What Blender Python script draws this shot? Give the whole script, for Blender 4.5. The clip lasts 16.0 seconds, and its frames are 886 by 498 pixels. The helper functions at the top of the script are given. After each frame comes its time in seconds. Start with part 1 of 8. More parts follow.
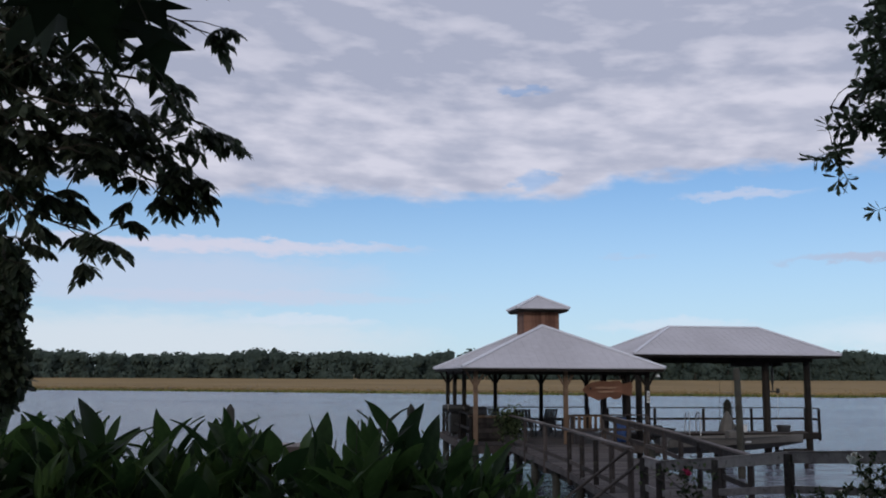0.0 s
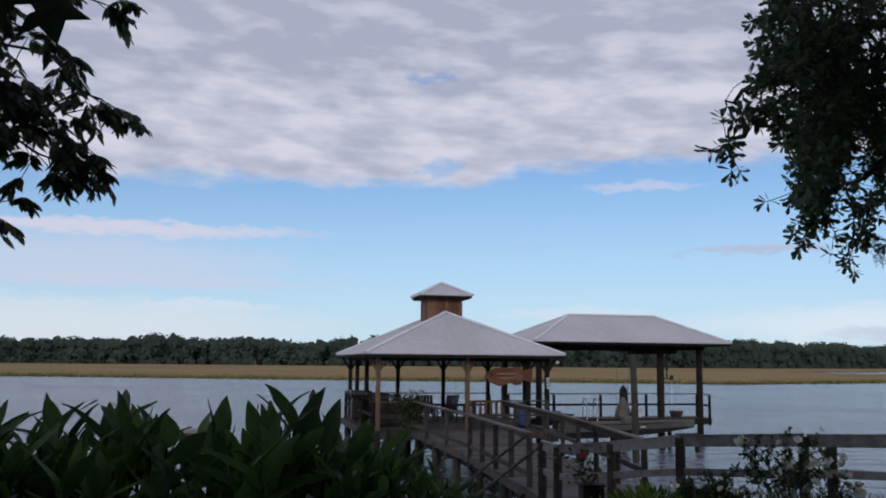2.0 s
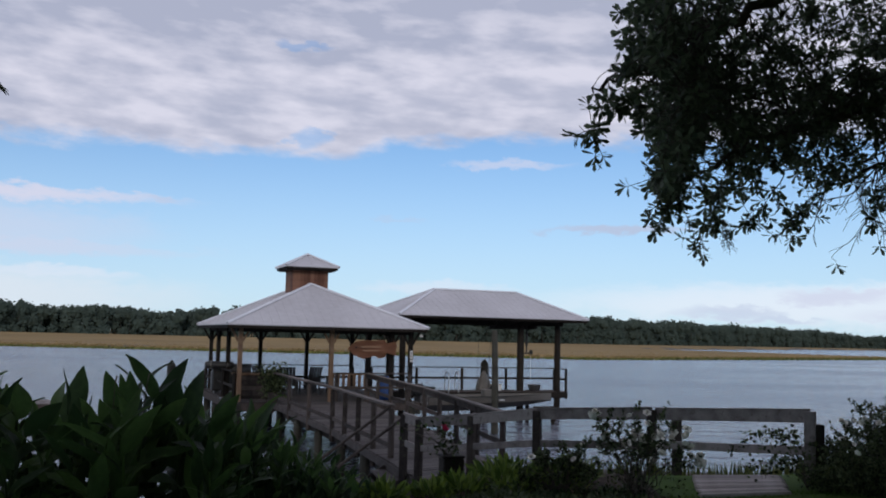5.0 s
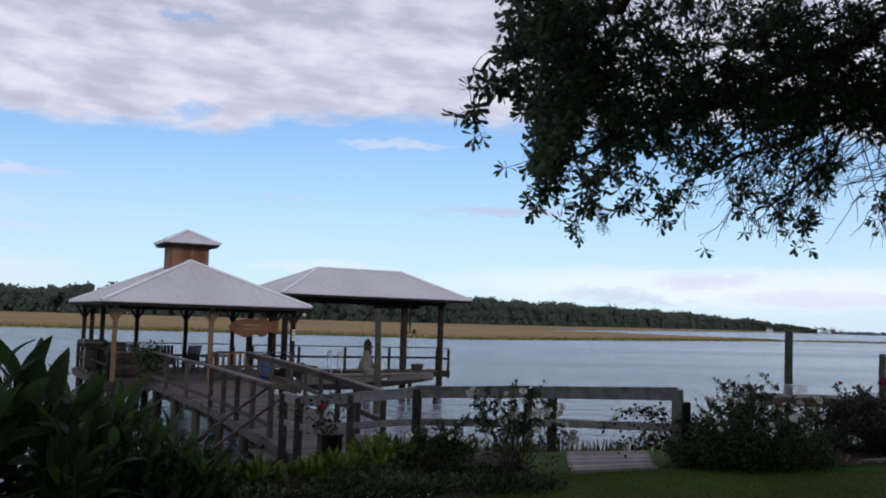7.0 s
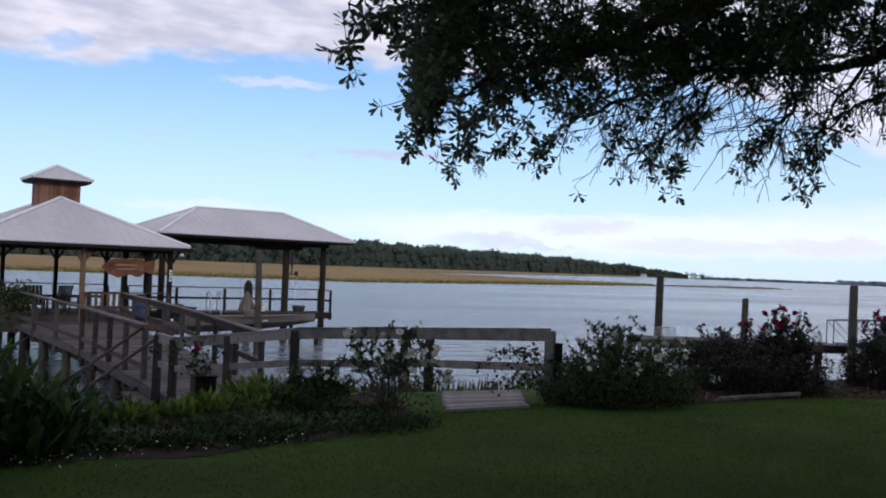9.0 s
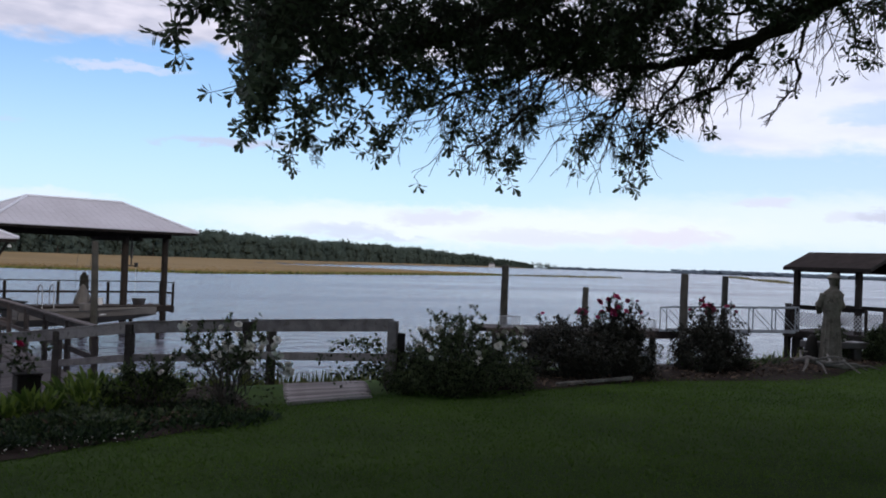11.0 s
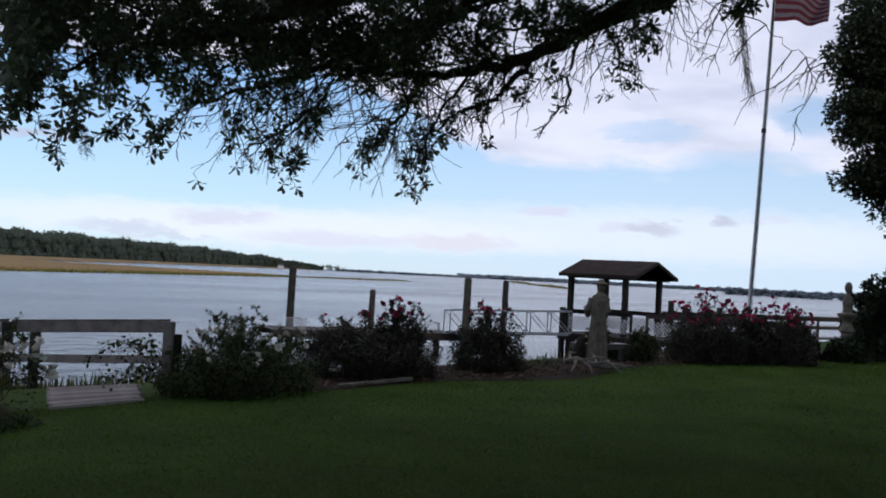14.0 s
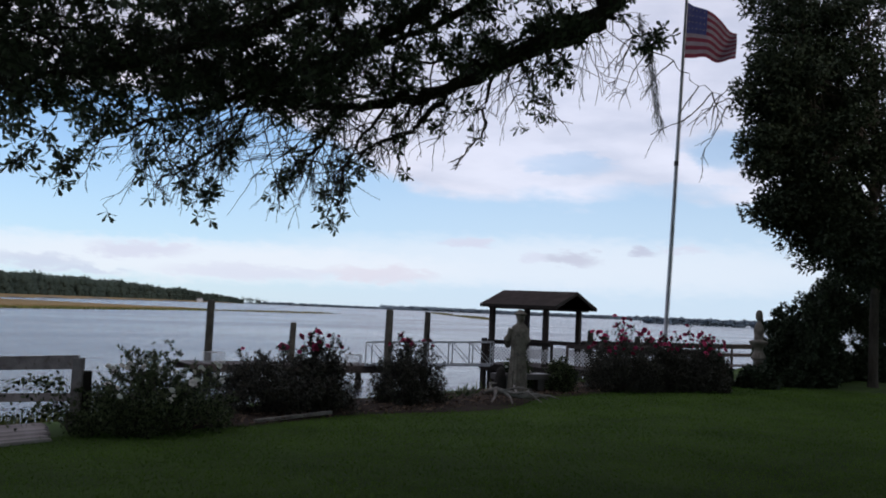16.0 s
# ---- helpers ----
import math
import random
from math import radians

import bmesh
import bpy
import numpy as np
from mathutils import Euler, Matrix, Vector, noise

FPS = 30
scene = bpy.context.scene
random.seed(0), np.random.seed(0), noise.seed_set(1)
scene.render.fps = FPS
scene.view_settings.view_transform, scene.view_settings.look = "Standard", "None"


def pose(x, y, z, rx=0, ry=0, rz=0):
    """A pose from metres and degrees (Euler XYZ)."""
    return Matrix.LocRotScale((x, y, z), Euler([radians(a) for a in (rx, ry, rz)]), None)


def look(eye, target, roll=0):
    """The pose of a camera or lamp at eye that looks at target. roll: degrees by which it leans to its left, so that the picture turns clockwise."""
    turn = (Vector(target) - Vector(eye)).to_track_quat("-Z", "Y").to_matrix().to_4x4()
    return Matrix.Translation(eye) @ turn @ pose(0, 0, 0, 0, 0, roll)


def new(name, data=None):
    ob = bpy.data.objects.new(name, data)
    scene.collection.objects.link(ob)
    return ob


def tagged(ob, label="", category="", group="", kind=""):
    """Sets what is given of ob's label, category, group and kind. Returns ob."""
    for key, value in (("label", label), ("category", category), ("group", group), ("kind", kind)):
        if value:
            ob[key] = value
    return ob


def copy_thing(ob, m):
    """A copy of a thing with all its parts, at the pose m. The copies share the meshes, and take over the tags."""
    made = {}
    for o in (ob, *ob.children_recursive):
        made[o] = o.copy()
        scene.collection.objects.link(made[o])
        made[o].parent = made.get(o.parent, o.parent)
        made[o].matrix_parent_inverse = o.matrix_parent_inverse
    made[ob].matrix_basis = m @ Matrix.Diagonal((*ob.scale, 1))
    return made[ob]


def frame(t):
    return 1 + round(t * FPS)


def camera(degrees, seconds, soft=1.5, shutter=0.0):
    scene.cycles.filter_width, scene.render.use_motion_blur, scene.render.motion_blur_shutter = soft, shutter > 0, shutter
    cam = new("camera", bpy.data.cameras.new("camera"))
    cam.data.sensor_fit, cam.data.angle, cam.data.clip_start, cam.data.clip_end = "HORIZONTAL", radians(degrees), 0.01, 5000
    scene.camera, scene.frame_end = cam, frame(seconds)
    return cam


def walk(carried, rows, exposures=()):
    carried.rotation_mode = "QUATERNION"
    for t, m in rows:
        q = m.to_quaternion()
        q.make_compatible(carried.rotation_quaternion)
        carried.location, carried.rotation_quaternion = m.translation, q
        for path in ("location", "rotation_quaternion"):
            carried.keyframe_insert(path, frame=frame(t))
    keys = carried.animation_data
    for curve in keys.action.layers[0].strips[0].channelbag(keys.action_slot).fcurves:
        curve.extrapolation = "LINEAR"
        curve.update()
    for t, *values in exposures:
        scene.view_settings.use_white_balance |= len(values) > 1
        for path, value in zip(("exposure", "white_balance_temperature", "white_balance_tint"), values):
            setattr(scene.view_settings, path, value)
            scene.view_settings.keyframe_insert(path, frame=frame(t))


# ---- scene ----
cam = camera(49.97, 16.0, soft=1.9)
EYE = 1.6
PATH = [
    (0.0, 0.000, 0.000, 0.000, 0.00, 7.55, -0.27),
    (0.5, 0.031, 0.019, -0.051, -1.29, 7.31, -0.11),
    (1.0, 0.026, 0.011, -0.021, -2.32, 7.01, -0.29),
    (1.5, 0.017, 0.007, -0.020, -3.88, 7.11, -0.27),
    (2.0, 0.008, -0.002, -0.018, -5.79, 6.79, -0.50),
    (2.5, -0.001, -0.000, -0.018, -6.88, 6.44, -0.93),
    (3.0, -0.012, -0.010, -0.004, -8.19, 6.23, -1.07),
    (3.5, -0.015, -0.013, -0.008, -10.02, 5.44, -1.33),
    (4.0, -0.028, -0.044, -0.014, -12.07, 5.40, -1.39),
    (6.5, 0.016, -0.057, -0.012, -17.87, 4.61, -1.55),
    (7.0, 0.031, -0.047, -0.017, -20.85, 4.26, -1.77),
    (7.5, 0.043, -0.035, -0.017, -22.01, 3.77, -1.85),
    (8.0, 0.069, -0.026, -0.020, -23.20, 2.82, -1.91),
    (8.5, 0.086, -0.033, -0.029, -26.04, 2.11, -2.05),
    (9.0, 0.104, -0.055, -0.031, -27.81, 1.07, -2.33),
    (9.5, 0.129, -0.072, -0.035, -30.33, 1.07, -2.27),
    (12.0, 0.222, -0.088, -0.024, -41.14, 1.15, -2.13),
    (12.5, 0.199, -0.141, -0.023, -43.47, 1.69, -2.09),
    (13.0, 0.211, -0.146, -0.018, -44.71, 1.84, -2.13),
    (13.5, 0.228, -0.152, -0.027, -46.66, 1.61, -2.40),
    (14.0, 0.237, -0.160, -0.032, -49.43, 1.56, -3.09),
    (14.5, 0.250, -0.159, -0.034, -50.75, 1.06, -3.60),
    (15.0, 0.252, -0.171, -0.023, -52.30, 1.78, -3.11),
    (15.5, 0.262, -0.187, -0.026, -53.29, 2.86, -2.53),
    (16.0, 0.270, -0.193, -0.030, -54.08, 3.69, -2.55),
]
walk(cam, [(t, pose(x, y, EYE + z, 90 + pitch, roll, yaw)) for t, x, y, z, yaw, pitch, roll in PATH],
     exposures=[(0.0, 0.0, 6280, 11), (3.5, 0.02, 6280, 11), (7.0, 0.25, 6320, 12.5), (9.5, 0.38, 6400, 14), (12.0, 0.30, 6400, 14), (13.0, 0.26, 6400, 14), (15.0, 0.23, 6430, 13.3), (16.0, 0.17, 6450, 13)])

# ---- world and sun ----
SUN_UP, SUN_TURN = 24.0, 200.0
world = bpy.data.worlds.new("sky")
scene.world = world
world.use_nodes = True
wt = world.node_tree
wt.nodes.clear()


def wmath(op, a, b=None, c=None, clamp=False):
    n = wt.nodes.new("ShaderNodeMath")
    n.operation, n.use_clamp = op, clamp
    for i, v in enumerate((a, b, c)):
        if v is None:
            continue
        if isinstance(v, (int, float)):
            n.inputs[i].default_value = v
        else:
            wt.links.new(v, n.inputs[i])
    return n.outputs[0]


def wramp(value, lo, hi):
    n = wt.nodes.new("ShaderNodeMapRange")
    n.interpolation_type = "SMOOTHSTEP"
    n.inputs["From Min"].default_value, n.inputs["From Max"].default_value = lo, hi
    wt.links.new(value, n.inputs["Value"])
    return n.outputs[0]


def wmix(f, a, b):
    n = wt.nodes.new("ShaderNodeMix")
    n.data_type = "RGBA"
    for sock, v in ((n.inputs[0], f), (n.inputs[6], a), (n.inputs[7], b)):
        if isinstance(v, (tuple, float, int)):
            sock.default_value = v if not isinstance(v, tuple) else (*v, 1)
        else:
            wt.links.new(v, sock)
    return n.outputs[2]


def wnoise(vec, scale, detail=5, rough=0.55, stretch=(1, 1, 1), shift=(0, 0, 0)):
    m = wt.nodes.new("ShaderNodeMapping")
    m.inputs["Scale"].default_value, m.inputs["Location"].default_value = stretch, shift
    wt.links.new(vec, m.inputs["Vector"])
    n = wt.nodes.new("ShaderNodeTexNoise")
    n.inputs["Scale"].default_value, n.inputs["Detail"].default_value, n.inputs["Roughness"].default_value = scale, detail, rough
    wt.links.new(m.outputs[0], n.inputs["Vector"])
    return n.outputs[0]


sky = wt.nodes.new("ShaderNodeTexSky")
sky.sky_type, sky.sun_disc = "NISHITA", False
sky.sun_elevation, sky.sun_rotation = radians(SUN_UP), radians(SUN_TURN)
sky.air_density, sky.dust_density, sky.ozone_density = 1.0, 0.1, 4.0
tc = wt.nodes.new("ShaderNodeTexCoord")
sep = wt.nodes.new("ShaderNodeSeparateXYZ")
wt.links.new(tc.outputs["Generated"], sep.inputs[0])
dx, dy, dz = sep.outputs
up = wmath("ADD", wmath("MAXIMUM", dz, 0.0), 0.10)
com = wt.nodes.new("ShaderNodeCombineXYZ")
wt.links.new(wmath("DIVIDE", dx, up), com.inputs[0])
wt.links.new(wmath("DIVIDE", dy, up), com.inputs[1])
flat = com.outputs[0]
# compass bearing and height angle of a point of the sky, in degrees
bearing = wmath("MULTIPLY", wmath("ARCTAN2", dx, dy), 57.2958)
height = wmath("MULTIPLY", wmath("ARCSINE", dz), 57.2958)
pair = wt.nodes.new("ShaderNodeCombineXYZ")
wt.links.new(bearing, pair.inputs[0])
wt.links.new(wmath("ADD", height, wmath("MULTIPLY", bearing, 0.045)), pair.inputs[1])
face = pair.outputs[0]
big = wnoise(face, 0.11, 3, 0.5, stretch=(1, 2.6, 1), shift=(3.1, 0.4, 0))
ragged = wnoise(face, 0.33, 7, 0.58, stretch=(1, 2.4, 1), shift=(8.7, 5.2, 0))
lumps = wnoise(face, 0.24, 6, 0.5, stretch=(1, 3.2, 1), shift=(1.7, 2.3, 4.0))
tatter = wnoise(face, 0.9, 6, 0.6, stretch=(1, 2.8, 1), shift=(4.2, 1.1, 2.0))
fine = wnoise(flat, 1.7, 8, 0.56, shift=(0.7, 5.2, 0))
warp = wmath("MULTIPLY", wmath("SUBTRACT", ragged, 0.5), 2.0)
small = wmath("SUBTRACT", tatter, 0.5)
bear_w = wmath("ADD", bearing, wmath("ADD", wmath("MULTIPLY", warp, 2.2), wmath("MULTIPLY", small, 2.0)))
high_w = wmath("ADD", height, wmath("ADD", wmath("MULTIPLY", warp, 0.6), wmath("MULTIPLY", small, 1.0)))
deep = wt.nodes.new("ShaderNodeMix")
deep.data_type, deep.blend_type = "RGBA", "MULTIPLY"
deep.inputs[0].default_value = 1.0
wt.links.new(sky.outputs[0], deep.inputs[6])
deep.inputs[7].default_value = (0.70, 0.87, 0.99, 1)
east = wramp(bearing, 34, 62)
veil = wmath("ADD", wmath("ADD", wmath("MULTIPLY", wmath("SUBTRACT", 1.0, wramp(height, 0.0, 15.0)), 0.58), 0.10), wmath("MULTIPLY", east, 0.2), clamp=True)
air = wmix(veil, deep.outputs[2], (5.6, 6.95, 8.4))


def wisp(under, b0, e0, half_b, half_e, colour, much):
    """One soft ragged cloud at a bearing and height, laid over the sky so far."""
    u = wmath("DIVIDE", wmath("SUBTRACT", bear_w, b0), half_b)
    v = wmath("DIVIDE", wmath("SUBTRACT", high_w, e0), half_e)
    q = wmath("ADD", wmath("MULTIPLY", u, u), wmath("MULTIPLY", v, v))
    return wmix(wmath("MULTIPLY", wmath("SUBTRACT", 1.0, wramp(q, 0.0, 1.9)), much), under, colour)


PALE, GREY, LILAC = (7.2, 7.6, 8.3), (4.9, 5.5, 6.9), (6.0, 6.3, 7.5)
air = wisp(air, -17, 5.6, 12, 1.5, LILAC, 0.6)
air = wisp(air, -14.5, 7.5, 11, 0.42, (6.6, 6.5, 7.5), 0.9)
air = wisp(air, -12, 4.5, 10, 0.4, LILAC, 0.55)
air = wisp(air, -17, 1.9, 14, 1.5, (7.0, 7.45, 7.9), 0.8)
air = wisp(air, -8, 3.2, 4, 0.3, PALE, 0.5)
air = wisp(air, -3.2, 7.5, 1.2, 0.16, GREY, 0.5)
air = wisp(air, 24.5, 6.6, 4.0, 0.26, (4.6, 5.2, 6.6), 0.85)
air = wisp(air, 11, 7.0, 1.6, 0.16, GREY, 0.3)
air = wisp(air, 13.5, 2.9, 4, 0.4, PALE, 0.5)
air = wisp(air, 38, 2.3, 16, 1.1, (7.9, 8.2, 8.7), 0.7)
air = wisp(air, 62, 3.0, 18, 1.5, (7.6, 8.1, 8.7), 0.6)
air = wisp(air, 30.7, 1.75, 2.8, 0.4, GREY, 0.6)
air = wisp(air, 36.1, 2.75, 2.6, 0.4, LILAC, 0.75)
air = wisp(air, 33.7, 1.4, 1.6, 0.2, GREY, 0.55)
air = wisp(air, 42.8, 1.8, 4.5, 0.4, LILAC, 0.6)
air = wisp(air, 50.1, 2.0, 3.2, 0.4, (6.4, 6.1, 7.0), 0.6)
air = wisp(air, 55.5, 4.1, 1.5, 0.32, LILAC, 0.8)
air = wisp(air, 61.6, 3.35, 1.8, 0.42, (4.9, 5.1, 6.2), 0.75)
air = wisp(air, 59.2, 3.3, 0.8, 0.35, LILAC, 0.6)
air = wisp(air, 66.0, 4.05, 1.0, 0.32, (4.7, 5.0, 6.2), 0.75)
air = wisp(air, 68.4, 4.1, 1.0, 0.24, LILAC, 0.6)
# the cloud sheet overhead: a ragged lower edge about ten degrees up, lower and thinner in the east
edge = wmath("SUBTRACT", wmath("ADD", 10.5, wmath("MULTIPLY", wramp(bearing, 6.5, 10.5), 1.0)), wmath("MULTIPLY", wramp(bearing, 40, 54), 4.6))
rim = wmath("SUBTRACT", wmath("ADD", height, wmath("ADD", wmath("MULTIPLY", warp, 1.1), wmath("MULTIPLY", wmath("SUBTRACT", big, 0.5), 2.2))), edge)
sheet = wmath("MULTIPLY", wramp(rim, -0.35, 0.75), wmath("SUBTRACT", 1.0, wmath("MULTIPLY", east, 0.28)))


def gap(cover, b0, e0, half_b, half_e, much):
    """A hole in the sheet."""
    u = wmath("DIVIDE", wmath("SUBTRACT", bear_w, b0), half_b)
    v = wmath("DIVIDE", wmath("SUBTRACT", high_w, e0), half_e)
    q = wmath("ADD", wmath("MULTIPLY", u, u), wmath("MULTIPLY", v, v))
    return wmath("MULTIPLY", cover, wmath("SUBTRACT", 1.0, wmath("MULTIPLY", wmath("SUBTRACT", 1.0, wramp(q, 0.1, 1.4)), much)))


sheet = gap(sheet, 4.9, 17.0, 2.0, 0.32, 0.5)
sheet = gap(sheet, 5.4, 11.6, 1.2, 0.6, 0.6)
sheet = gap(sheet, 61.4, 9.0, 3.0, 0.7, 0.6)
sheet = gap(sheet, 70.5, 10.0, 2.6, 1.2, 0.85)
sheet = gap(sheet, 66.5, 7.4, 4.0, 0.7, 0.6)
CLOUD_DARK, CLOUD_LIGHT = (4.05, 4.25, 5.25), (6.8, 6.65, 7.4)
thick = wmath("MULTIPLY", wramp(rim, 3.5, 9.0), 0.5)
lit = wmath("SUBTRACT", wmath("ADD", wmath("ADD", wmath("MULTIPLY", wramp(lumps, 0.30, 0.74), 1.0), wmath("MULTIPLY", small, 0.22)), wmath("MULTIPLY", wmath("SUBTRACT", big, 0.5), 0.9)), wmath("SUBTRACT", thick, 0.12))
cloud = wmix(wmath("MULTIPLY", lit, 1.0, clamp=True), CLOUD_DARK, CLOUD_LIGHT)
cloud = wmix(wmath("MULTIPLY", east, wmath("ADD", wmath("MULTIPLY", wramp(fine, 0.35, 0.68), 0.5), 0.45)), cloud, (8.6, 8.45, 9.3))
allsky = wmix(wmath("MULTIPLY", sheet, 0.96), air, cloud)
allsky = wisp(allsky, 17.6, 10.4, 3.2, 0.3, (6.3, 6.4, 7.5), 0.6)
bg = wt.nodes.new("ShaderNodeBackground")
bg.inputs["Strength"].default_value = 0.1
wt.links.new(allsky, bg.inputs["Color"])
wout = wt.nodes.new("ShaderNodeOutputWorld")
wt.links.new(bg.outputs[0], wout.inputs[0])

sun = new("sun", bpy.data.lights.new("sun", "SUN"))
sun.data.energy, sun.data.angle, sun.data.color = 0.7, radians(12), (1.0, 0.9, 0.78)
sun_way = Vector((math.sin(radians(SUN_TURN)) * math.cos(radians(SUN_UP)), math.cos(radians(SUN_TURN)) * math.cos(radians(SUN_UP)), math.sin(radians(SUN_UP))))
sun.matrix_world = look(sun_way * 50, (0, 0, 0))

# ---- materials ----


def material(name, dark, light, scale=4.0, rough=0.7, bump=0.2, fine=40.0, metal=0.0, stretch=(1, 1, 1), per_piece=0.0, spec=0.5, translucent=0.0, island=0.0, wear=None):
    """Two-scale noise between two colours, with grain relief; pieces vary by Object Info's Random."""
    m = bpy.data.materials.new(name)
    m.use_nodes = True
    t = m.node_tree
    b = t.nodes["Principled BSDF"]
    b.inputs["Roughness"].default_value, b.inputs["Metallic"].default_value = rough, metal
    b.inputs["Specular IOR Level"].default_value = spec
    co = t.nodes.new("ShaderNodeTexCoord")
    mp = t.nodes.new("ShaderNodeMapping")
    mp.inputs["Scale"].default_value = stretch
    t.links.new(co.outputs["Object"], mp.inputs[0])

    def nz(s, d):
        n = t.nodes.new("ShaderNodeTexNoise")
        n.inputs["Scale"].default_value, n.inputs["Detail"].default_value = s, d
        t.links.new(mp.outputs[0], n.inputs["Vector"])
        return n.outputs[0]

    def mth(op, a, v):
        n = t.nodes.new("ShaderNodeMath")
        n.operation = op
        for i, q in enumerate((a, v)):
            if isinstance(q, (int, float)):
                n.inputs[i].default_value = q
            else:
                t.links.new(q, n.inputs[i])
        return n.outputs[0]

    a, g = nz(scale, 5), nz(fine, 3)
    f = mth("ADD", mth("MULTIPLY", a, 0.65), mth("MULTIPLY", g, 0.35))
    if per_piece:
        oi = t.nodes.new("ShaderNodeObjectInfo")
        f = mth("ADD", f, mth("MULTIPLY", mth("SUBTRACT", oi.outputs["Random"], 0.5), per_piece))
    if island:
        ge = t.nodes.new("ShaderNodeNewGeometry")
        f = mth("ADD", f, mth("MULTIPLY", mth("SUBTRACT", ge.outputs["Random Per Island"], 0.5), island))
    mr = t.nodes.new("ShaderNodeMapRange")
    mr.inputs["From Min"].default_value, mr.inputs["From Max"].default_value = 0.3, 0.7
    t.links.new(f, mr.inputs["Value"])
    mx = t.nodes.new("ShaderNodeMix")
    mx.data_type = "RGBA"
    t.links.new(mr.outputs[0], mx.inputs[0])
    mx.inputs[6].default_value, mx.inputs[7].default_value = (*dark, 1), (*light, 1)
    colour = mx.outputs[2]
    if wear:
        wn = mth("GREATER_THAN", nz(scale * 2.3, 6), 0.62)
        m2 = t.nodes.new("ShaderNodeMix")
        m2.data_type = "RGBA"
        t.links.new(mth("MULTIPLY", wn, 0.6), m2.inputs[0])
        t.links.new(colour, m2.inputs[6])
        m2.inputs[7].default_value = (*wear, 1)
        colour = m2.outputs[2]
    t.links.new(colour, b.inputs["Base Color"])
    if bump:
        bp = t.nodes.new("ShaderNodeBump")
        bp.inputs["Strength"].default_value, bp.inputs["Distance"].default_value = bump, 0.02
        t.links.new(f, bp.inputs["Height"])
        t.links.new(bp.outputs[0], b.inputs["Normal"])
    if translucent:
        tr = t.nodes.new("ShaderNodeBsdfTranslucent")
        t.links.new(colour, tr.inputs["Color"])
        ms = t.nodes.new("ShaderNodeMixShader")
        ms.inputs[0].default_value = translucent
        t.links.new(b.outputs[0], ms.inputs[1])
        t.links.new(tr.outputs[0], ms.inputs[2])
        t.links.new(ms.outputs[0], t.nodes["Material Output"].inputs[0])
    return m


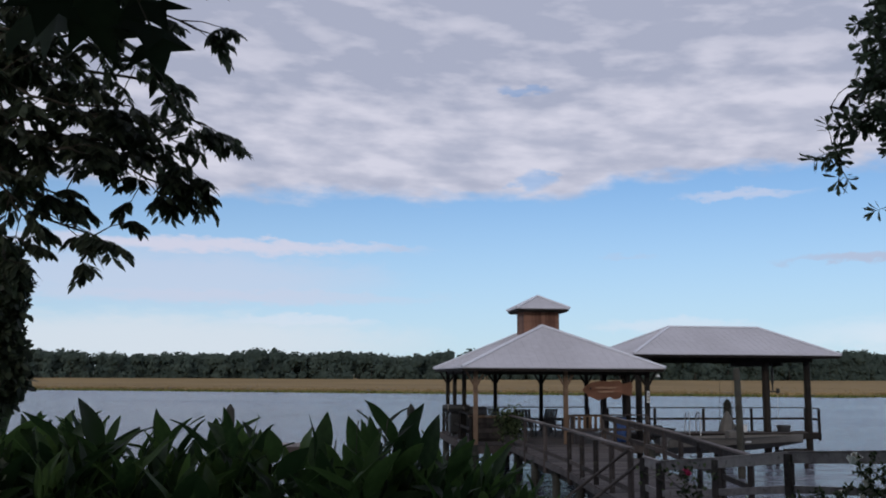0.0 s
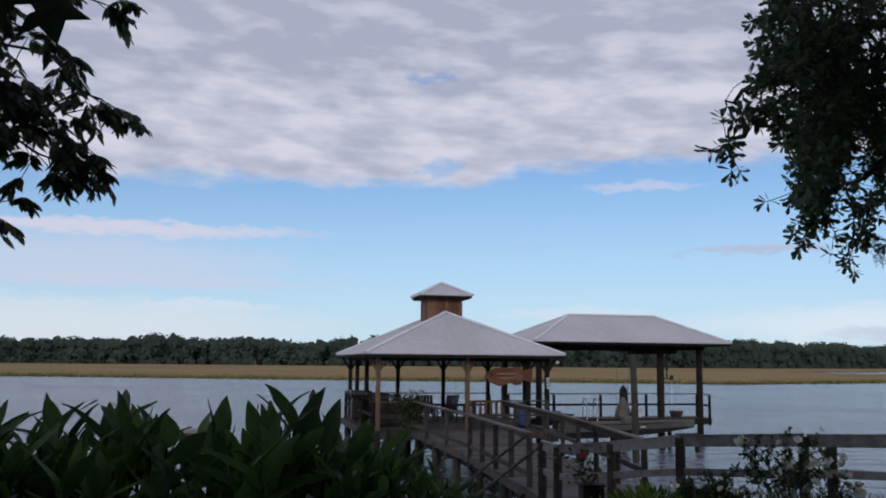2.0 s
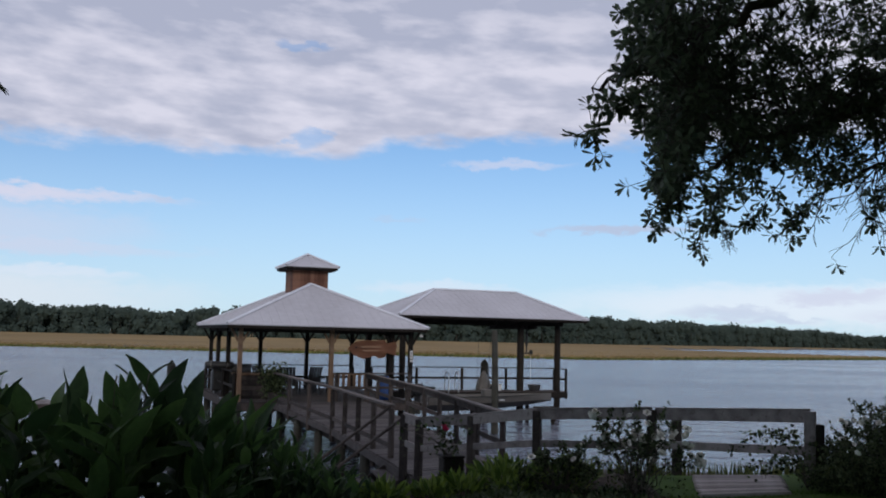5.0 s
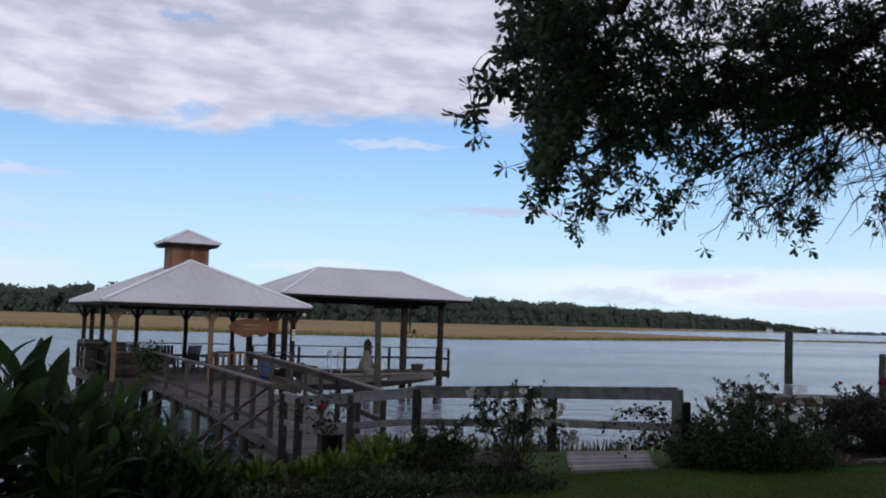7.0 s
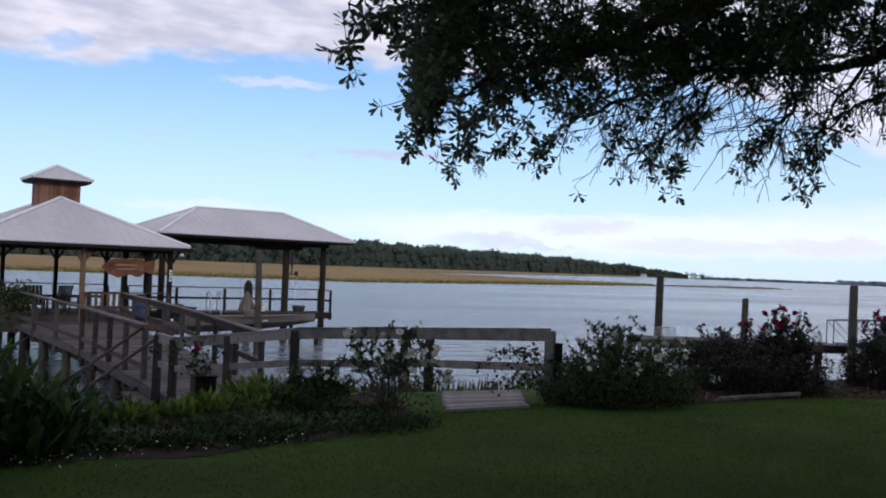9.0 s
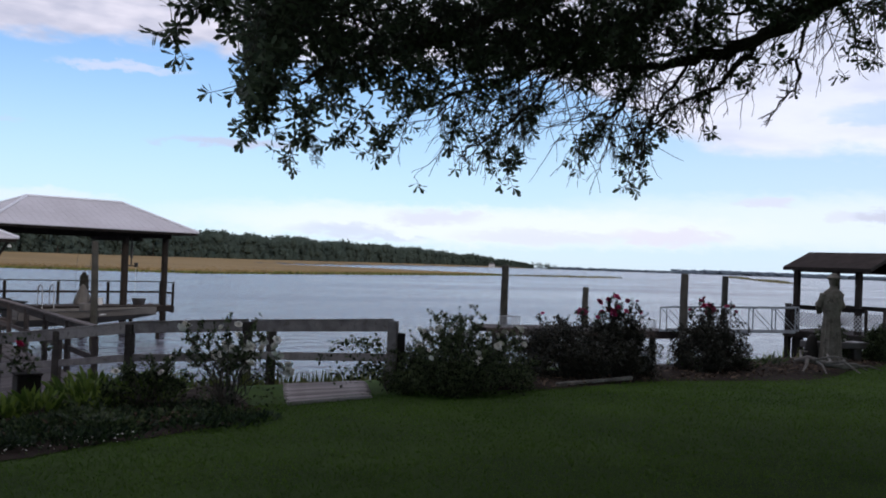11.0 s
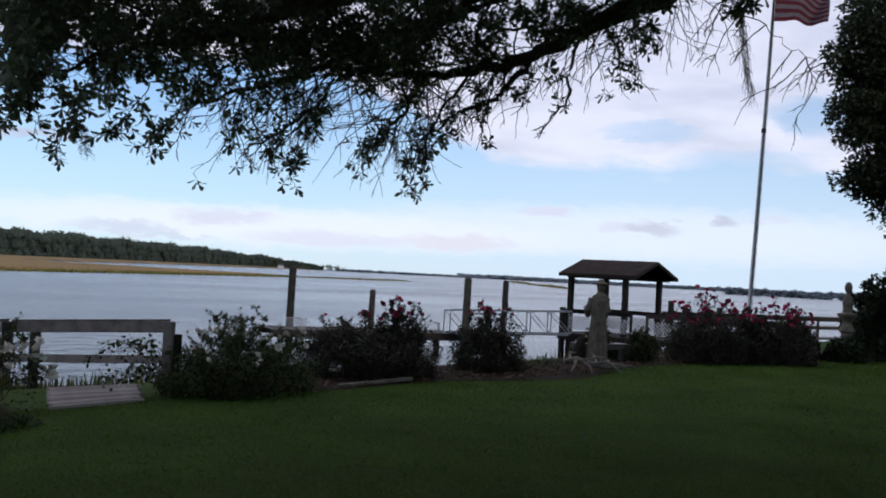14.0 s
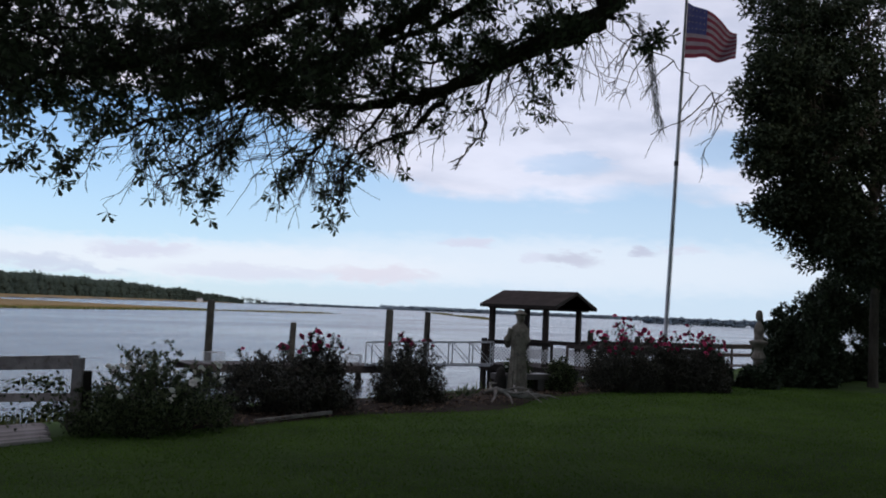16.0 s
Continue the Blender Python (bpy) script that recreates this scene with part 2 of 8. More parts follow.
M = {
    "old_wood": material("weathered_wood", (0.027, 0.022, 0.02), (0.088, 0.071, 0.063), 5, 0.85, 0.4, 60, stretch=(1, 1, 1), per_piece=0.35, wear=(0.075, 0.068, 0.05), spec=0.18),
    "grey_wood": material("pale_grey_rail_wood", (0.115, 0.10, 0.095), (0.28, 0.25, 0.235), 6, 0.85, 0.4, 60, per_piece=0.35, wear=(0.10, 0.09, 0.07), spec=0.18),
    "rail_wood": material("brown_grey_rail_wood", (0.06, 0.05, 0.045), (0.155, 0.13, 0.118), 6, 0.85, 0.4, 60, per_piece=0.35, wear=(0.07, 0.062, 0.05), spec=0.18),
    "landing_wood": material("sun_bleached_plank", (0.17, 0.145, 0.135), (0.36, 0.32, 0.30), 5, 0.85, 0.4, 60, per_piece=0.3, spec=0.12),
    "hull": material("dull_boat_gelcoat", (0.10, 0.092, 0.082), (0.17, 0.158, 0.143), 3, 0.5, 0.05, 20, spec=0.3),
    "deck_wood": material("weathered_deck_board", (0.046, 0.039, 0.037), (0.118, 0.102, 0.097), 3, 0.85, 0.4, 50, per_piece=0.5, wear=(0.085, 0.075, 0.062), spec=0.18),
    # near-black brown timber, on posts, beams and roof undersides alike
    "dark_wood": material("near_black_timber", (0.012, 0.01, 0.0085), (0.034, 0.028, 0.023), 4, 0.8, 0.4, 40, per_piece=0.3, spec=0.18),
    "pale_wood": material("pale_brown_pine", (0.115, 0.072, 0.046), (0.235, 0.155, 0.10), 4, 0.7, 0.25, 50, per_piece=0.2, spec=0.18),
    "cedar": material("reddish_cedar_board", (0.13, 0.062, 0.042), (0.27, 0.142, 0.095), 5, 0.7, 0.3, 50, per_piece=0.4, spec=0.18),
    "tin": material("dull_metal_roofing", (0.40, 0.38, 0.39), (0.56, 0.54, 0.56), 0.35, 0.45, 0.04, 5, metal=0.1),
    "tin_cap": material("metal_ridge_cap", (0.60, 0.60, 0.63), (0.74, 0.74, 0.77), 2, 0.4, 0.05, 20, metal=0.3),
    "shingle": material("brown_asphalt_shingle", (0.05, 0.04, 0.036), (0.105, 0.084, 0.074), 3, 0.95, 0.4, 60, per_piece=0.4, spec=0.18),
    "pile_wood": material("tarred_pile_wood", (0.022, 0.023, 0.019), (0.075, 0.072, 0.06), 3, 0.85, 0.5, 30, per_piece=0.25, spec=0.18),
    "grass": material("lawn_turf", (0.03, 0.052, 0.014), (0.066, 0.11, 0.024), 0.9, 0.95, 0.5, 55, spec=0.06),
    "blade": material("grass_blade", (0.046, 0.094, 0.017), (0.118, 0.2, 0.032), 0.35, 0.8, 0.0, 1.2, island=0.2, spec=0.06, translucent=0.5),
    "mulch": material("brown_leaf_mulch", (0.016, 0.013, 0.01), (0.058, 0.042, 0.032), 6, 0.95, 0.6, 40, spec=0.06),
    "chip": material("bark_chip", (0.04, 0.028, 0.02), (0.17, 0.12, 0.085), 6, 0.95, 0.2, 20, island=0.8, spec=0.06),
    "mud": material("tidal_mud", (0.05, 0.042, 0.03), (0.12, 0.10, 0.07), 1.5, 0.6, 0.5, 20, spec=0.06),
    "marsh": material("tan_marsh_grass", (0.19, 0.135, 0.064), (0.30, 0.212, 0.102), 0.02, 0.95, 0.3, 0.4, spec=0.06),
    "marsh_blade": material("marsh_grass_stalk", (0.20, 0.143, 0.068), (0.32, 0.226, 0.108), 0.02, 0.9, 0.0, 0.3, island=0.3, spec=0.06),
    "marsh_green": material("green_marsh_grass", (0.09, 0.11, 0.03), (0.20, 0.20, 0.06), 0.05, 0.9, 0.0, 0.4, island=0.4, spec=0.06),
    "spit": material("dull_spit_grass", (0.13, 0.125, 0.065), (0.22, 0.20, 0.105), 0.02, 0.9, 0.0, 0.3, island=0.3, spec=0.06),
    "reed": material("green_reed", (0.08, 0.11, 0.03), (0.21, 0.22, 0.08), 1, 0.8, 0.0, 5, island=0.5, translucent=0.25, spec=0.06),
    # haze is put into both far leaf colours: lifted, the farther one bluer
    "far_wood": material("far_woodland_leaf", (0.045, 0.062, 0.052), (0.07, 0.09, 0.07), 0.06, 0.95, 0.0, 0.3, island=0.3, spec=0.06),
    "farther_wood": material("haze_blue_woodland_leaf", (0.11, 0.145, 0.18), (0.155, 0.19, 0.225), 0.01, 0.95, 0.0, 0.1, island=0.5, spec=0.06),
    "bark": material("grey_oak_bark", (0.035, 0.03, 0.025), (0.11, 0.095, 0.08), 3, 0.95, 0.8, 25, stretch=(1, 1, 0.3), spec=0.06),
    "twig": material("thin_dark_twig", (0.06, 0.052, 0.045), (0.13, 0.115, 0.095), 6, 0.9, 0.2, 40, spec=0.06),
    "oak_leaf": material("dark_oak_leaf", (0.058, 0.076, 0.046), (0.14, 0.175, 0.105), 1.5, 0.4, 0.0, 20, island=0.8, translucent=0.6),
    # near-black leaf: the shade of surrounding trees is put into its colour
    "shade_leaf": material("leaf_darkened_for_shade", (0.02, 0.03, 0.017), (0.046, 0.062, 0.034), 1.5, 0.6, 0.0, 20, island=0.8, translucent=0.12, spec=0.12),
    "tree_leaf": material("broad_tree_leaf", (0.05, 0.064, 0.046), (0.115, 0.14, 0.09), 1.5, 0.5, 0.0, 20, island=0.8, translucent=0.45, spec=0.3),
    "canna": material("canna_leaf", (0.02, 0.042, 0.015), (0.07, 0.125, 0.035), 3, 0.5, 0.15, 20, per_piece=0.5, translucent=0.45, stretch=(1, 1, 0.3), spec=0.2),
    "shrub": material("rose_leaf", (0.018, 0.027, 0.012), (0.105, 0.13, 0.062), 3, 0.65, 0.0, 20, island=0.9, translucent=0.3, spec=0.07),
    "red_shrub": material("maroon_rose_leaf", (0.018, 0.02, 0.013), (0.055, 0.05, 0.034), 3, 0.6, 0.0, 20, island=0.9, translucent=0.2, spec=0.3),
    "dark_herb": material("dark_border_leaf", (0.014, 0.028, 0.012), (0.045, 0.075, 0.028), 3, 0.6, 0.0, 20, island=0.8, translucent=0.2, spec=0.2),
    "fern": material("bright_fern_leaf", (0.055, 0.095, 0.015), (0.17, 0.235, 0.04), 2, 0.6, 0.0, 20, island=0.7, translucent=0.3, spec=0.3),
    "herb": material("low_herb_leaf", (0.03, 0.05, 0.018), (0.09, 0.125, 0.045), 2, 0.6, 0.0, 20, island=0.8, translucent=0.25, spec=0.3),
    "rose_red": material("crimson_rose_petal", (0.26, 0.01, 0.055), (0.62, 0.045, 0.16), 9, 0.55, 0.1, 30, per_piece=0.6, spec=0.3),
    "rose_white": material("cream_rose_petal", (0.70, 0.66, 0.58), (0.88, 0.85, 0.78), 9, 0.6, 0.1, 30, per_piece=0.4),
    "moss": material("grey_hanging_moss", (0.16, 0.17, 0.15), (0.34, 0.35, 0.31), 6, 0.95, 0.0, 30, spec=0.06, translucent=0.4),
    "stone": material("weathered_cast_stone", (0.085, 0.075, 0.06), (0.25, 0.225, 0.185), 5, 0.9, 0.5, 22, wear=(0.085, 0.078, 0.06), spec=0.06),
    "drift": material("bleached_driftwood", (0.09, 0.08, 0.07), (0.30, 0.275, 0.245), 6, 0.85, 0.5, 40, spec=0.06),
    "steel": material("brushed_pole_metal", (0.25, 0.26, 0.27), (0.42, 0.43, 0.44), 6, 0.35, 0.05, 60, metal=0.8),
    "white": material("white_gelcoat", (0.62, 0.62, 0.60), (0.80, 0.80, 0.78), 3, 0.35, 0.05, 20),
    "black": material("black_iron", (0.012, 0.012, 0.012), (0.035, 0.033, 0.03), 5, 0.5, 0.1, 30),
    "blue": material("blue_plastic", (0.02, 0.06, 0.20), (0.04, 0.10, 0.30), 4, 0.5, 0.05, 30),
    "rope": material("pale_rope", (0.35, 0.32, 0.26), (0.55, 0.5, 0.42), 30, 0.9, 0.3, 90),
    "wire": material("galvanised_wire", (0.3, 0.3, 0.3), (0.5, 0.5, 0.5), 9, 0.5, 0.0, 40, metal=0.6),
    "clay": material("dark_glazed_clay", (0.03, 0.025, 0.022), (0.07, 0.055, 0.045), 5, 0.45, 0.2, 30),
    # red and white cloth colours darkened as if seen against the light
    "flag_red": material("flag_red_backlit_cloth", (0.10, 0.012, 0.026), (0.17, 0.022, 0.04), 6, 0.8, 0.1, 80, translucent=0.3),
    "flag_white": material("flag_white_backlit_cloth", (0.15, 0.125, 0.14), (0.24, 0.20, 0.22), 6, 0.8, 0.1, 80, translucent=0.3),
    "flag_blue": material("flag_navy_cloth", (0.025, 0.035, 0.12), (0.05, 0.06, 0.18), 6, 0.8, 0.1, 80, translucent=0.3),
    "lattice": material("white_painted_lattice", (0.45, 0.45, 0.44), (0.68, 0.68, 0.66), 4, 0.7, 0.2, 30),
    "sign_wood": material("carved_sign_board", (0.20, 0.085, 0.045), (0.36, 0.165, 0.09), 4, 0.6, 0.3, 40, stretch=(0.2, 1, 1)),
    "sign_line": material("pale_sign_lettering", (0.24, 0.13, 0.075), (0.36, 0.21, 0.125), 8, 0.7, 0.1, 40),
    "house": material("far_white_siding", (0.6, 0.6, 0.6), (0.75, 0.75, 0.74), 0.5, 0.8, 0.0, 4),
    "house_roof": material("far_grey_roof", (0.18, 0.17, 0.17), (0.28, 0.27, 0.26), 0.5, 0.8, 0.0, 4),
}
water_m = bpy.data.materials.new("river_water")
water_m.use_nodes = True
wn = water_m.node_tree
wb = wn.nodes["Principled BSDF"]
wb.inputs["Base Color"].default_value = (0.125, 0.13, 0.158, 1)
wb.inputs["Roughness"].default_value = 0.12
wb.inputs["IOR"].default_value = 1.33
wco = wn.nodes.new("ShaderNodeTexCoord")


def ripple(scale, stretch, detail):
    mp = wn.nodes.new("ShaderNodeMapping")
    mp.inputs["Scale"].default_value = stretch
    mp.inputs["Rotation"].default_value = (0, 0, radians(-12))
    wn.links.new(wco.outputs["Object"], mp.inputs[0])
    n = wn.nodes.new("ShaderNodeTexNoise")
    n.inputs["Scale"].default_value, n.inputs["Detail"].default_value = scale, detail
    wn.links.new(mp.outputs[0], n.inputs["Vector"])
    return n.outputs[0]


def wbump(height, dist, under=None):
    b = wn.nodes.new("ShaderNodeBump")
    b.inputs["Strength"].default_value, b.inputs["Distance"].default_value = 1.0, dist
    wn.links.new(height, b.inputs["Height"])
    if under:
        wn.links.new(under, b.inputs["Normal"])
    return b.outputs[0]


chop = wbump(ripple(0.8, (0.7, 1.3, 1), 5), 0.6)
chop = wbump(ripple(0.07, (0.7, 1.4, 1), 4), 0.10, chop)
wn.links.new(chop, wb.inputs["Normal"])
rr = wn.nodes.new("ShaderNodeMapRange")
rr.inputs["From Min"].default_value, rr.inputs["From Max"].default_value = 0.35, 0.65
rr.inputs["To Min"].default_value, rr.inputs["To Max"].default_value = 0.14, 0.24
wn.links.new(ripple(0.03, (0.6, 1.5, 1), 5), rr.inputs["Value"])
wn.links.new(rr.outputs[0], wb.inputs["Roughness"])
M["water"] = water_m

# ---- mesh helpers ----


def mesh_of(bm, mat, name, smooth=False):
    me = bpy.data.meshes.new(name)
    bm.to_mesh(me)
    bm.free()
    if smooth:
        for p in me.polygons:
            p.use_smooth = True
    me.materials.append(M[mat])
    return me


def part(name, bm, mat, parent, label="", smooth=False):
    """Links a bmesh, or a mesh to share, as one mesh object under a thing."""
    me = bm if isinstance(bm, bpy.types.Mesh) else mesh_of(bm, mat, name, smooth)
    ob = new(name, me)
    ob.parent = parent
    if label:
        ob["label"] = label
    return ob


def thing(name, m, label, category, group="", kind=""):
    ob = new(name)
    ob.empty_display_size = 0.2
    ob.matrix_world = m
    return tagged(ob, label, category, group, kind)


def solid(name, bm, mat, m, label, category, group="", kind="", smooth=False):
    me = bm if isinstance(bm, bpy.types.Mesh) else mesh_of(bm, mat, name, smooth)
    ob = new(name, me)
    ob.matrix_world = m
    return tagged(ob, label, category, group, kind)


def box(x0, y0, z0, x1, y1, z1, bevel=0.0, bm=None):
    own = bm is None
    b = bmesh.new() if own else bm
    vs = bmesh.ops.create_cube(b, size=1.0)["verts"]
    bmesh.ops.scale(b, vec=(x1 - x0, y1 - y0, z1 - z0), verts=vs)
    bmesh.ops.translate(b, vec=((x0 + x1) / 2, (y0 + y1) / 2, (z0 + z1) / 2), verts=vs)
    if bevel and own:
        bmesh.ops.bevel(b, geom=list(b.edges), offset=bevel, segments=1, affect="EDGES")
    return b


def beam(p, q, w, h, bevel=0.006, bm=None):
    """A board from p to q, w wide (level) and h high."""
    p, q = Vector(p), Vector(q)
    d = q - p
    b = bmesh.new()
    vs = bmesh.ops.create_cube(b, size=1.0)["verts"]
    bmesh.ops.scale(b, vec=(w, d.length, h), verts=vs)
    if bevel:
        bmesh.ops.bevel(b, geom=list(b.edges), offset=bevel, segments=1, affect="EDGES")
    d.normalize()
    side = d.cross(Vector((0, 0, 1)))
    side = side.normalized() if side.length > 1e-4 else Vector((1, 0, 0))
    m = Matrix((side, d, side.cross(d))).transposed().to_4x4()
    m.translation = (p + q) / 2
    bmesh.ops.transform(b, matrix=m, verts=b.verts)
    if bm is not None:
        me = bpy.data.meshes.new("tmp")
        b.to_mesh(me)
        bm.from_mesh(me)
        bpy.data.meshes.remove(me)
        b.free()
        return bm
    return b


def tube(points, radii, n=8, bm=None, cap=True):
    """A round tapered tube through points."""
    b = bmesh.new() if bm is None else bm
    pts = [Vector(p) for p in points]
    rings = []
    for i, p in enumerate(pts):
        d = (pts[min(i + 1, len(pts) - 1)] - pts[max(i - 1, 0)]).normalized()
        ref = Vector((0, 0, 1)) if abs(d.z) < 0.9 else Vector((1, 0, 0))
        u = d.cross(ref).normalized()
        v = d.cross(u)
        r = float(radii[i] if isinstance(radii, (list, tuple)) else radii)
        rings.append([b.verts.new(p + r * (math.cos(a) * u + math.sin(a) * v)) for a in [2 * math.pi * k / n for k in range(n)]])
    for a, c in zip(rings, rings[1:]):
        for k in range(n):
            b.faces.new((a[k], a[(k + 1) % n], c[(k + 1) % n], c[k]))
    if cap:
        b.faces.new(rings[0])
        b.faces.new(rings[-1][::-1])
    return b


def lathe(profile, n=16, bm=None):
    b = bmesh.new() if bm is None else bm
    rings = [[b.verts.new((r * math.cos(2 * math.pi * k / n), r * math.sin(2 * math.pi * k / n), z)) for k in range(n)] for r, z in profile]
    for a, c in zip(rings, rings[1:]):
        for k in range(n):
            b.faces.new((a[k], a[(k + 1) % n], c[(k + 1) % n], c[k]))
    b.faces.new(rings[0][::-1])
    b.faces.new(rings[-1])
    return b


def quick_mesh(name, verts, faces, mat, smooth=False):
    """A mesh from numpy arrays; faces all with the same count of corners."""
    me = bpy.data.meshes.new(name)
    verts, faces = np.asarray(verts, dtype=np.float32), np.asarray(faces, dtype=np.int32)
    nf, k = faces.shape
    me.vertices.add(len(verts))
    me.vertices.foreach_set("co", verts.ravel())
    me.loops.add(nf * k)
    me.loops.foreach_set("vertex_index", faces.ravel())
    me.polygons.add(nf)
    me.polygons.foreach_set("loop_start", np.arange(nf, dtype=np.int32) * k)
    me.polygons.foreach_set("loop_total", np.full(nf, k, dtype=np.int32))
    if smooth:
        me.polygons.foreach_set("use_smooth", np.ones(nf, dtype=bool))
    me.materials.append(M[mat])
    me.update(calc_edges=True)
    me.validate()
    return me


def unit(v):
    v = np.asarray(v, dtype=float)
    return v / np.maximum(np.linalg.norm(v, axis=-1, keepdims=True), 1e-9)


# leaf outlines: length along y, width along x, a fold down the middle
LEAF_OVAL = (np.array([(0, 0, 0), (-0.5, 0.35, 0.1), (0, 0.5, 0.0), (0.5, 0.35, 0.1), (-0.42, 0.7, 0.08), (0, 1.0, -0.04), (0.42, 0.7, 0.08)]),
             np.array([(0, 2, 1, 1), (0, 3, 2, 2), (1, 2, 4, 4), (2, 3, 6, 6), (2, 5, 4, 4), (2, 6, 5, 5)])[:, :3])
LEAF_SIMPLE = (np.array([(0, 0, 0), (-0.5, 0.45, 0.08), (0, 1.0, 0), (0.5, 0.45, 0.08)]), np.array([(0, 2, 1), (0, 3, 2)]))


def scatter(shape, at, along, normal, length, width):
    """Copies of a leaf outline as arrays: base points, the way each points, its upward side, length and width."""
    tv, tf = shape
    n = len(at)
    y = unit(along)
    x = unit(np.cross(y, normal))
    z = np.cross(x, y)
    length, width = np.broadcast_to(length, n)[:, None, None], np.broadcast_to(width, n)[:, None, None]
    v = at[:, None, :] + tv[None, :, 1, None] * length * y[:, None, :] + tv[None, :, 0, None] * width * x[:, None, :] + tv[None, :, 2, None] * width * z[:, None, :]
    f = tf[None] + (np.arange(n) * len(tv))[:, None, None]
    return v.reshape(-1, 3), f.reshape(-1, tf.shape[1])


def join(lots):
    vs, fs, k = [], [], 0
    for v, f in lots:
        vs.append(v)
        fs.append(f + k)
        k += len(v)
    return np.concatenate(vs), np.concatenate(fs)


def tubes_np(paths, n=4):
    """Many thin tapered stems: each a list of points and a list of radii."""
    vs, fs, k = [], [], 0
    ang = np.arange(n) * 2 * np.pi / n
    for pts, rad in paths:
        pts = np.asarray(pts, dtype=float)
        d = unit(np.gradient(pts, axis=0))
        ref = np.where(np.abs(d[:, 2:3]) < 0.9, np.array([[0, 0, 1.0]]), np.array([[1.0, 0, 0]]))
        u = unit(np.cross(d, ref))
        w = np.cross(d, u)
        r = np.asarray(rad, dtype=float)[:, None, None]
        ring = pts[:, None, :] + r * (np.cos(ang)[None, :, None] * u[:, None, :] + np.sin(ang)[None, :, None] * w[:, None, :])
        m = len(pts)
        vs.append(ring.reshape(-1, 3))
        i, j = np.meshgrid(np.arange(m - 1), np.arange(n), indexing="ij")
        a, b = i * n + j, i * n + (j + 1) % n
        fs.append((np.stack([a, b, b + n, a + n], -1).reshape(-1, 4)) + k)
        k += m * n
    return np.concatenate(vs), np.concatenate(fs)


# ---- ground, water and far shores ----
WATER = -2.0


def shore_z(x, y):
    """Height of the ground: lawn, then a bank down to the tidal mud."""
    edge = 10.6 + 0.25 * np.sin(x * 0.7) + 0.012 * np.maximum(x - 12, 0) ** 1.2
    edge = np.where(x < 3.2, np.interp(x, [-1.5, 0.5, 2.0, 2.7, 3.2], [9.2, 9.3, 9.4, 10.0, 10.8]), edge)
    k = np.clip((y - edge) / 6.0, 0, 1)
    k = k * k * (3 - 2 * k)
    base = 0.03 * np.sin(x * 0.55 + 1) * np.cos(y * 0.4) - 0.004 * np.clip(y - 6, 0, 6)
    return base * (1 - k) - 2.6 * k


def far_z(x, y):
    """The marsh islands and far shore rise a little above the water."""
    bank = np.interp(x, [-3000, -400, -70, 70, 172, 214, 260], [420, 270, 203, 167, 226, 250, 330])
    rear = np.interp(x, [-3000, 150, 200, 216], [9000, 900, 330, 252])
    a = np.clip((y - bank) / 6.0, 0, 1) * np.clip((rear - y) / 6.0, 0, 1) * (x < 216)
    tree_y = np.interp(x, [-3000, 0, 120, 240, 480, 830, 1000], [400, 420, 445, 510, 770, 1070, 1130])
    b = np.clip((y - tree_y + 60) / 20.0, 0, 1) * np.clip((1010 - x) / 10, 0, 1)
    return np.maximum(a * 0.9, b * 1.6)


def axis(near, far, n_near, n_far, centre=0.0):
    a = np.linspace(-near, near, n_near)
    g = np.geomspace(near, far, n_far)[1:]
    return np.concatenate([-g[::-1], a, g]) + centre


gx = axis(45, 4500, 121, 60)
gy = np.concatenate([-np.geomspace(30, 4500, 16)[::-1], np.linspace(-29, 45, 120), np.geomspace(46, 4500, 150)])
X, Y = np.meshgrid(gx, gy, indexing="ij")
Z = np.where(Y < 60, shore_z(X, np.minimum(Y, 60)), -2.6 + np.clip((Y - 100) / 20, 0, 1) * 0.1)
Z = np.where(Y > 100, np.maximum(Z, WATER - 0.5 + 1.3 * far_z(X, Y)), Z)
nx, ny = X.shape
idx = np.arange(nx * ny).reshape(nx, ny)
faces = np.stack([idx[:-1, :-1], idx[1:, :-1], idx[1:, 1:], idx[:-1, 1:]], -1).reshape(-1, 4)
gme = quick_mesh("ground", np.stack([X, Y, Z], -1).reshape(-1, 3), faces, "grass", True)
gme.materials.append(M["mud"])
gme.materials.append(M["marsh"])
fy = Y[:-1, :-1].ravel()
fz = Z[:-1, :-1].ravel()
gme.polygons.foreach_set("material_index", np.where(fy > 90, np.where(fz > WATER - 0.2, 2, 1), np.where(fz < -0.5, 1, 0)).astype(np.int32))
ground = tagged(new("ground", gme), "dark green mown lawn falling to a muddy bank", "ground", kind="structure")

wbm = bmesh.new()
ring = [wbm.verts.new(p) for p in ((-4500, 11.5, WATER), (4500, 11.5, WATER), (4500, 4500, WATER), (-4500, 4500, WATER))]
wbm.faces.new(ring)
solid("water", wbm, "water", Matrix(), "grey-blue rippled tidal river", "water", kind="structure")


def tufts(n, xs, ys, zs, h, w, lean=0.25, seed=1):
    r = np.random.default_rng(seed)
    along = np.stack([r.normal(0, lean, n), r.normal(0, lean, n), np.ones(n)], -1)
    face = np.stack([r.normal(0, 1, n), -np.abs(r.normal(0, 1, n)) - 0.3, r.normal(0, 0.2, n)], -1)
    return scatter(LEAF_SIMPLE, np.stack([xs, ys, zs], -1), along, face, h, w)


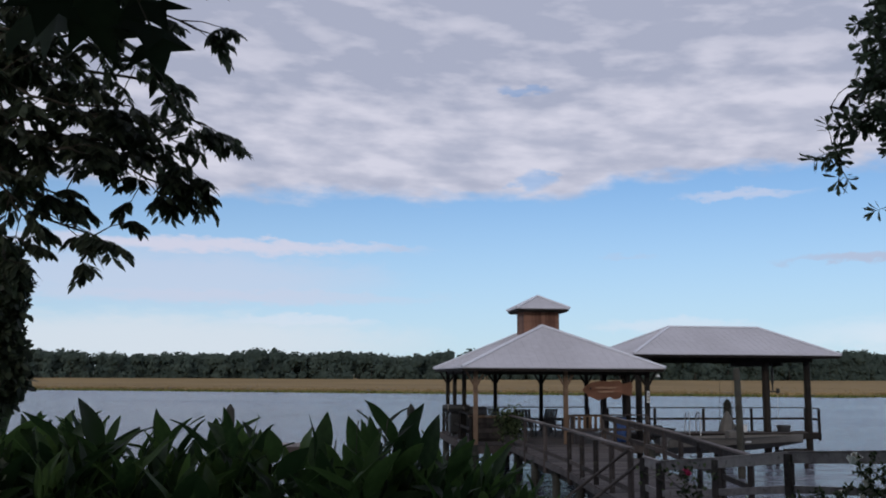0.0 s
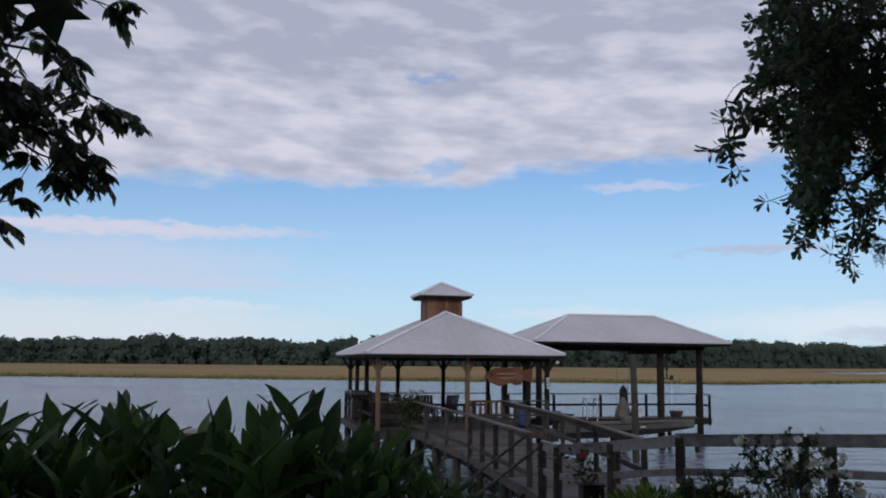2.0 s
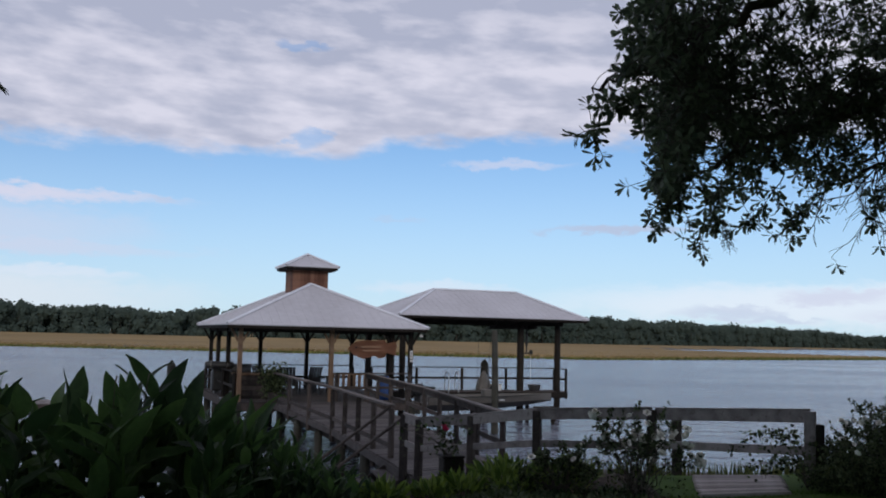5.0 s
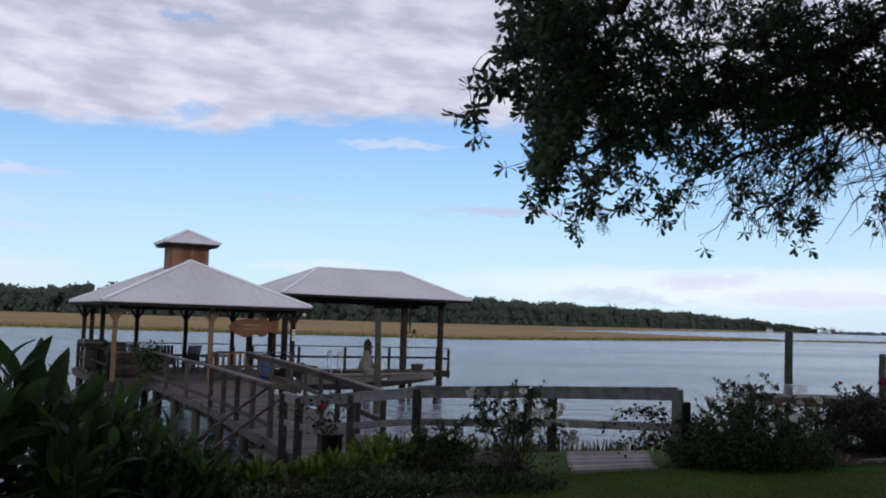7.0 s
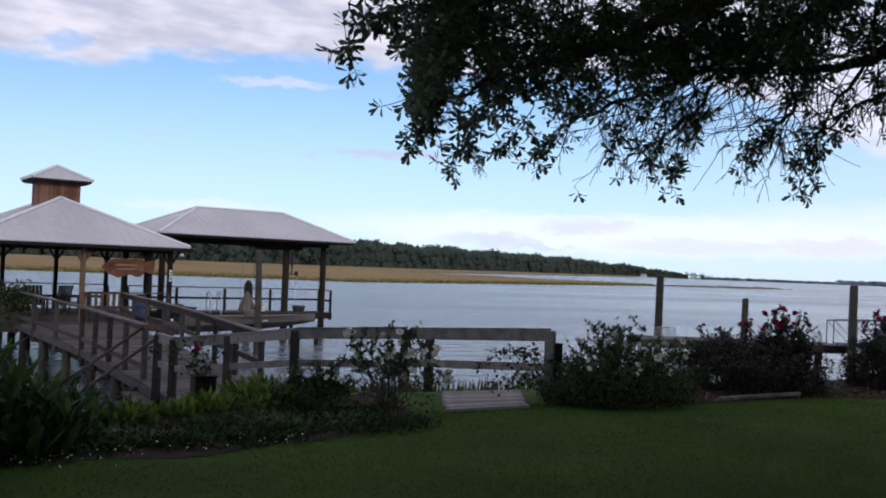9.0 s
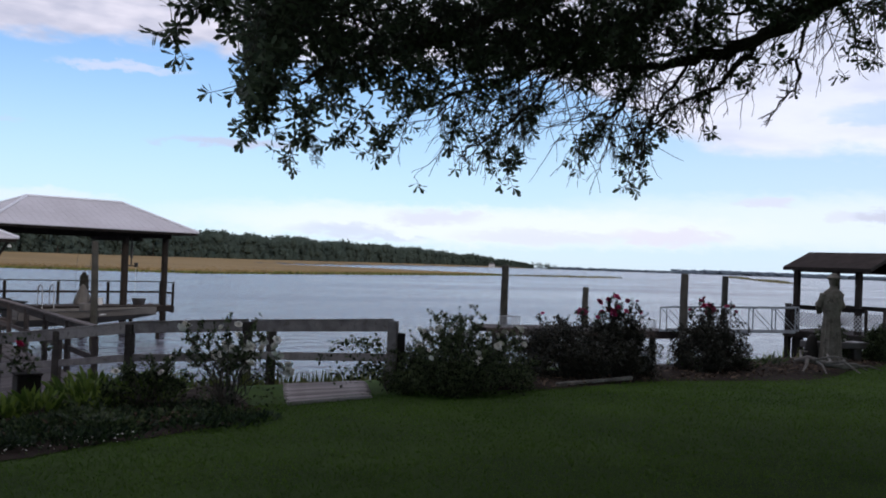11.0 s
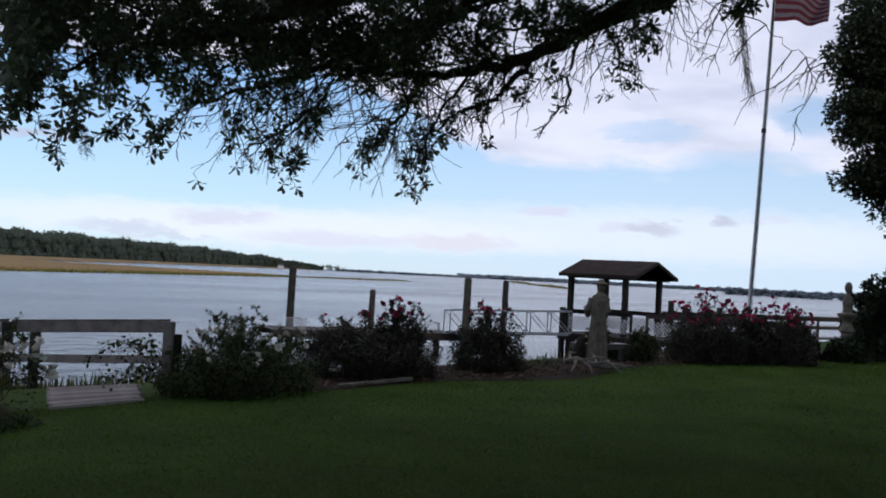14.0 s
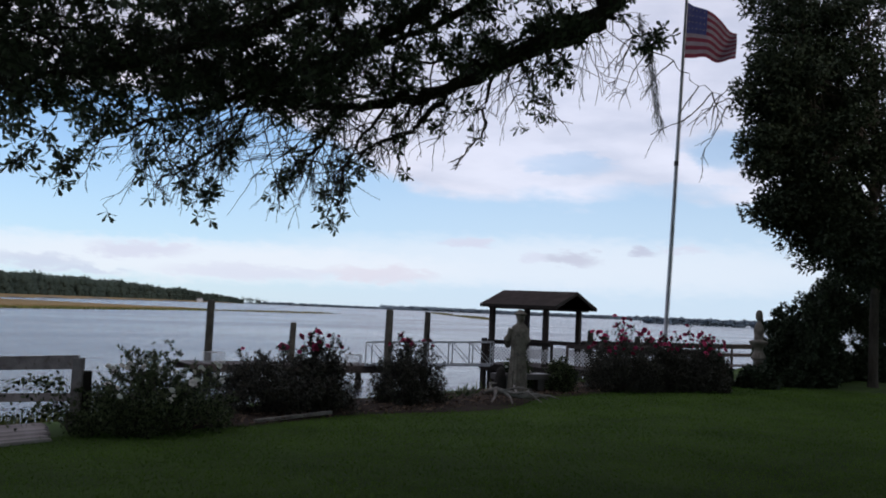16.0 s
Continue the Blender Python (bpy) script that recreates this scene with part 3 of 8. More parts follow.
# marsh grass on the far bank, as clumps of stalks
r = np.random.default_rng(11)
n = 16000
mx = r.uniform(-230, 213, n)
front = np.interp(mx, [-400, -70, 70, 172, 214], [270, 203, 167, 226, 250])
depth = r.exponential(22, n)
my = front + 1.5 + depth
ok = my < np.interp(mx, [-400, 150, 200, 216], [900, 900, 330, 254])
mx, my = mx[ok], my[ok]
mv = tufts(len(mx), mx, my, np.full(len(mx), WATER + 0.3), r.uniform(0.3, 0.5, len(mx)), r.uniform(0.5, 1.2, len(mx)), seed=2)
tagged(new("marsh_grass", quick_mesh("marsh_grass", *mv, "marsh_blade")), "tan and gold marsh grass along the far river bank", "marsh grass", kind="stuff")
n = 5000
gx_ = r.uniform(-230, 213, n)
gy_ = np.interp(gx_, [-400, -70, 70, 172, 214], [270, 203, 167, 226, 250]) + r.uniform(0, 1, n) ** 1.5 * np.interp(gx_, [-230, 40, 120, 213], [1.5, 3, 9, 7])
mv = tufts(n, gx_, gy_, np.full(n, WATER), r.uniform(0.25, 0.5, n) + 0.2 * (gx_ > 90), r.uniform(0.5, 1.2, n), seed=3)
tagged(new("marsh_edge_grass", quick_mesh("marsh_edge_grass", *mv, "marsh_green")), "greener young marsh grass at the water's edge", "marsh grass", kind="stuff")
# thin grassy spits far down the river
for k, (x0, y0, x1, y1, hh) in enumerate(((216, 255, 300, 275, 0.5), (384, 250, 560, 392, 1.0), (540, 380, 860, 640, 1.3), (300, 290, 312, 292, 0.15), (1075, 1165, 1700, 1290, 2.2))):
    n = 1500
    u = r.uniform(0, 1, n)
    sx = x0 + (x1 - x0) * u + r.normal(0, 2, n)
    sy = y0 + (y1 - y0) * u + r.normal(0, 3, n) * np.sin(np.pi * u)
    mv = tufts(n, sx, sy, np.full(n, WATER - 0.1), hh * r.uniform(0.7, 1.3, n) * (0.4 + 0.6 * np.sin(np.pi * u)), r.uniform(1, 3, n), seed=20 + k)
    tagged(new("marsh_spit", quick_mesh("marsh_spit", *mv, "spit")), "low tan marsh spit far down the river", "marsh", kind="stuff")


def woods(name, label, xs, ys, base, heights, spread, per_tree, size, mat, seed, dense=True):
    """Far woodland: each crown is a loose heap of leaf clumps on a stem."""
    r = np.random.default_rng(seed)
    n = len(xs)
    stems, at, size_ = [], [], []
    for x, y, b, h, s in zip(xs, ys, base, heights, spread):
        k = per_tree
        lobe = r.integers(0, 4, k)
        lc = np.stack([r.normal(0, s * 0.45, 4), r.normal(0, s * 0.45, 4), h * r.uniform(0.5, 0.86, 4)], -1)
        p = lc[lobe] + r.normal(0, 1, (k, 3)) * np.array([s * 0.34, s * 0.34, h * 0.105])
        low = r.uniform(0, 1, k) < 0.38
        p[low, 2] = r.uniform(0.02, 0.45, low.sum()) * h
        at.append(p + np.array([x, y, b]))
        size_.append(np.full(k, s) * size * r.uniform(0.6, 1.4, k))
        stems.append((np.array([[x, y, b - 0.5], [x, y, b + h * 0.6]]), [0.3, 0.15]))
    at, size_ = np.concatenate(at), np.concatenate(size_)
    m = len(at)
    v = scatter(LEAF_SIMPLE, at, r.normal(0, 1, (m, 3)), r.normal(0, 1, (m, 3)), size_, size_ * 0.8)
    # the dense inner mass of each crown: three lumpy heaps
    ico = bmesh.new()
    bmesh.ops.create_icosphere(ico, subdivisions=1, radius=1.0)
    iv = np.array([q.co[:] for q in ico.verts])
    jf = np.array([[q.index for q in f.verts] for f in ico.faces])
    ico.free()
    c3 = np.repeat(np.stack([xs, ys, base], -1), 3, 0)
    h3, s3 = np.repeat(heights, 3), np.repeat(spread, 3)
    m3 = len(c3)
    level = np.tile([0.10, 0.42, 0.74], n) * h3
    rad = np.stack([s3 * r.uniform(0.3, 0.55, m3), s3 * r.uniform(0.3, 0.55, m3), h3 * r.uniform(0.2, 0.26, m3)], -1)
    c3 = c3 + np.stack([r.normal(0, 0.25, m3) * s3, r.normal(0, 0.25, m3) * s3, level], -1)
    heap = 0.84 * iv[None] * (1 + r.normal(0, 0.2, (m3, len(iv), 1))) * rad[:, None] + c3[:, None]
    hf = (jf[None] + np.arange(m3)[:, None, None] * len(iv)).reshape(-1, 3)
    if dense:
        k = r.integers(0, m3, m)
        way = unit(r.normal(0, 1, (m, 3)) + np.array([0, -0.5, 0.35]))
        at = c3[k] + way * rad[k] * r.uniform(0.8, 1.2, (m, 1))
        out = unit(0.5 * way + r.normal(0, 0.35, (m, 3)) + np.array([0, -0.7, 0.6]))
        run = r.normal(0, 1, (m, 3))
        run = run - out * np.sum(run * out, 1, keepdims=True)
        v = scatter(LEAF_SIMPLE, at - unit(run) * size_[:, None] * 0.5, run, out, size_, size_ * 0.8)
        v = (np.concatenate([heap.reshape(-1, 3), v[0]]), np.concatenate([hf, v[1] + m3 * len(iv)]))
    tagged(new(name, quick_mesh(name, *v, mat)), label, "woods", kind="stuff")
    tv = tubes_np(stems, 4)
    tagged(new(name + "_stemwood", quick_mesh(name + "_stemwood", *tv, "bark")), "slender trunks of the far woodland", "woods", kind="stuff")


def along_line(pts, n, depth, seed):
    r = np.random.default_rng(seed)
    p = np.array(pts, dtype=float)
    s = np.concatenate([[0], np.cumsum(np.hypot(*np.diff(p, axis=0).T))])
    u = (np.arange(n) + r.uniform(0, 1, n)) * s[-1] / n
    x, y = np.interp(u, s, p[:, 0]), np.interp(u, s, p[:, 1])
    back = r.exponential(depth, n)
    return x + r.normal(0, 3, n), y + back, r


FAR = [(-302, 403), (-108, 439), (0, 435), (120, 460), (240, 530), (480, 780), (830, 1090), (1040, 1147)]
x, y, r = along_line(FAR, 1500, 10, 31)
h = r.uniform(12.6, 14.8, len(x)) * (1 + 0.05 * np.sin(x / 17.0) + 0.05 * np.sin(x / 7.0 + 1)) * np.interp(x, [-300, 0, 120, 240, 480, 700, 900, 1040], [0.76, 0.83, 0.87, 1.02, 1.2, 1.25, 1.08, 0.42])
woods("far_woods", "dense dark green woodland along the far shore", x, y, np.full(len(x), -1.2), h * 1.13, r.uniform(4.0, 8.0, len(x)), 160, 0.215, "far_wood", 32)
x, y, r = along_line([(1045, 1150), (1108, 1166)], 14, 3, 33)
woods("far_pines", "a few thin far pines at the tip of the headland", x, y, np.full(len(x), -1.0), r.uniform(6, 11, len(x)), r.uniform(3, 5, len(x)), 60, 0.3, "far_wood", 34, dense=False)
x, y, r = along_line([(1640, 1262), (2050, 1180), (2300, 900), (2300, 560)], 640, 30, 35)
h = r.uniform(6.5, 9, len(x))
woods("distant_woods", "distant woods across the wide river, tinted bluish for haze", x, y, np.full(len(x), -1.5), h, r.uniform(16, 26, len(x)), 60, 0.2, "farther_wood", 36)
x, y, r = along_line([(1120, 1172), (1640, 1262)], 150, 10, 39)
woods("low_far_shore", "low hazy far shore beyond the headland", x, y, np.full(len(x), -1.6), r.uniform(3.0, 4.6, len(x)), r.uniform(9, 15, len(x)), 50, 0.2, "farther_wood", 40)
x, y, r = along_line([(760, 335), (800, 285), (800, 230)], 60, 6, 37)
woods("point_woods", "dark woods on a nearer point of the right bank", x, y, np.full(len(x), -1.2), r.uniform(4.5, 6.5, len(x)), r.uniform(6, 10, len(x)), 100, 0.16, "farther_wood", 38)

# ---- boardwalk, pavilion, boat house ----
DECK = -0.75


def railing(parent, pts, height, post=0.10, names=("post", "top_rail", "lower_rail"), foot=0.35, cap=(0.14, 0.04), lower=(0.04, 0.10), mat="old_wood", skip=(), drop=0.45, face=True, post_mat=None, cap_mat=None):
    """Posts at the points, a flat cap, a board under it and a lower rail between them."""
    for k, p in enumerate(pts):
        if k in skip:
            continue
        lean = random.uniform(-0.012, 0.012)
        b = beam((p[0], p[1], p[2] - foot), (p[0] + lean, p[1] + lean, p[2] + height - cap[1]), post, post, 0.008)
        part(names[0], b, post_mat or mat, parent)
    for p, q in zip(pts, pts[1:]):
        a, c = Vector(p) + Vector((0, 0, height)), Vector(q) + Vector((0, 0, height))
        part(names[1], beam(a, c, cap[0], cap[1], 0.006), cap_mat or mat, parent)
        if face:
            part("rail_board", beam(a - Vector((0, 0, 0.07 + cap[1] / 2)), c - Vector((0, 0, 0.07 + cap[1] / 2)), 0.04, 0.14, 0.005), mat, parent)
        if lower:
            d = Vector((0, 0, -drop - 0.05))
            part(names[2], beam(a + d, c + d, lower[0], lower[1], 0.005), mat, parent)


def planks(parent, left, right, width=0.14, gap=0.012, mat="deck_wood", thick=0.035):
    """Deck boards across, from the line left to the line right."""
    l0, l1, r0, r1 = (Vector(p) for p in (*left, *right))
    n = max(2, int(((l1 - l0).length + (r1 - r0).length) / 2 / (width + gap)))
    base = None
    for k in range(n):
        f = (k + 0.5) / n
        a, c = l0.lerp(l1, f), r0.lerp(r1, f)
        if base is None:
            base = mesh_of(box(-0.5, -width / 2, -thick, 0.5, width / 2, 0, 0.004), mat, "deck_board")
        ob = part("deck_board", base, mat, parent)
        d = c - a
        x = d.normalized()
        y = Vector((0, 0, 1)).cross(x).normalized()
        m = Matrix((x, y, x.cross(y))).transposed().to_4x4()
        m.translation = (a + c) / 2 + Vector((0, 0, random.uniform(-0.004, 0.004)))
        ob.matrix_local = m @ Matrix.Diagonal((d.length + random.uniform(-0.02, 0.03), 1, 1, 1))


def pile(parent, x, y, z0, z1, r=0.13, name="support_post", mat="pile_wood", lean=0.0):
    part(name, tube([(x, y, z0), (x + lean * 0.5, y, (z0 + z1) / 2), (x + lean, y, z1 - 0.03), (x + lean, y, z1)], [r * 1.06, r * 1.02, r, r * 0.8], 10), mat, parent, smooth=False)


walkw = thing("boardwalk", Matrix(), "weathered grey wooden boardwalk with handrails over the water", "boardwalk")
EDGE_L = [Vector((2.27, 32.9, DECK)), Vector((3.17, 24.2, DECK)), Vector((3.50, 15.6, DECK))]
EDGE_R = [Vector((5.55, 33.5, DECK)), Vector((5.62, 24.5, DECK)), Vector((5.30, 16.7, DECK))]
for k in (0, 1):
    planks(walkw, EDGE_L[k:k + 2], EDGE_R[k:k + 2])
    for a, c in (EDGE_L[k:k + 2], EDGE_R[k:k + 2]):
        part("side_beam", beam(a - Vector((0, 0, 0.115)), c - Vector((0, 0, 0.115)), 0.05, 0.15, 0.006), "deck_wood", walkw)
        part("under_beam", beam(a.lerp(c, 0.02) + Vector((0.25, 0, -0.3)), c + Vector((0.25, 0, -0.3)), 0.1, 0.24, 0.006), "dark_wood", walkw)
        for f in (0.08, 0.42, 0.76):
            p = a.lerp(c, f)
            pile(walkw, p.x + 0.12, p.y, -2.8, DECK - 0.04, 0.11)
lend = Vector((3.53, 18.2, DECK))
lpts = [EDGE_L[0].lerp(EDGE_L[1], k / 3) for k in range(3)] + [EDGE_L[1].lerp(lend, k / 4) for k in range(5)]
# top rails get a paler wood, standing in for sky light on them
railing(walkw, lpts, 1.0, face=False, cap=(0.15, 0.045), drop=0.72, post=0.09, cap_mat="rail_wood")
rpts = [EDGE_R[0].lerp(EDGE_R[1], k / 4) for k in range(4)] + [EDGE_R[1].lerp(EDGE_R[2], k / 4) for k in range(5)]
railing(walkw, rpts, 1.0, post=0.09, drop=0.5, cap_mat="rail_wood")
# ramp to the lawn
RAIL = [Vector((3.36, 16.2, 0.27)), Vector((3.49, 15.6, 0.24)), Vector((4.08, 14.5, 0.39)), Vector((4.75, 13.3, 0.575)), Vector((5.72, 11.57, 0.725))]
ramp = thing("ramp", Matrix(), "weathered plank ramp with a rough handrail up to the lawn", "ramp")
down = Vector((0, 0, -1.0))
side = Vector((0.879, 0.477, 0)) * 1.8
rail_foot = [p + down for p in RAIL]
railing(ramp, rail_foot, 1.0, post=0.11, cap=(0.06, 0.025), mat="grey_wood", post_mat="old_wood")
E1, E2 = Vector((5.785, 11.59, 0.718)), Vector((6.73, 9.62, 0.86))
railing(ramp, [E1 + down, E2 + down], 1.0, post=0.12, skip=(0,), drop=0.42, cap=(0.05, 0.02), mat="grey_wood")
landing = thing("landing", Matrix(), "small weathered plank landing between lawn and ramp", "landing")
planks(landing, (Vector((5.0, 8.97, 0.03)), Vector((5.72, 10.45, 0.02))), (Vector((6.05, 9.05, 0.03)), Vector((6.8, 10.35, 0.02))), 0.14, mat="landing_wood")
part("edge_board", beam((4.98, 8.95, 0.0), (6.07, 9.03, 0.0), 0.04, 0.1), "landing_wood", landing)
mid = E1.lerp(E2, 0.13) + Vector((0.07, 0.04, 0))
part("post", beam(mid + Vector((0, 0, -1.6)), mid + Vector((0, 0, -0.1)), 0.1, 0.1), "old_wood", ramp)
part("end_post", beam(E2 + Vector((0.1, 0.02, -1.2)), E2 + Vector((0.1, 0.02, -0.17)), 0.13, 0.13, 0.01), "dark_wood", ramp)
for a, c in zip(rail_foot[1:] + [E2 + down], rail_foot[2:] + [E2 + down]):
    if (a - c).length > 0.2:
        planks(ramp, (a, c), (a + side, c + side))
last = E2 + down
planks(ramp, (rail_foot[-1], last), (rail_foot[-1] + side, last + side))
part("side_beam", beam(rail_foot[1] + Vector((0, 0, -0.16)), last + Vector((0, 0, -0.16)), 0.05, 0.22), "old_wood", ramp)
for k in range(4):
    p = rail_foot[1].lerp(last, 0.1 + 0.2 * k) + side
    pile(ramp, p.x, p.y, -2.8, p.z - 0.04, 0.1)
# stairs off the boardwalk's side
stair = thing("stairs", Matrix(), "short grey wooden stairs down to the bank", "stairs")
for k in range(4):
    x1 = 3.38 - 0.27 * k
    part("tread", box(x1 - 0.30, 16.3, DECK - 0.17 * (k + 1) - 0.04, x1 + 0.02, 17.9, DECK - 0.17 * (k + 1), 0.006), "deck_wood", stair)
for y in (16.28, 17.92):
    part("stringer", beam((3.42, y, DECK - 0.18), (2.3, y, DECK - 0.9), 0.05, 0.24), "old_wood", stair)
    part("handrail", tube([(3.45, y + 0.1, DECK + 0.98), (2.75, y + 0.05, DECK + 0.47), (2.05, y, DECK - 0.05)], 0.028, 8), "rail_wood", stair, smooth=True)
    part("handrail_post", beam((2.1, y, DECK - 1.3), (2.1, y, DECK - 0.0), 0.09, 0.09), "old_wood", stair)


def hip_faces(w, l, ridge0, ridge1, eave, top):
    """Corners of a hip roof whose ridge runs along y (ridge0 and ridge1 are (x, y))."""
    a, b, c, d = Vector((0, 0, eave)), Vector((w, 0, eave)), Vector((w, l, eave)), Vector((0, l, eave))
    e, f = Vector((*ridge0, top)), Vector((*ridge1, top))
    return a, b, c, d, e, f


def roof_sheet(parent, corners, rib=0.3, mat="tin", thick=0.03):
    """One metal roof plane with raised ribs from eave to ridge. corners: eave left, eave right, then the top edge back to the left."""
    b = bmesh.new()
    vs = [b.verts.new(p) for p in corners]
    b.faces.new(vs)
    ext = bmesh.ops.extrude_face_region(b, geom=list(b.faces))
    bmesh.ops.translate(b, vec=(0, 0, -thick), verts=[v for v in ext["geom"] if isinstance(v, bmesh.types.BMVert)])
    bmesh.ops.recalc_face_normals(b, faces=b.faces)
    p0, p1 = Vector(corners[0]), Vector(corners[1])
    along = (p1 - p0).normalized()
    nrm = (p1 - p0).cross(Vector(corners[2]) - p0).normalized()
    upv = nrm.cross(along)
    if nrm.z < 0:
        nrm, upv = -nrm, -upv
    poly = [((Vector(c) - p0).dot(along), (Vector(c) - p0).dot(upv)) for c in corners]
    panel = part("roof_panel", b, mat, parent)
    n = int((p1 - p0).length / rib)
    for k in range(1, n):
        u = k * (p1 - p0).length / n
        vsx = []
        for (ua, va), (ub, vb) in zip(poly, poly[1:] + poly[:1]):
            if (ua - u) * (ub - u) < 0:
                vsx.append(va + (vb - va) * (u - ua) / (ub - ua))
        if len(vsx) >= 2 and max(vsx) - min(vsx) > 0.15:
            s = p0 + along * u + upv * min(vsx) + nrm * 0.001
            t = p0 + along * u + upv * (max(vsx) - 0.05) + nrm * 0.001
            q = [s - along * 0.013, s + along * 0.013, t + along * 0.013, t - along * 0.013]
            rb = bmesh.new()
            lo = [rb.verts.new(c) for c in q]
            hi = [rb.verts.new(c + nrm * 0.006 + (along * 0.006 if i in (0, 3) else -along * 0.006)) for i, c in enumerate(q)]
            rb.faces.new(hi)
            for i in range(4):
                rb.faces.new((lo[i], lo[(i + 1) % 4], hi[(i + 1) % 4], hi[i]))
            part("rib", rb, mat, panel)
    return panel


def ridge_cap(parent, p, q, r=0.06):
    part("ridge_cap", tube([Vector(p) + Vector((0, 0, 0.02)), Vector(q) + Vector((0, 0, 0.02))], r, 6), "tin_cap", parent)


def hip_roof(parent, w, l, r0, r1, eave, top, rib=0.3, fascia="dark_wood"):
    a, b, c, d, e, f = hip_faces(w, l, r0, r1, eave, top)
    if abs(r0[0] - r1[0]) < 1e-6:
        roof_sheet(parent, [a, b, e], rib)
        roof_sheet(parent, [b, c, f, e], rib)
        roof_sheet(parent, [c, d, f], rib)
        roof_sheet(parent, [d, a, e, f], rib)
        hips = ((a, e), (b, e), (c, f), (d, f), (e, f))
    else:
        roof_sheet(parent, [a, b, f, e], rib)
        roof_sheet(parent, [b, c, f], rib)
        roof_sheet(parent, [c, d, e, f], rib)
        roof_sheet(parent, [d, a, e], rib)
        hips = ((a, e), (d, e), (b, f), (c, f), (e, f))
    for p, q in hips:
        ridge_cap(parent, p, q)
    z = eave - 0.085
    i = 0.06
    ring = [Vector((i, i, z)), Vector((w - i, i, z)), Vector((w - i, l - i, z)), Vector((i, l - i, z))]
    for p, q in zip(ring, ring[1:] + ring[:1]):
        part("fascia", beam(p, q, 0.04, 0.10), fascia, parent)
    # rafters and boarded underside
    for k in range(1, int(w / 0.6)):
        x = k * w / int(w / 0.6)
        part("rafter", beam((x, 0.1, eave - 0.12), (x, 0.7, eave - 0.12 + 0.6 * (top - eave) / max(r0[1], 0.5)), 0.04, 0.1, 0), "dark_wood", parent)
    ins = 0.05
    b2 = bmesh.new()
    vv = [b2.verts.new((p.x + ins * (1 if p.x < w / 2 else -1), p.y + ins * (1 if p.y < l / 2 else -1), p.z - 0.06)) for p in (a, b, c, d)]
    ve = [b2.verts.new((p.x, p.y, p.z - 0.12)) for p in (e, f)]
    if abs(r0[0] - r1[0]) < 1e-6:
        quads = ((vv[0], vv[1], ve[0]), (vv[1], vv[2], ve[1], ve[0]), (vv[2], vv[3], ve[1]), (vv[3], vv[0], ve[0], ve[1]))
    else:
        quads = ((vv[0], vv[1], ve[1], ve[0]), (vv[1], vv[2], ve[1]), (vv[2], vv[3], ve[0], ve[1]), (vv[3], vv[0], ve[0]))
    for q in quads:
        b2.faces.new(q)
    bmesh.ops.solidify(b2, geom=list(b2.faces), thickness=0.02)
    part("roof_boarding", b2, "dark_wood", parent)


def bracket(parent, p, way, size=0.45, mat="dark_wood"):
    """A slanted knee brace from a post up to the beam."""
    p, way = Vector(p), Vector(way)
    part("brace", beam(p - Vector((0, 0, size)), p + way * size, 0.07, 0.07), mat, parent)


PAV = pose(0.64, 32.5, DECK, 0, 0, 6.6)
PW, PL = 7.15, 9.0
EAVE, TOP = 2.62, 4.22
pav = thing("pavilion", PAV, "open wooden dock pavilion with a grey metal hip roof and cupola", "pavilion")
hip_roof(pav, PW, PL, (PW / 2, 3.55), (PW / 2, PL - 3.55), EAVE, TOP)
planks(pav, (Vector((0.3, 0.3, 0)), Vector((0.3, PL - 0.3, 0))), (Vector((PW - 0.2, 0.3, 0)), Vector((PW - 0.2, PL - 0.3, 0))))
# two front posts coloured paler and warmer for the light on them
front = [(0.55, "pale_wood"), (3.72, "pale_wood"), (5.95, "dark_wood"), (6.65, "dark_wood")]
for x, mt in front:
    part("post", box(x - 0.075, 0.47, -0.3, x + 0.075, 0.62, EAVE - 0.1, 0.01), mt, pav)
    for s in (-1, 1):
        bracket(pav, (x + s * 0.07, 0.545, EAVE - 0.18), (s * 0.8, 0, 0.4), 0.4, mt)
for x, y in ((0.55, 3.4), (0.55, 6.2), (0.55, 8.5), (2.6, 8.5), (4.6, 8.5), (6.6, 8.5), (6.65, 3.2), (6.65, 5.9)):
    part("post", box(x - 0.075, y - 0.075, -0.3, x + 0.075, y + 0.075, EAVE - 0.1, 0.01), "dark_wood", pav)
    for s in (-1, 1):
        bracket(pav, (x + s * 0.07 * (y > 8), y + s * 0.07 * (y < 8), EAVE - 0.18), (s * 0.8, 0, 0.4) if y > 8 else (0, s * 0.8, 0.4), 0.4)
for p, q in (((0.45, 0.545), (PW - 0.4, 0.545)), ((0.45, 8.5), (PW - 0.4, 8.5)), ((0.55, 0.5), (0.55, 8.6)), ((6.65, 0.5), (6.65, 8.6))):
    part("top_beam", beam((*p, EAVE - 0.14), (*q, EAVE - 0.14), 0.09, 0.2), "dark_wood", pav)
for y in (0.4, 3.3, 6.0, 8.6):
    for x in (0.5, 2.6, 4.6, 6.7):
        pile(pav, x, y, -2.1, -0.04, 0.14)
for y in (0.35, 8.65):
    part("rim_beam", beam((0.2, y, -0.17), (PW - 0.1, y, -0.17), 0.06, 0.26), "old_wood", pav)
for x in (0.25, PW - 0.15):
    part("rim_beam", beam((x, 0.3, -0.17), (x, PL - 0.2, -0.17), 0.06, 0.26), "old_wood", pav)
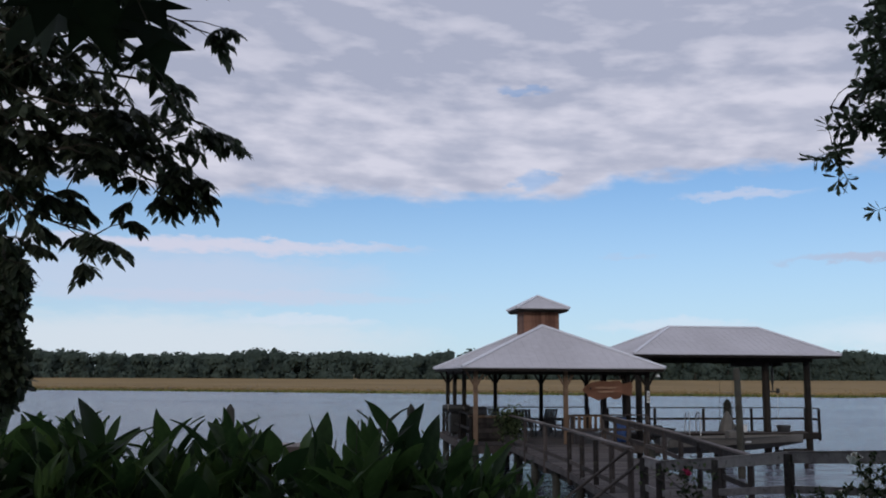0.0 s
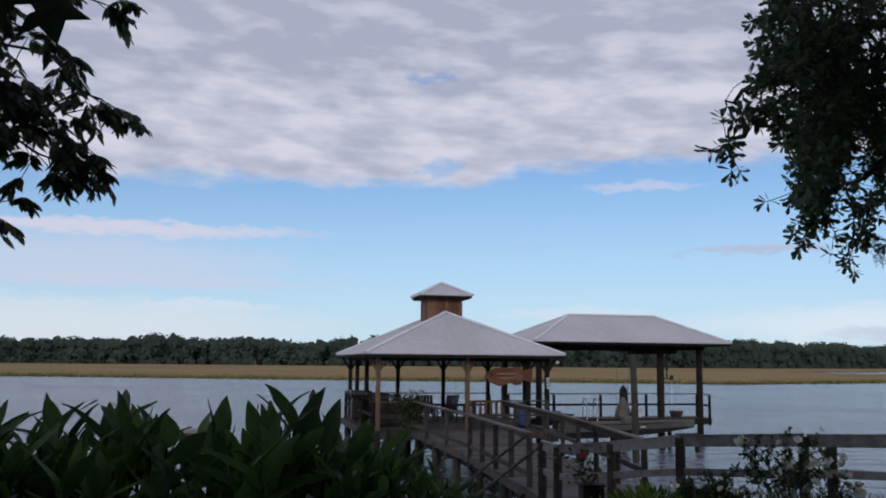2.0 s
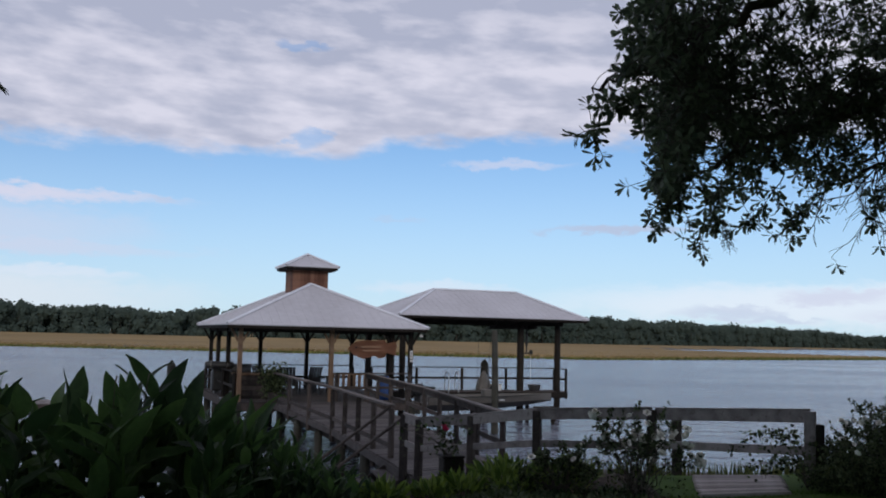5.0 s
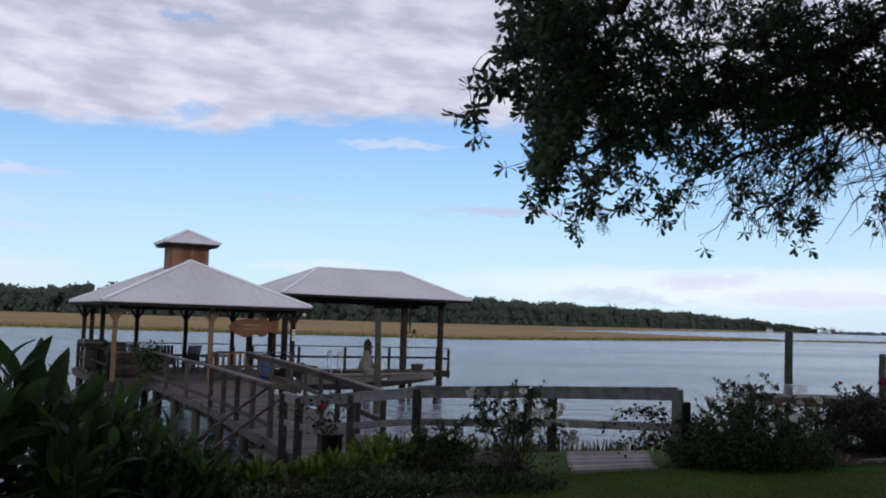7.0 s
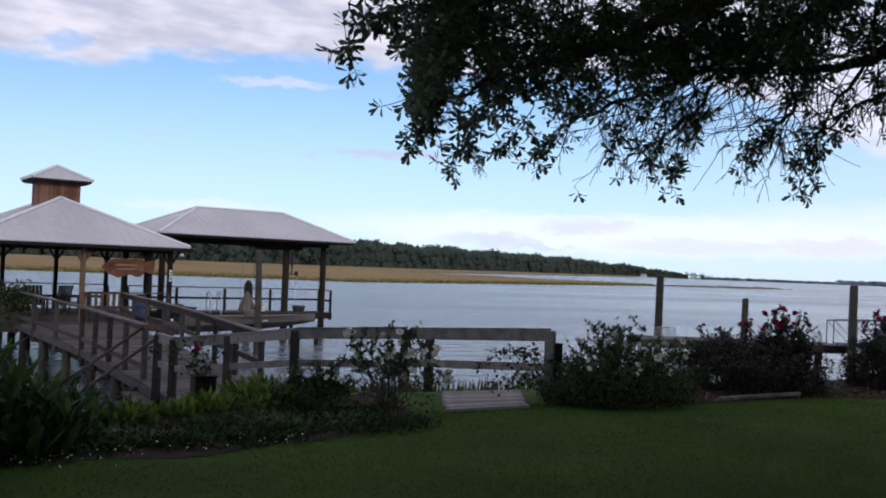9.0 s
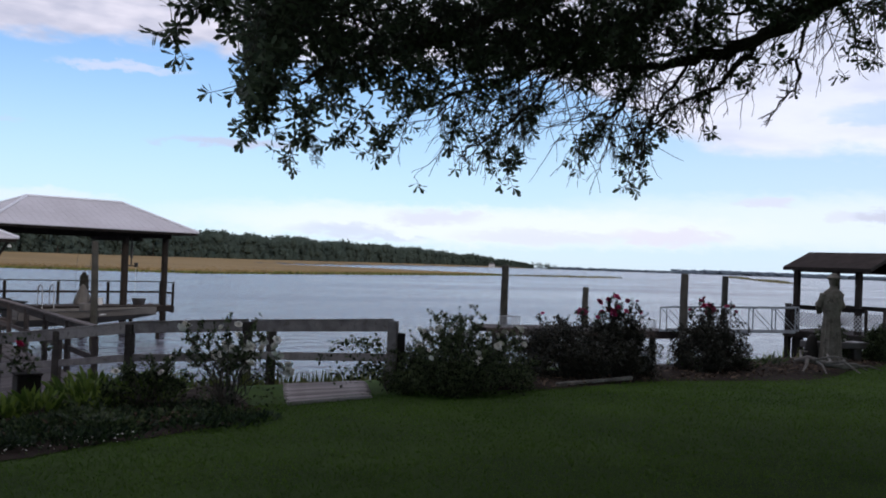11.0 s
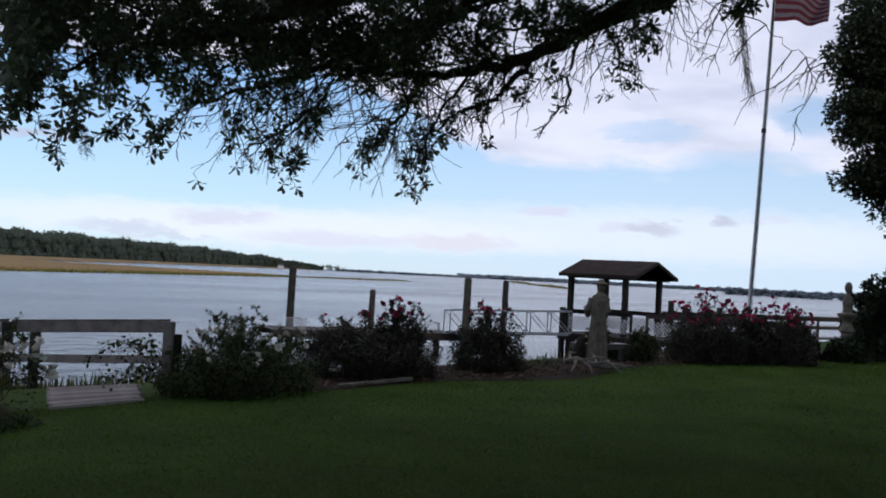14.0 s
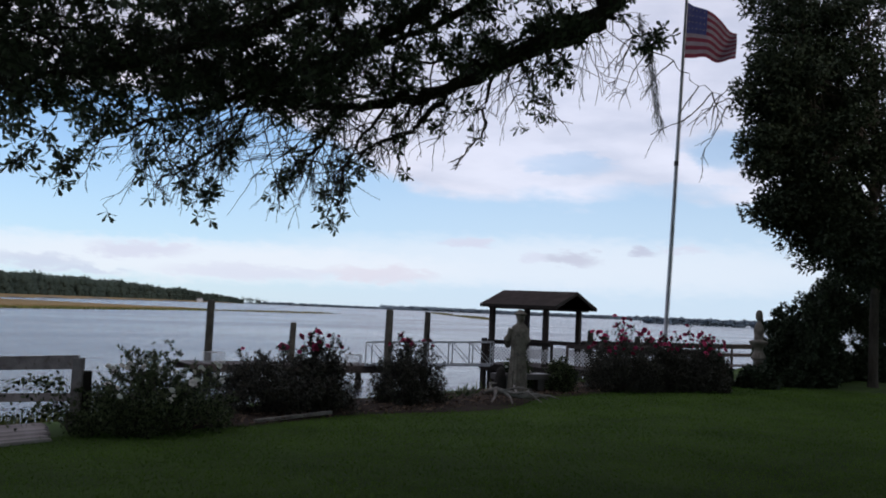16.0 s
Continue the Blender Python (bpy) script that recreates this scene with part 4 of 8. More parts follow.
railing(pav, [(0.4, 8.6, 0), (2.6, 8.6, 0), (4.6, 8.6, 0), (6.7, 8.6, 0)], 1.0, face=False, mat="dark_wood", lower=(0.04, 0.09))
railing(pav, [(0.4, 0.6, 0), (0.4, 3.3, 0), (0.4, 6.0, 0), (0.4, 8.6, 0)], 1.0, face=False, mat="dark_wood", lower=(0.04, 0.09))
railing(pav, [(3.9, 0.4, 0), (6.6, 0.4, 0)], 1.0, face=False, mat="old_wood", lower=(0.04, 0.09))
# the cupola
cup = part("cupola", box(-0.68, -0.68, -0.5, 0.68, 0.68, 0.78, 0.0), "cedar", pav, "cupola boxed in reddish cedar boards")
cup.location = (PW / 2 + 0.1, 3.55 + 1.25, TOP - 0.09)
board = mesh_of(box(-0.065, -0.012, -0.45, 0.065, 0.012, 0.74, 0.004), "cedar", "board")
for k in range(10):
    for rz in range(4):
        ob = part("board", board, "cedar", cup)
        ob.matrix_local = pose(0, 0, 0, 0, 0, 90 * rz) @ pose(-0.61 + 0.136 * k, -0.69, 0)
cw = 1.05
for rz in range(4):
    ob = roof_sheet(cup, [Vector((-cw, -cw, 0.80)), Vector((cw, -cw, 0.80)), Vector((0, 0, 1.33))], 0.5)
    ob.matrix_local = pose(0, 0, 0, 0, 0, 90 * rz)
    b = beam((-cw + 0.04, -cw + 0.06, 0.74), (cw - 0.04, -cw + 0.06, 0.74), 0.03, 0.09)
    ob = part("fascia", b, "dark_wood", cup)
    ob.matrix_local = pose(0, 0, 0, 0, 0, 90 * rz)
    ob = part("ridge_cap", tube([(-cw, -cw, 0.82), (0, 0, 1.35)], 0.05, 6), "tin_cap", cup)
    ob.matrix_local = pose(0, 0, 0, 0, 0, 90 * rz)
part("soffit", box(-cw + 0.1, -cw + 0.1, 0.66, cw - 0.1, cw - 0.1, 0.70), "dark_wood", cup)

# boat house behind
BH = pose(7.81, 39.2, DECK, 0, 0, 8)
BW, BL, BE, BT = 9.15, 6.5, 3.26, 4.53
bh = thing("boat_house", BH, "open boat house on piles with a grey metal hip roof", "boat house")
hip_roof(bh, BW, BL, (2.81, BL / 2), (7.02, BL / 2), BE, BT)
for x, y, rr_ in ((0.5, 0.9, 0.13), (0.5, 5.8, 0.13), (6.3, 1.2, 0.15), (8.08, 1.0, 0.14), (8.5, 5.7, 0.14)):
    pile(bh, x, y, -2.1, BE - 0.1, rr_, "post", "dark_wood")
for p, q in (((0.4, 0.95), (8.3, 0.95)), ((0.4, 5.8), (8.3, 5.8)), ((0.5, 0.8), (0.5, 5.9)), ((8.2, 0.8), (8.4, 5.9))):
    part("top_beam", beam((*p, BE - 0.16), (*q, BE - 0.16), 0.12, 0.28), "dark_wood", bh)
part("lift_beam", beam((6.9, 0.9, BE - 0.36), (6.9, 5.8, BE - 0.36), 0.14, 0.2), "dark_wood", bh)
# catwalk along the boat house, with rails
planks(bh, (Vector((0.0, 0.9, 0)), Vector((0.0, 2.1, 0))), (Vector((8.5, 0.9, 0)), Vector((8.5, 2.1, 0))))
part("rim_beam", beam((0, 0.86, -0.16), (8.55, 0.86, -0.16), 0.06, 0.26), "dark_wood", bh)
railing(bh, [(-0.5, 2.05, 0), (1.6, 2.05, 0), (3.8, 2.05, 0), (6.0, 2.05, 0), (8.5, 2.05, 0), (8.5, 0.92, 0)], 1.0, face=False, mat="dark_wood", lower=(0.04, 0.09), drop=0.42)

# ---- right-hand landing ----
gz = thing("dock_shelter", pose(34.6, 18.97, -0.6), "open dock shelter with a brown shingled gable roof", "shelter")
GX, GY, GE, GT = 3.7, 3.73, 2.55, 3.2
for s in (0, 1):
    b = bmesh.new()
    x0, x1 = (0, GX / 2) if s == 0 else (GX, GX / 2)
    q = [(x0, 0, GE), (x1, 0, GT), (x1, GY, GT), (x0, GY, GE)]
    f = b.faces.new([b.verts.new(p) for p in q])
    bmesh.ops.solidify(b, geom=[f], thickness=0.06)
    part("roof_slope", b, "shingle", gz)
    part("fascia", beam((x0, 0, GE - 0.07), (x0, GY, GE - 0.07), 0.04, 0.14), "dark_wood", gz)
    for y in (0.02, GY - 0.02):
        part("barge_board", beam((x0, y, GE - 0.07), (x1, y, GT - 0.07), 0.04, 0.14), "dark_wood", gz)
for y in (0.05, GY - 0.09):
    b = bmesh.new()
    f = b.faces.new([b.verts.new(p) for p in ((0.3, y, GE - 0.08), (GX - 0.3, y, GE - 0.08), (GX / 2, y, GT - 0.1))])
    bmesh.ops.solidify(b, geom=[f], thickness=0.04)
    part("gable_board", b, "cedar", gz)
for x in (0.4, GX - 0.4):
    for y in (0.68, GY - 0.4):
        part("post", box(x - 0.105, y - 0.105, -2.0, x + 0.105, y + 0.105, GE - 0.02, 0.01), "dark_wood", gz)
    part("top_beam", beam((x, 0.2, GE - 0.1), (x, GY - 0.2, GE - 0.1), 0.08, 0.18), "dark_wood", gz)
planks(gz, (Vector((0.1, 0.1, 0)), Vector((0.1, GY - 0.1, 0))), (Vector((GX - 0.1, 0.1, 0)), Vector((GX - 0.1, GY - 0.1, 0))))
for x in (0.12, GX - 0.12):
    part("rim_beam", beam((x, 0.05, -0.16), (x, GY, -0.16), 0.06, 0.25), "dark_wood", gz)
part("rim_beam", beam((0.05, 0.1, -0.16), (GX, 0.1, -0.16), 0.06, 0.25), "dark_wood", gz)
railing(gz, [(0.3, 0.3, 0), (0.3, GY - 0.3, 0)], 1.0, face=True, mat="dark_wood", lower=None)
railing(gz, [(GX - 0.3, 0.3, 0), (GX - 0.3, GY - 0.3, 0)], 1.0, face=True, mat="dark_wood", lower=None)

part("newel_post", box(0.2, GY - 0.2, -2.0, 0.4, GY, 1.06, 0.012), "dark_wood", gz)
for x, y in ((0.4, 0.68), (0.4, GY - 0.55), (GX - 0.4, 0.68)):
    part("support_post", box(x - 0.13, y - 0.13, -2.0, x + 0.13, y + 0.13, -0.04, 0.012), "dark_wood", gz)


def lattice(parent, p, q, z0, z1, step=0.16):
    """Crossed slats in a panel from p to q."""
    p, q = Vector((*p, 0)), Vector((*q, 0))
    n = int((q - p).length / step)
    h = z1 - z0
    b = bmesh.new()
    for k in range(-int(h / step), n + 1):
        for s in (0, 1):
            u0, u1 = (k * step, k * step + h) if s == 0 else (k * step + h, k * step)
            a = max(0.0, min(u0, u1)), min((q - p).length, max(u0, u1))
            if a[1] - a[0] < 0.05:
                continue
            d = (q - p).normalized()

            def zat(u):
                return z0 + h * (u - u0) / (u1 - u0)
            beam(p + d * a[0] + Vector((0, 0, zat(a[0]))), p + d * a[1] + Vector((0, 0, zat(a[1]))), 0.012, 0.035, 0, bm=b)
    part("lattice", b, "lattice", parent, "white diagonal lattice panel")


lattice(gz, (0.3, 0.4), (0.3, GY - 0.4), 0.15, 0.72)
lattice(gz, (GX - 0.3, 0.4), (GX - 0.3, GY - 0.4), 0.15, 0.72)
# walkway from the shelter towards the shore
wk = thing("landing_walkway", Matrix(), "grey wooden walkway with rails and lattice at the landing", "walkway")
A0, A1 = Vector((35.2, 18.7, -0.6)), Vector((35.5, 13.0, -0.55))
B0, B1 = A0 + Vector((1.6, 0, 0)), A1 + Vector((1.6, 0, 0))
planks(wk, (A0, A1), (B0, B1))
for a, c in ((A0, A1), (B0, B1)):
    railing(wk, [a.lerp(c, k / 3) for k in range(4)], 1.0, mat="old_wood", lower=None)
    part("side_beam", beam(a - Vector((0, 0, 0.15)), c - Vector((0, 0, 0.15)), 0.05, 0.24), "dark_wood", wk)
    for k in range(3):
        p = a.lerp(c, 0.1 + 0.4 * k)
        pile(wk, p.x, p.y, -2.8, p.z - 0.04, 0.11)
lattice(wk, (35.22, 18.6), (35.48, 13.1), -0.45, 0.12)
far_rail = thing("far_walkway", Matrix(), "far grey wooden walkway with rails over the water", "walkway")
F0, F1 = Vector((40.0, 19.5, -0.6)), Vector((50.0, 14.0, -0.5))
off = Vector((0.7, 1.4, 0))
planks(far_rail, (F0, F1), (F0 + off, F1 + off), 0.2)
railing(far_rail, [F0.lerp(F1, k / 5) for k in range(6)], 1.0, mat="old_wood", foot=2.2)
railing(far_rail, [(F0 + off).lerp(F1 + off, k / 5) for k in range(6)], 1.0, mat="old_wood", foot=2.2)
# dock with tall piles
dock = thing("floating_dock", Matrix(), "low weathered timber dock held by tall piles", "dock")
D0, D1 = Vector((24.4, 29.2, -0.92)), Vector((32.0, 25.8, -0.92))
dn = Vector((0.41, 0.91, 0)) * 2.2
planks(dock, (D0, D1), (D0 + dn, D1 + dn), 0.14)
for o in (Vector((0, 0, -0.17)), dn + Vector((0, 0, -0.17))):
    part("side_beam", beam(D0 + o, D1 + o, 0.08, 0.28), "old_wood", dock)
for k in range(4):
    p = D0.lerp(D1, 0.08 + 0.28 * k) + dn * 0.5
    pile(dock, p.x, p.y, -2.8, -0.96, 0.14)


def at_bearing(deg, d):
    return d * math.sin(radians(deg)), d * math.cos(radians(deg))


for deg, d, top, rr_ in ((40.85, 40.2, 1.60, 0.15), (45.65, 41.2, 0.78, 0.13), (51.35, 39.3, 1.50, 0.15), (53.6, 42.0, 1.47, 0.13), (66.0, 46, 0.75, 0.13), (64.1, 43.5, 0.8, 0.12)):
    x, y = at_bearing(deg, d)
    b = tube([(0, 0, -3.0), (0, 0, 0), (0.02, 0, top - 0.04), (0.02, 0, top)], [rr_ * 1.1, rr_ * 1.05, rr_, rr_ * 0.75], 12)
    solid("mooring_post", b, "pile_wood", pose(x, y, 0), "tall dark round mooring post", "mooring post", "mooring posts")
for deg, d, top in ((-12.44, 34, 0.58), (-1.88, 36, 0.53)):
    x, y = at_bearing(deg, d)
    b = tube([(0, 0, -3.0), (0, 0, 0), (0, 0, top - 0.2), (0, 0, top)], [0.17, 0.16, 0.15, 0.03], 12)
    solid("mooring_post", b, "pile_wood", pose(x, y, 0), "grey mooring post with a pointed cap", "mooring post", "mooring posts")
x, y = at_bearing(17.05, 36.5)
solid("mooring_post", tube([(0.06, 0, -3), (0.03, 0, 0), (-0.02, 0, 1.85), (-0.02, 0, 1.9)], [0.14, 0.13, 0.115, 0.09], 12), "pile_wood", pose(x, y, 0), "leaning greenish mooring post beside the boat lift", "mooring post", "mooring posts")
x, y = at_bearing(16.45, 44.5)
solid("mooring_post", tube([(0, 0, -3), (0, 0, 0), (0, 0, 0.42), (0, 0, 0.60)], [0.2, 0.19, 0.18, 0.05], 12), "pile_wood", pose(x, y, 0), "short dark mooring post with a capped top", "mooring post", "mooring posts")
x, y = 38.6, 19.4
solid("mooring_post", tube([(0, 0, -3), (0, 0, 0), (0, 0, 0.93), (0, 0, 0.97)], [0.15, 0.14, 0.13, 0.1], 12), "pile_wood", pose(x, y, 0), "tall dark round mooring post", "mooring post", "mooring posts")
# swimming float left of the pavilion
sf = thing("swim_float", pose(-7.6, 41.5, -1.6, 0, 0, 12), "low pale plank swim float on the river", "float")
planks(sf, (Vector((-1.6, -1.2, 0.2)), Vector((-1.6, 1.2, 0.2))), (Vector((1.6, -1.2, 0.2)), Vector((1.6, 1.2, 0.2))), 0.18, mat="grey_wood")
part("side_beam", beam((-1.6, -1.22, 0.06), (1.6, -1.22, 0.06), 0.06, 0.24), "old_wood", sf)
for s_ in (-1.1, 1.1):
    part("drum", tube([(s_, -1.0, -0.28), (s_, 1.0, -0.28)], 0.28, 12), "black", sf)
# aluminium gangway
gw = thing("gangway", Matrix(), "grey metal truss gangway from the landing to the dock", "gangway")
G0, G1 = Vector((34.4, 21.8, -0.62)), Vector((31.9, 26.4, -0.86))
gs = Vector((-0.9, -0.45, 0)).normalized()
for o in (Vector(), gs * 1.1):
    a, c = G0 + o, G1 + o
    part("bottom_chord", beam(a, c, 0.05, 0.08), "steel", gw)
    part("top_chord", beam(a + Vector((0, 0, 0.95)), c + Vector((0, 0, 0.95)), 0.05, 0.06), "steel", gw)
    n = 6
    for k in range(n + 1):
        p = a.lerp(c, k / n)
        part("upright", beam(p, p + Vector((0, 0, 0.95)), 0.04, 0.04), "steel", gw)
        if k < n:
            part("diagonal", beam(p, a.lerp(c, (k + 1) / n) + Vector((0, 0, 0.95)), 0.03, 0.03), "steel", gw)
planks(gw, (G0, G1), (G0 + gs * 1.1, G1 + gs * 1.1), 0.2)

# ---- trees ----


def polar(b, e, d, ox=0.0, oy=0.0):
    """A place from compass bearing and height angle seen from the lawn's middle, at a distance."""
    b, e = np.radians(b), np.radians(e)
    return np.stack([ox + np.sin(b) * d, oy + np.cos(b) * d, EYE + np.tan(e) * d], -1)


def curve(points, n=24):
    """A smooth line through points."""
    p = np.asarray(points, dtype=float)
    t = np.linspace(0, len(p) - 1, n)
    out = []
    for u in t:
        i = min(int(u), len(p) - 2)
        f = u - i
        a, b, c, d = p[max(i - 1, 0)], p[i], p[i + 1], p[min(i + 2, len(p) - 1)]
        out.append(0.5 * (2 * b + (c - a) * f + (2 * a - 5 * b + 4 * c - d) * f * f + (3 * b - a - 3 * c + d) * f ** 3))
    return np.array(out)


def sway(path, amount, r):
    """Gives a line the small kinks of a grown branch."""
    k = r.normal(0, amount, path.shape)
    k[0] = k[-1] = 0
    return path + k


LEAF_BLUNT = (np.array([(0, 0, 0), (-0.28, 0.4, 0.05), (-0.5, 0.76, 0.08), (0, 1.0, -0.04), (0.5, 0.76, 0.08), (0.28, 0.4, 0.05)]), np.array([(0, 3, 1), (1, 3, 2), (0, 5, 3), (5, 4, 3)]))


def rosettes(tips, ways, per, length, width, r):
    """Leaves set round each twig tip like a whorl, the upper ones steeper."""
    n = len(tips)
    w = unit(np.repeat(ways, per, axis=0))
    u = unit(np.cross(w, np.array([0.31, 0.2, 1.0])))
    v = np.cross(w, u)
    k = np.tile(np.arange(per), n)
    turn = (k * 2.4 + np.repeat(r.uniform(0, 6.28, n), per) + r.normal(0, 0.25, n * per))[:, None]
    tilt = np.radians(np.interp(k, [0, per - 1], [88, 34]) + r.normal(0, 12, n * per))[:, None]
    along = np.cos(tilt) * w + np.sin(tilt) * (np.cos(turn) * u + np.sin(turn) * v)
    at = np.repeat(tips, per, axis=0) - w * (0.05 * (1 - k / per))[:, None]
    ln = length * r.uniform(0.7, 1.2, n * per)
    return scatter(LEAF_BLUNT, at, along, w + r.normal(0, 0.25, w.shape), ln, ln * width)


r = np.random.default_rng(41)
oak = thing("oak_tree", pose(11.6, -1.2, 0), "large live oak with low spreading limbs over the lawn", "tree")
O = np.array([11.6, -1.2, 0.0])
part("trunk", tube([(0.1, 0, -0.3), (0, 0, 0.2), (-0.1, 0.1, 1.6), (-0.25, 0.3, 3.4), (-0.3, 0.4, 6.2)], [0.85, 0.62, 0.5, 0.46, 0.4], 14), "bark", oak, smooth=True)


def reach(*bed):
    return [tuple(polar(np.array([b]), np.array([e]), np.array([d]), 0.18, -0.11)[0]) for b, e, d in bed]


FORK = [(11.3, -0.8, 4.7), (10.1, 1.2, 5.9)] + reach((67.5, 23.0, 8.8))
OAK_BOUGHS = [
    (FORK + reach((64.4, 18.5, 8.6), (62.8, 16.8, 8.5), (58.4, 15.1, 8.6), (56.1, 13.8, 8.7), (53.7, 12.7, 8.8), (51.3, 12.1, 8.9), (48.6, 11.6, 9.0), (45.9, 11.9, 9.1), (42, 11.6, 9.2), (37, 10.4, 9.0)), [0.19, 0.16, 0.14, 0.125, 0.11, 0.08, 0.062, 0.056, 0.048, 0.038, 0.028, 0.018, 0.008]),
    ([(11.3, -0.8, 5.2), (9.4, 1.8, 6.3)] + reach((58, 22.5, 8.8), (53.1, 18.0, 8.8), (50.4, 16.0, 8.7), (47.8, 14.5, 8.7), (44.5, 13.1, 8.6), (41.2, 11.3, 8.5), (38.4, 10.3, 8.4), (34.5, 8.6, 8.3)), [0.16, 0.12, 0.09, 0.075, 0.06, 0.048, 0.036, 0.026, 0.018, 0.008]),
    ([(11.3, -0.8, 5.6), (9.0, 2.2, 6.8)] + reach((52, 23, 8.4), (45.6, 17.2, 8.3), (40.4, 14.9, 8.0), (35.7, 12.9, 7.7), (31.2, 11.5, 7.3), (27.5, 10.0, 6.8), (24.4, 8.6, 6.3)), [0.15, 0.11, 0.08, 0.06, 0.045, 0.03, 0.018, 0.01, 0.005]),
    ([(11.3, -0.8, 5.8), (8.6, 2.4, 7.0)] + reach((46, 26, 8.3), (38, 22, 8.1), (31, 19.4, 7.3), (27.0, 17.0, 6.5), (22.8, 15.8, 5.8), (20.6, 14.6, 5.5)), [0.15, 0.11, 0.08, 0.06, 0.04, 0.022, 0.012, 0.005]),
    ([(10.1, 1.2, 5.9)] + reach((66, 24, 8.4), (60, 20.6, 8.4), (55, 17.4, 8.9), (50, 15.2, 9.2), (46, 13.6, 9.4)), [0.12, 0.09, 0.06, 0.04, 0.025, 0.01]),
    (reach((54.4, 12.8, 8.8), (53.1, 11.1, 8.8), (51.9, 10.0, 8.8), (50.4, 9.5, 8.8), (48.8, 8.2, 8.8)), [0.034, 0.026, 0.02, 0.014, 0.006]),
    (reach((57.5, 14.4, 8.6), (56.8, 12.3, 8.6), (56.7, 10.4, 8.6), (55.3, 8.9, 8.6)), [0.018, 0.015, 0.011, 0.006]),
    (reach((47.9, 11.5, 9.0), (47.3, 9.8, 9.0), (46.1, 8.2, 9.0), (44.8, 7.3, 9.0)), [0.024, 0.019, 0.013, 0.006]),
    (reach((42.9, 11.6, 9.0), (41.7, 9.4, 8.9), (39.5, 7.6, 8.8), (37.6, 6.5, 8.8)), [0.022, 0.017, 0.012, 0.006]),
    (reach((51.3, 12.1, 8.9), (49.6, 10.2, 9.0), (48.6, 8.0, 9.1), (48.4, 6.2, 9.1)), [0.02, 0.016, 0.011, 0.006]),
    (reach((63.6, 17.6, 8.5), (65.0, 17.0, 8.6), (66.2, 15.9, 8.7), (68.0, 14.5, 8.8), (69.8, 13.2, 8.8), (71.4, 12.5, 8.8)), [0.009, 0.007, 0.006, 0.0045, 0.003, 0.002]),
]
limb_pts = []
for pts, w in OAK_BOUGHS:
    c = sway(curve(pts, 5 * len(pts)), 0.018, r)
    wide = np.interp(np.linspace(0, 1, len(c)), np.linspace(0, 1, len(w)), w)
    part("limb", tube(c - O, list(wide), 9), "bark", oak, smooth=True)
    limb_pts.append(np.concatenate([c, wide[:, None]], 1))

HEM_B = [18.5, 19.6, 21, 22.5, 24.3, 25.6, 27.5, 30.2, 32.5, 34.5, 37, 38.5, 40.1, 42.5, 44.8, 46.5, 47.8, 49.5, 54, 57, 60.4, 62, 66]
HEM_E = [13.6, 13.6, 12.4, 10.2, 7.3, 7.2, 6.0, 6.9, 6.5, 6.8, 6.9, 6.5, 5.3, 7.0, 6.6, 6.3, 5.0, 7.8, 9.2, 10.6, 11.3, 14.5, 17]
n = 2250
b = r.uniform(18.5, 70, n)
hem = np.interp(b, HEM_B, HEM_E) + np.interp(b, [19, 24, 26, 34, 39, 45, 50, 58, 62, 66], [0, 0.2, 1.2, 1.4, 3.0, 4.4, 4.8, 3.0, 1.2, 0])
e = hem + r.gamma(1.5, 5.0, n) - 0.2
side_b = np.interp(e, [6.5, 8, 9, 11, 12.4, 13, 16, 20, 33], [25.0, 25.0, 25.2, 25.4, 24.8, 24.2, 23.8, 23.6, 23.4])
OAK_B, OAK_D = [18, 22, 25, 29, 36, 45, 66], [5.4, 5.8, 6.6, 7.5, 8.0, 8.8, 8.6]
d = np.interp(b, OAK_B, OAK_D) + r.normal(0, 0.6, n)
clump = np.array([noise.noise(Vector((bb * 0.34, ee * 0.46, 3.3))) + 0.55 * noise.noise(Vector((bb * 0.95, ee * 1.2, 7.7))) for bb, ee in zip(b, e)])
thin_right = np.interp(b, [19, 44, 52, 60, 64, 65.5], [1.0, 1.0, 0.95, 0.8, 0.5, 0.0])
keep = (b > side_b) & (e < 32) & (clump > np.interp(b, [19, 24, 34, 39, 50, 60], [-0.1, -0.06, -0.1, -0.15, -0.14, -0.06]) - 0.07 * (e > hem + 2.5) - 0.16 * ((e > 11.5) & (b < 29)) - 0.1 * ((e > 12.5) & (b > 27) & (b < 46)) + 0.1 * ((e < 11.5) & (b > 25) & (b < 36))) & (r.uniform(0, 1, n) < thin_right)
b, e, d = b[keep], e[keep], d[keep]
top_b = np.concatenate([r.uniform(24.6, 29, 130), r.uniform(29, 52, 90), r.uniform(36, 49, 80), r.uniform(22.9, 25, 26), r.uniform(25.2, 27, 24), r.uniform(31, 41, 60)])
top_e = np.concatenate([r.uniform(11.5, 21, 220), r.uniform(10.8, 16.5, 80), r.uniform(14.4, 20, 26), r.uniform(9.0, 13, 24), r.uniform(12, 19, 60)])
b, e, d = np.concatenate([b, top_b]), np.concatenate([e, top_e]), np.concatenate([d, np.interp(top_b, OAK_B, OAK_D) + r.normal(0, 0.6, len(top_b))])
att = polar(b, e, d, 0.18, -0.11)
n = len(att)
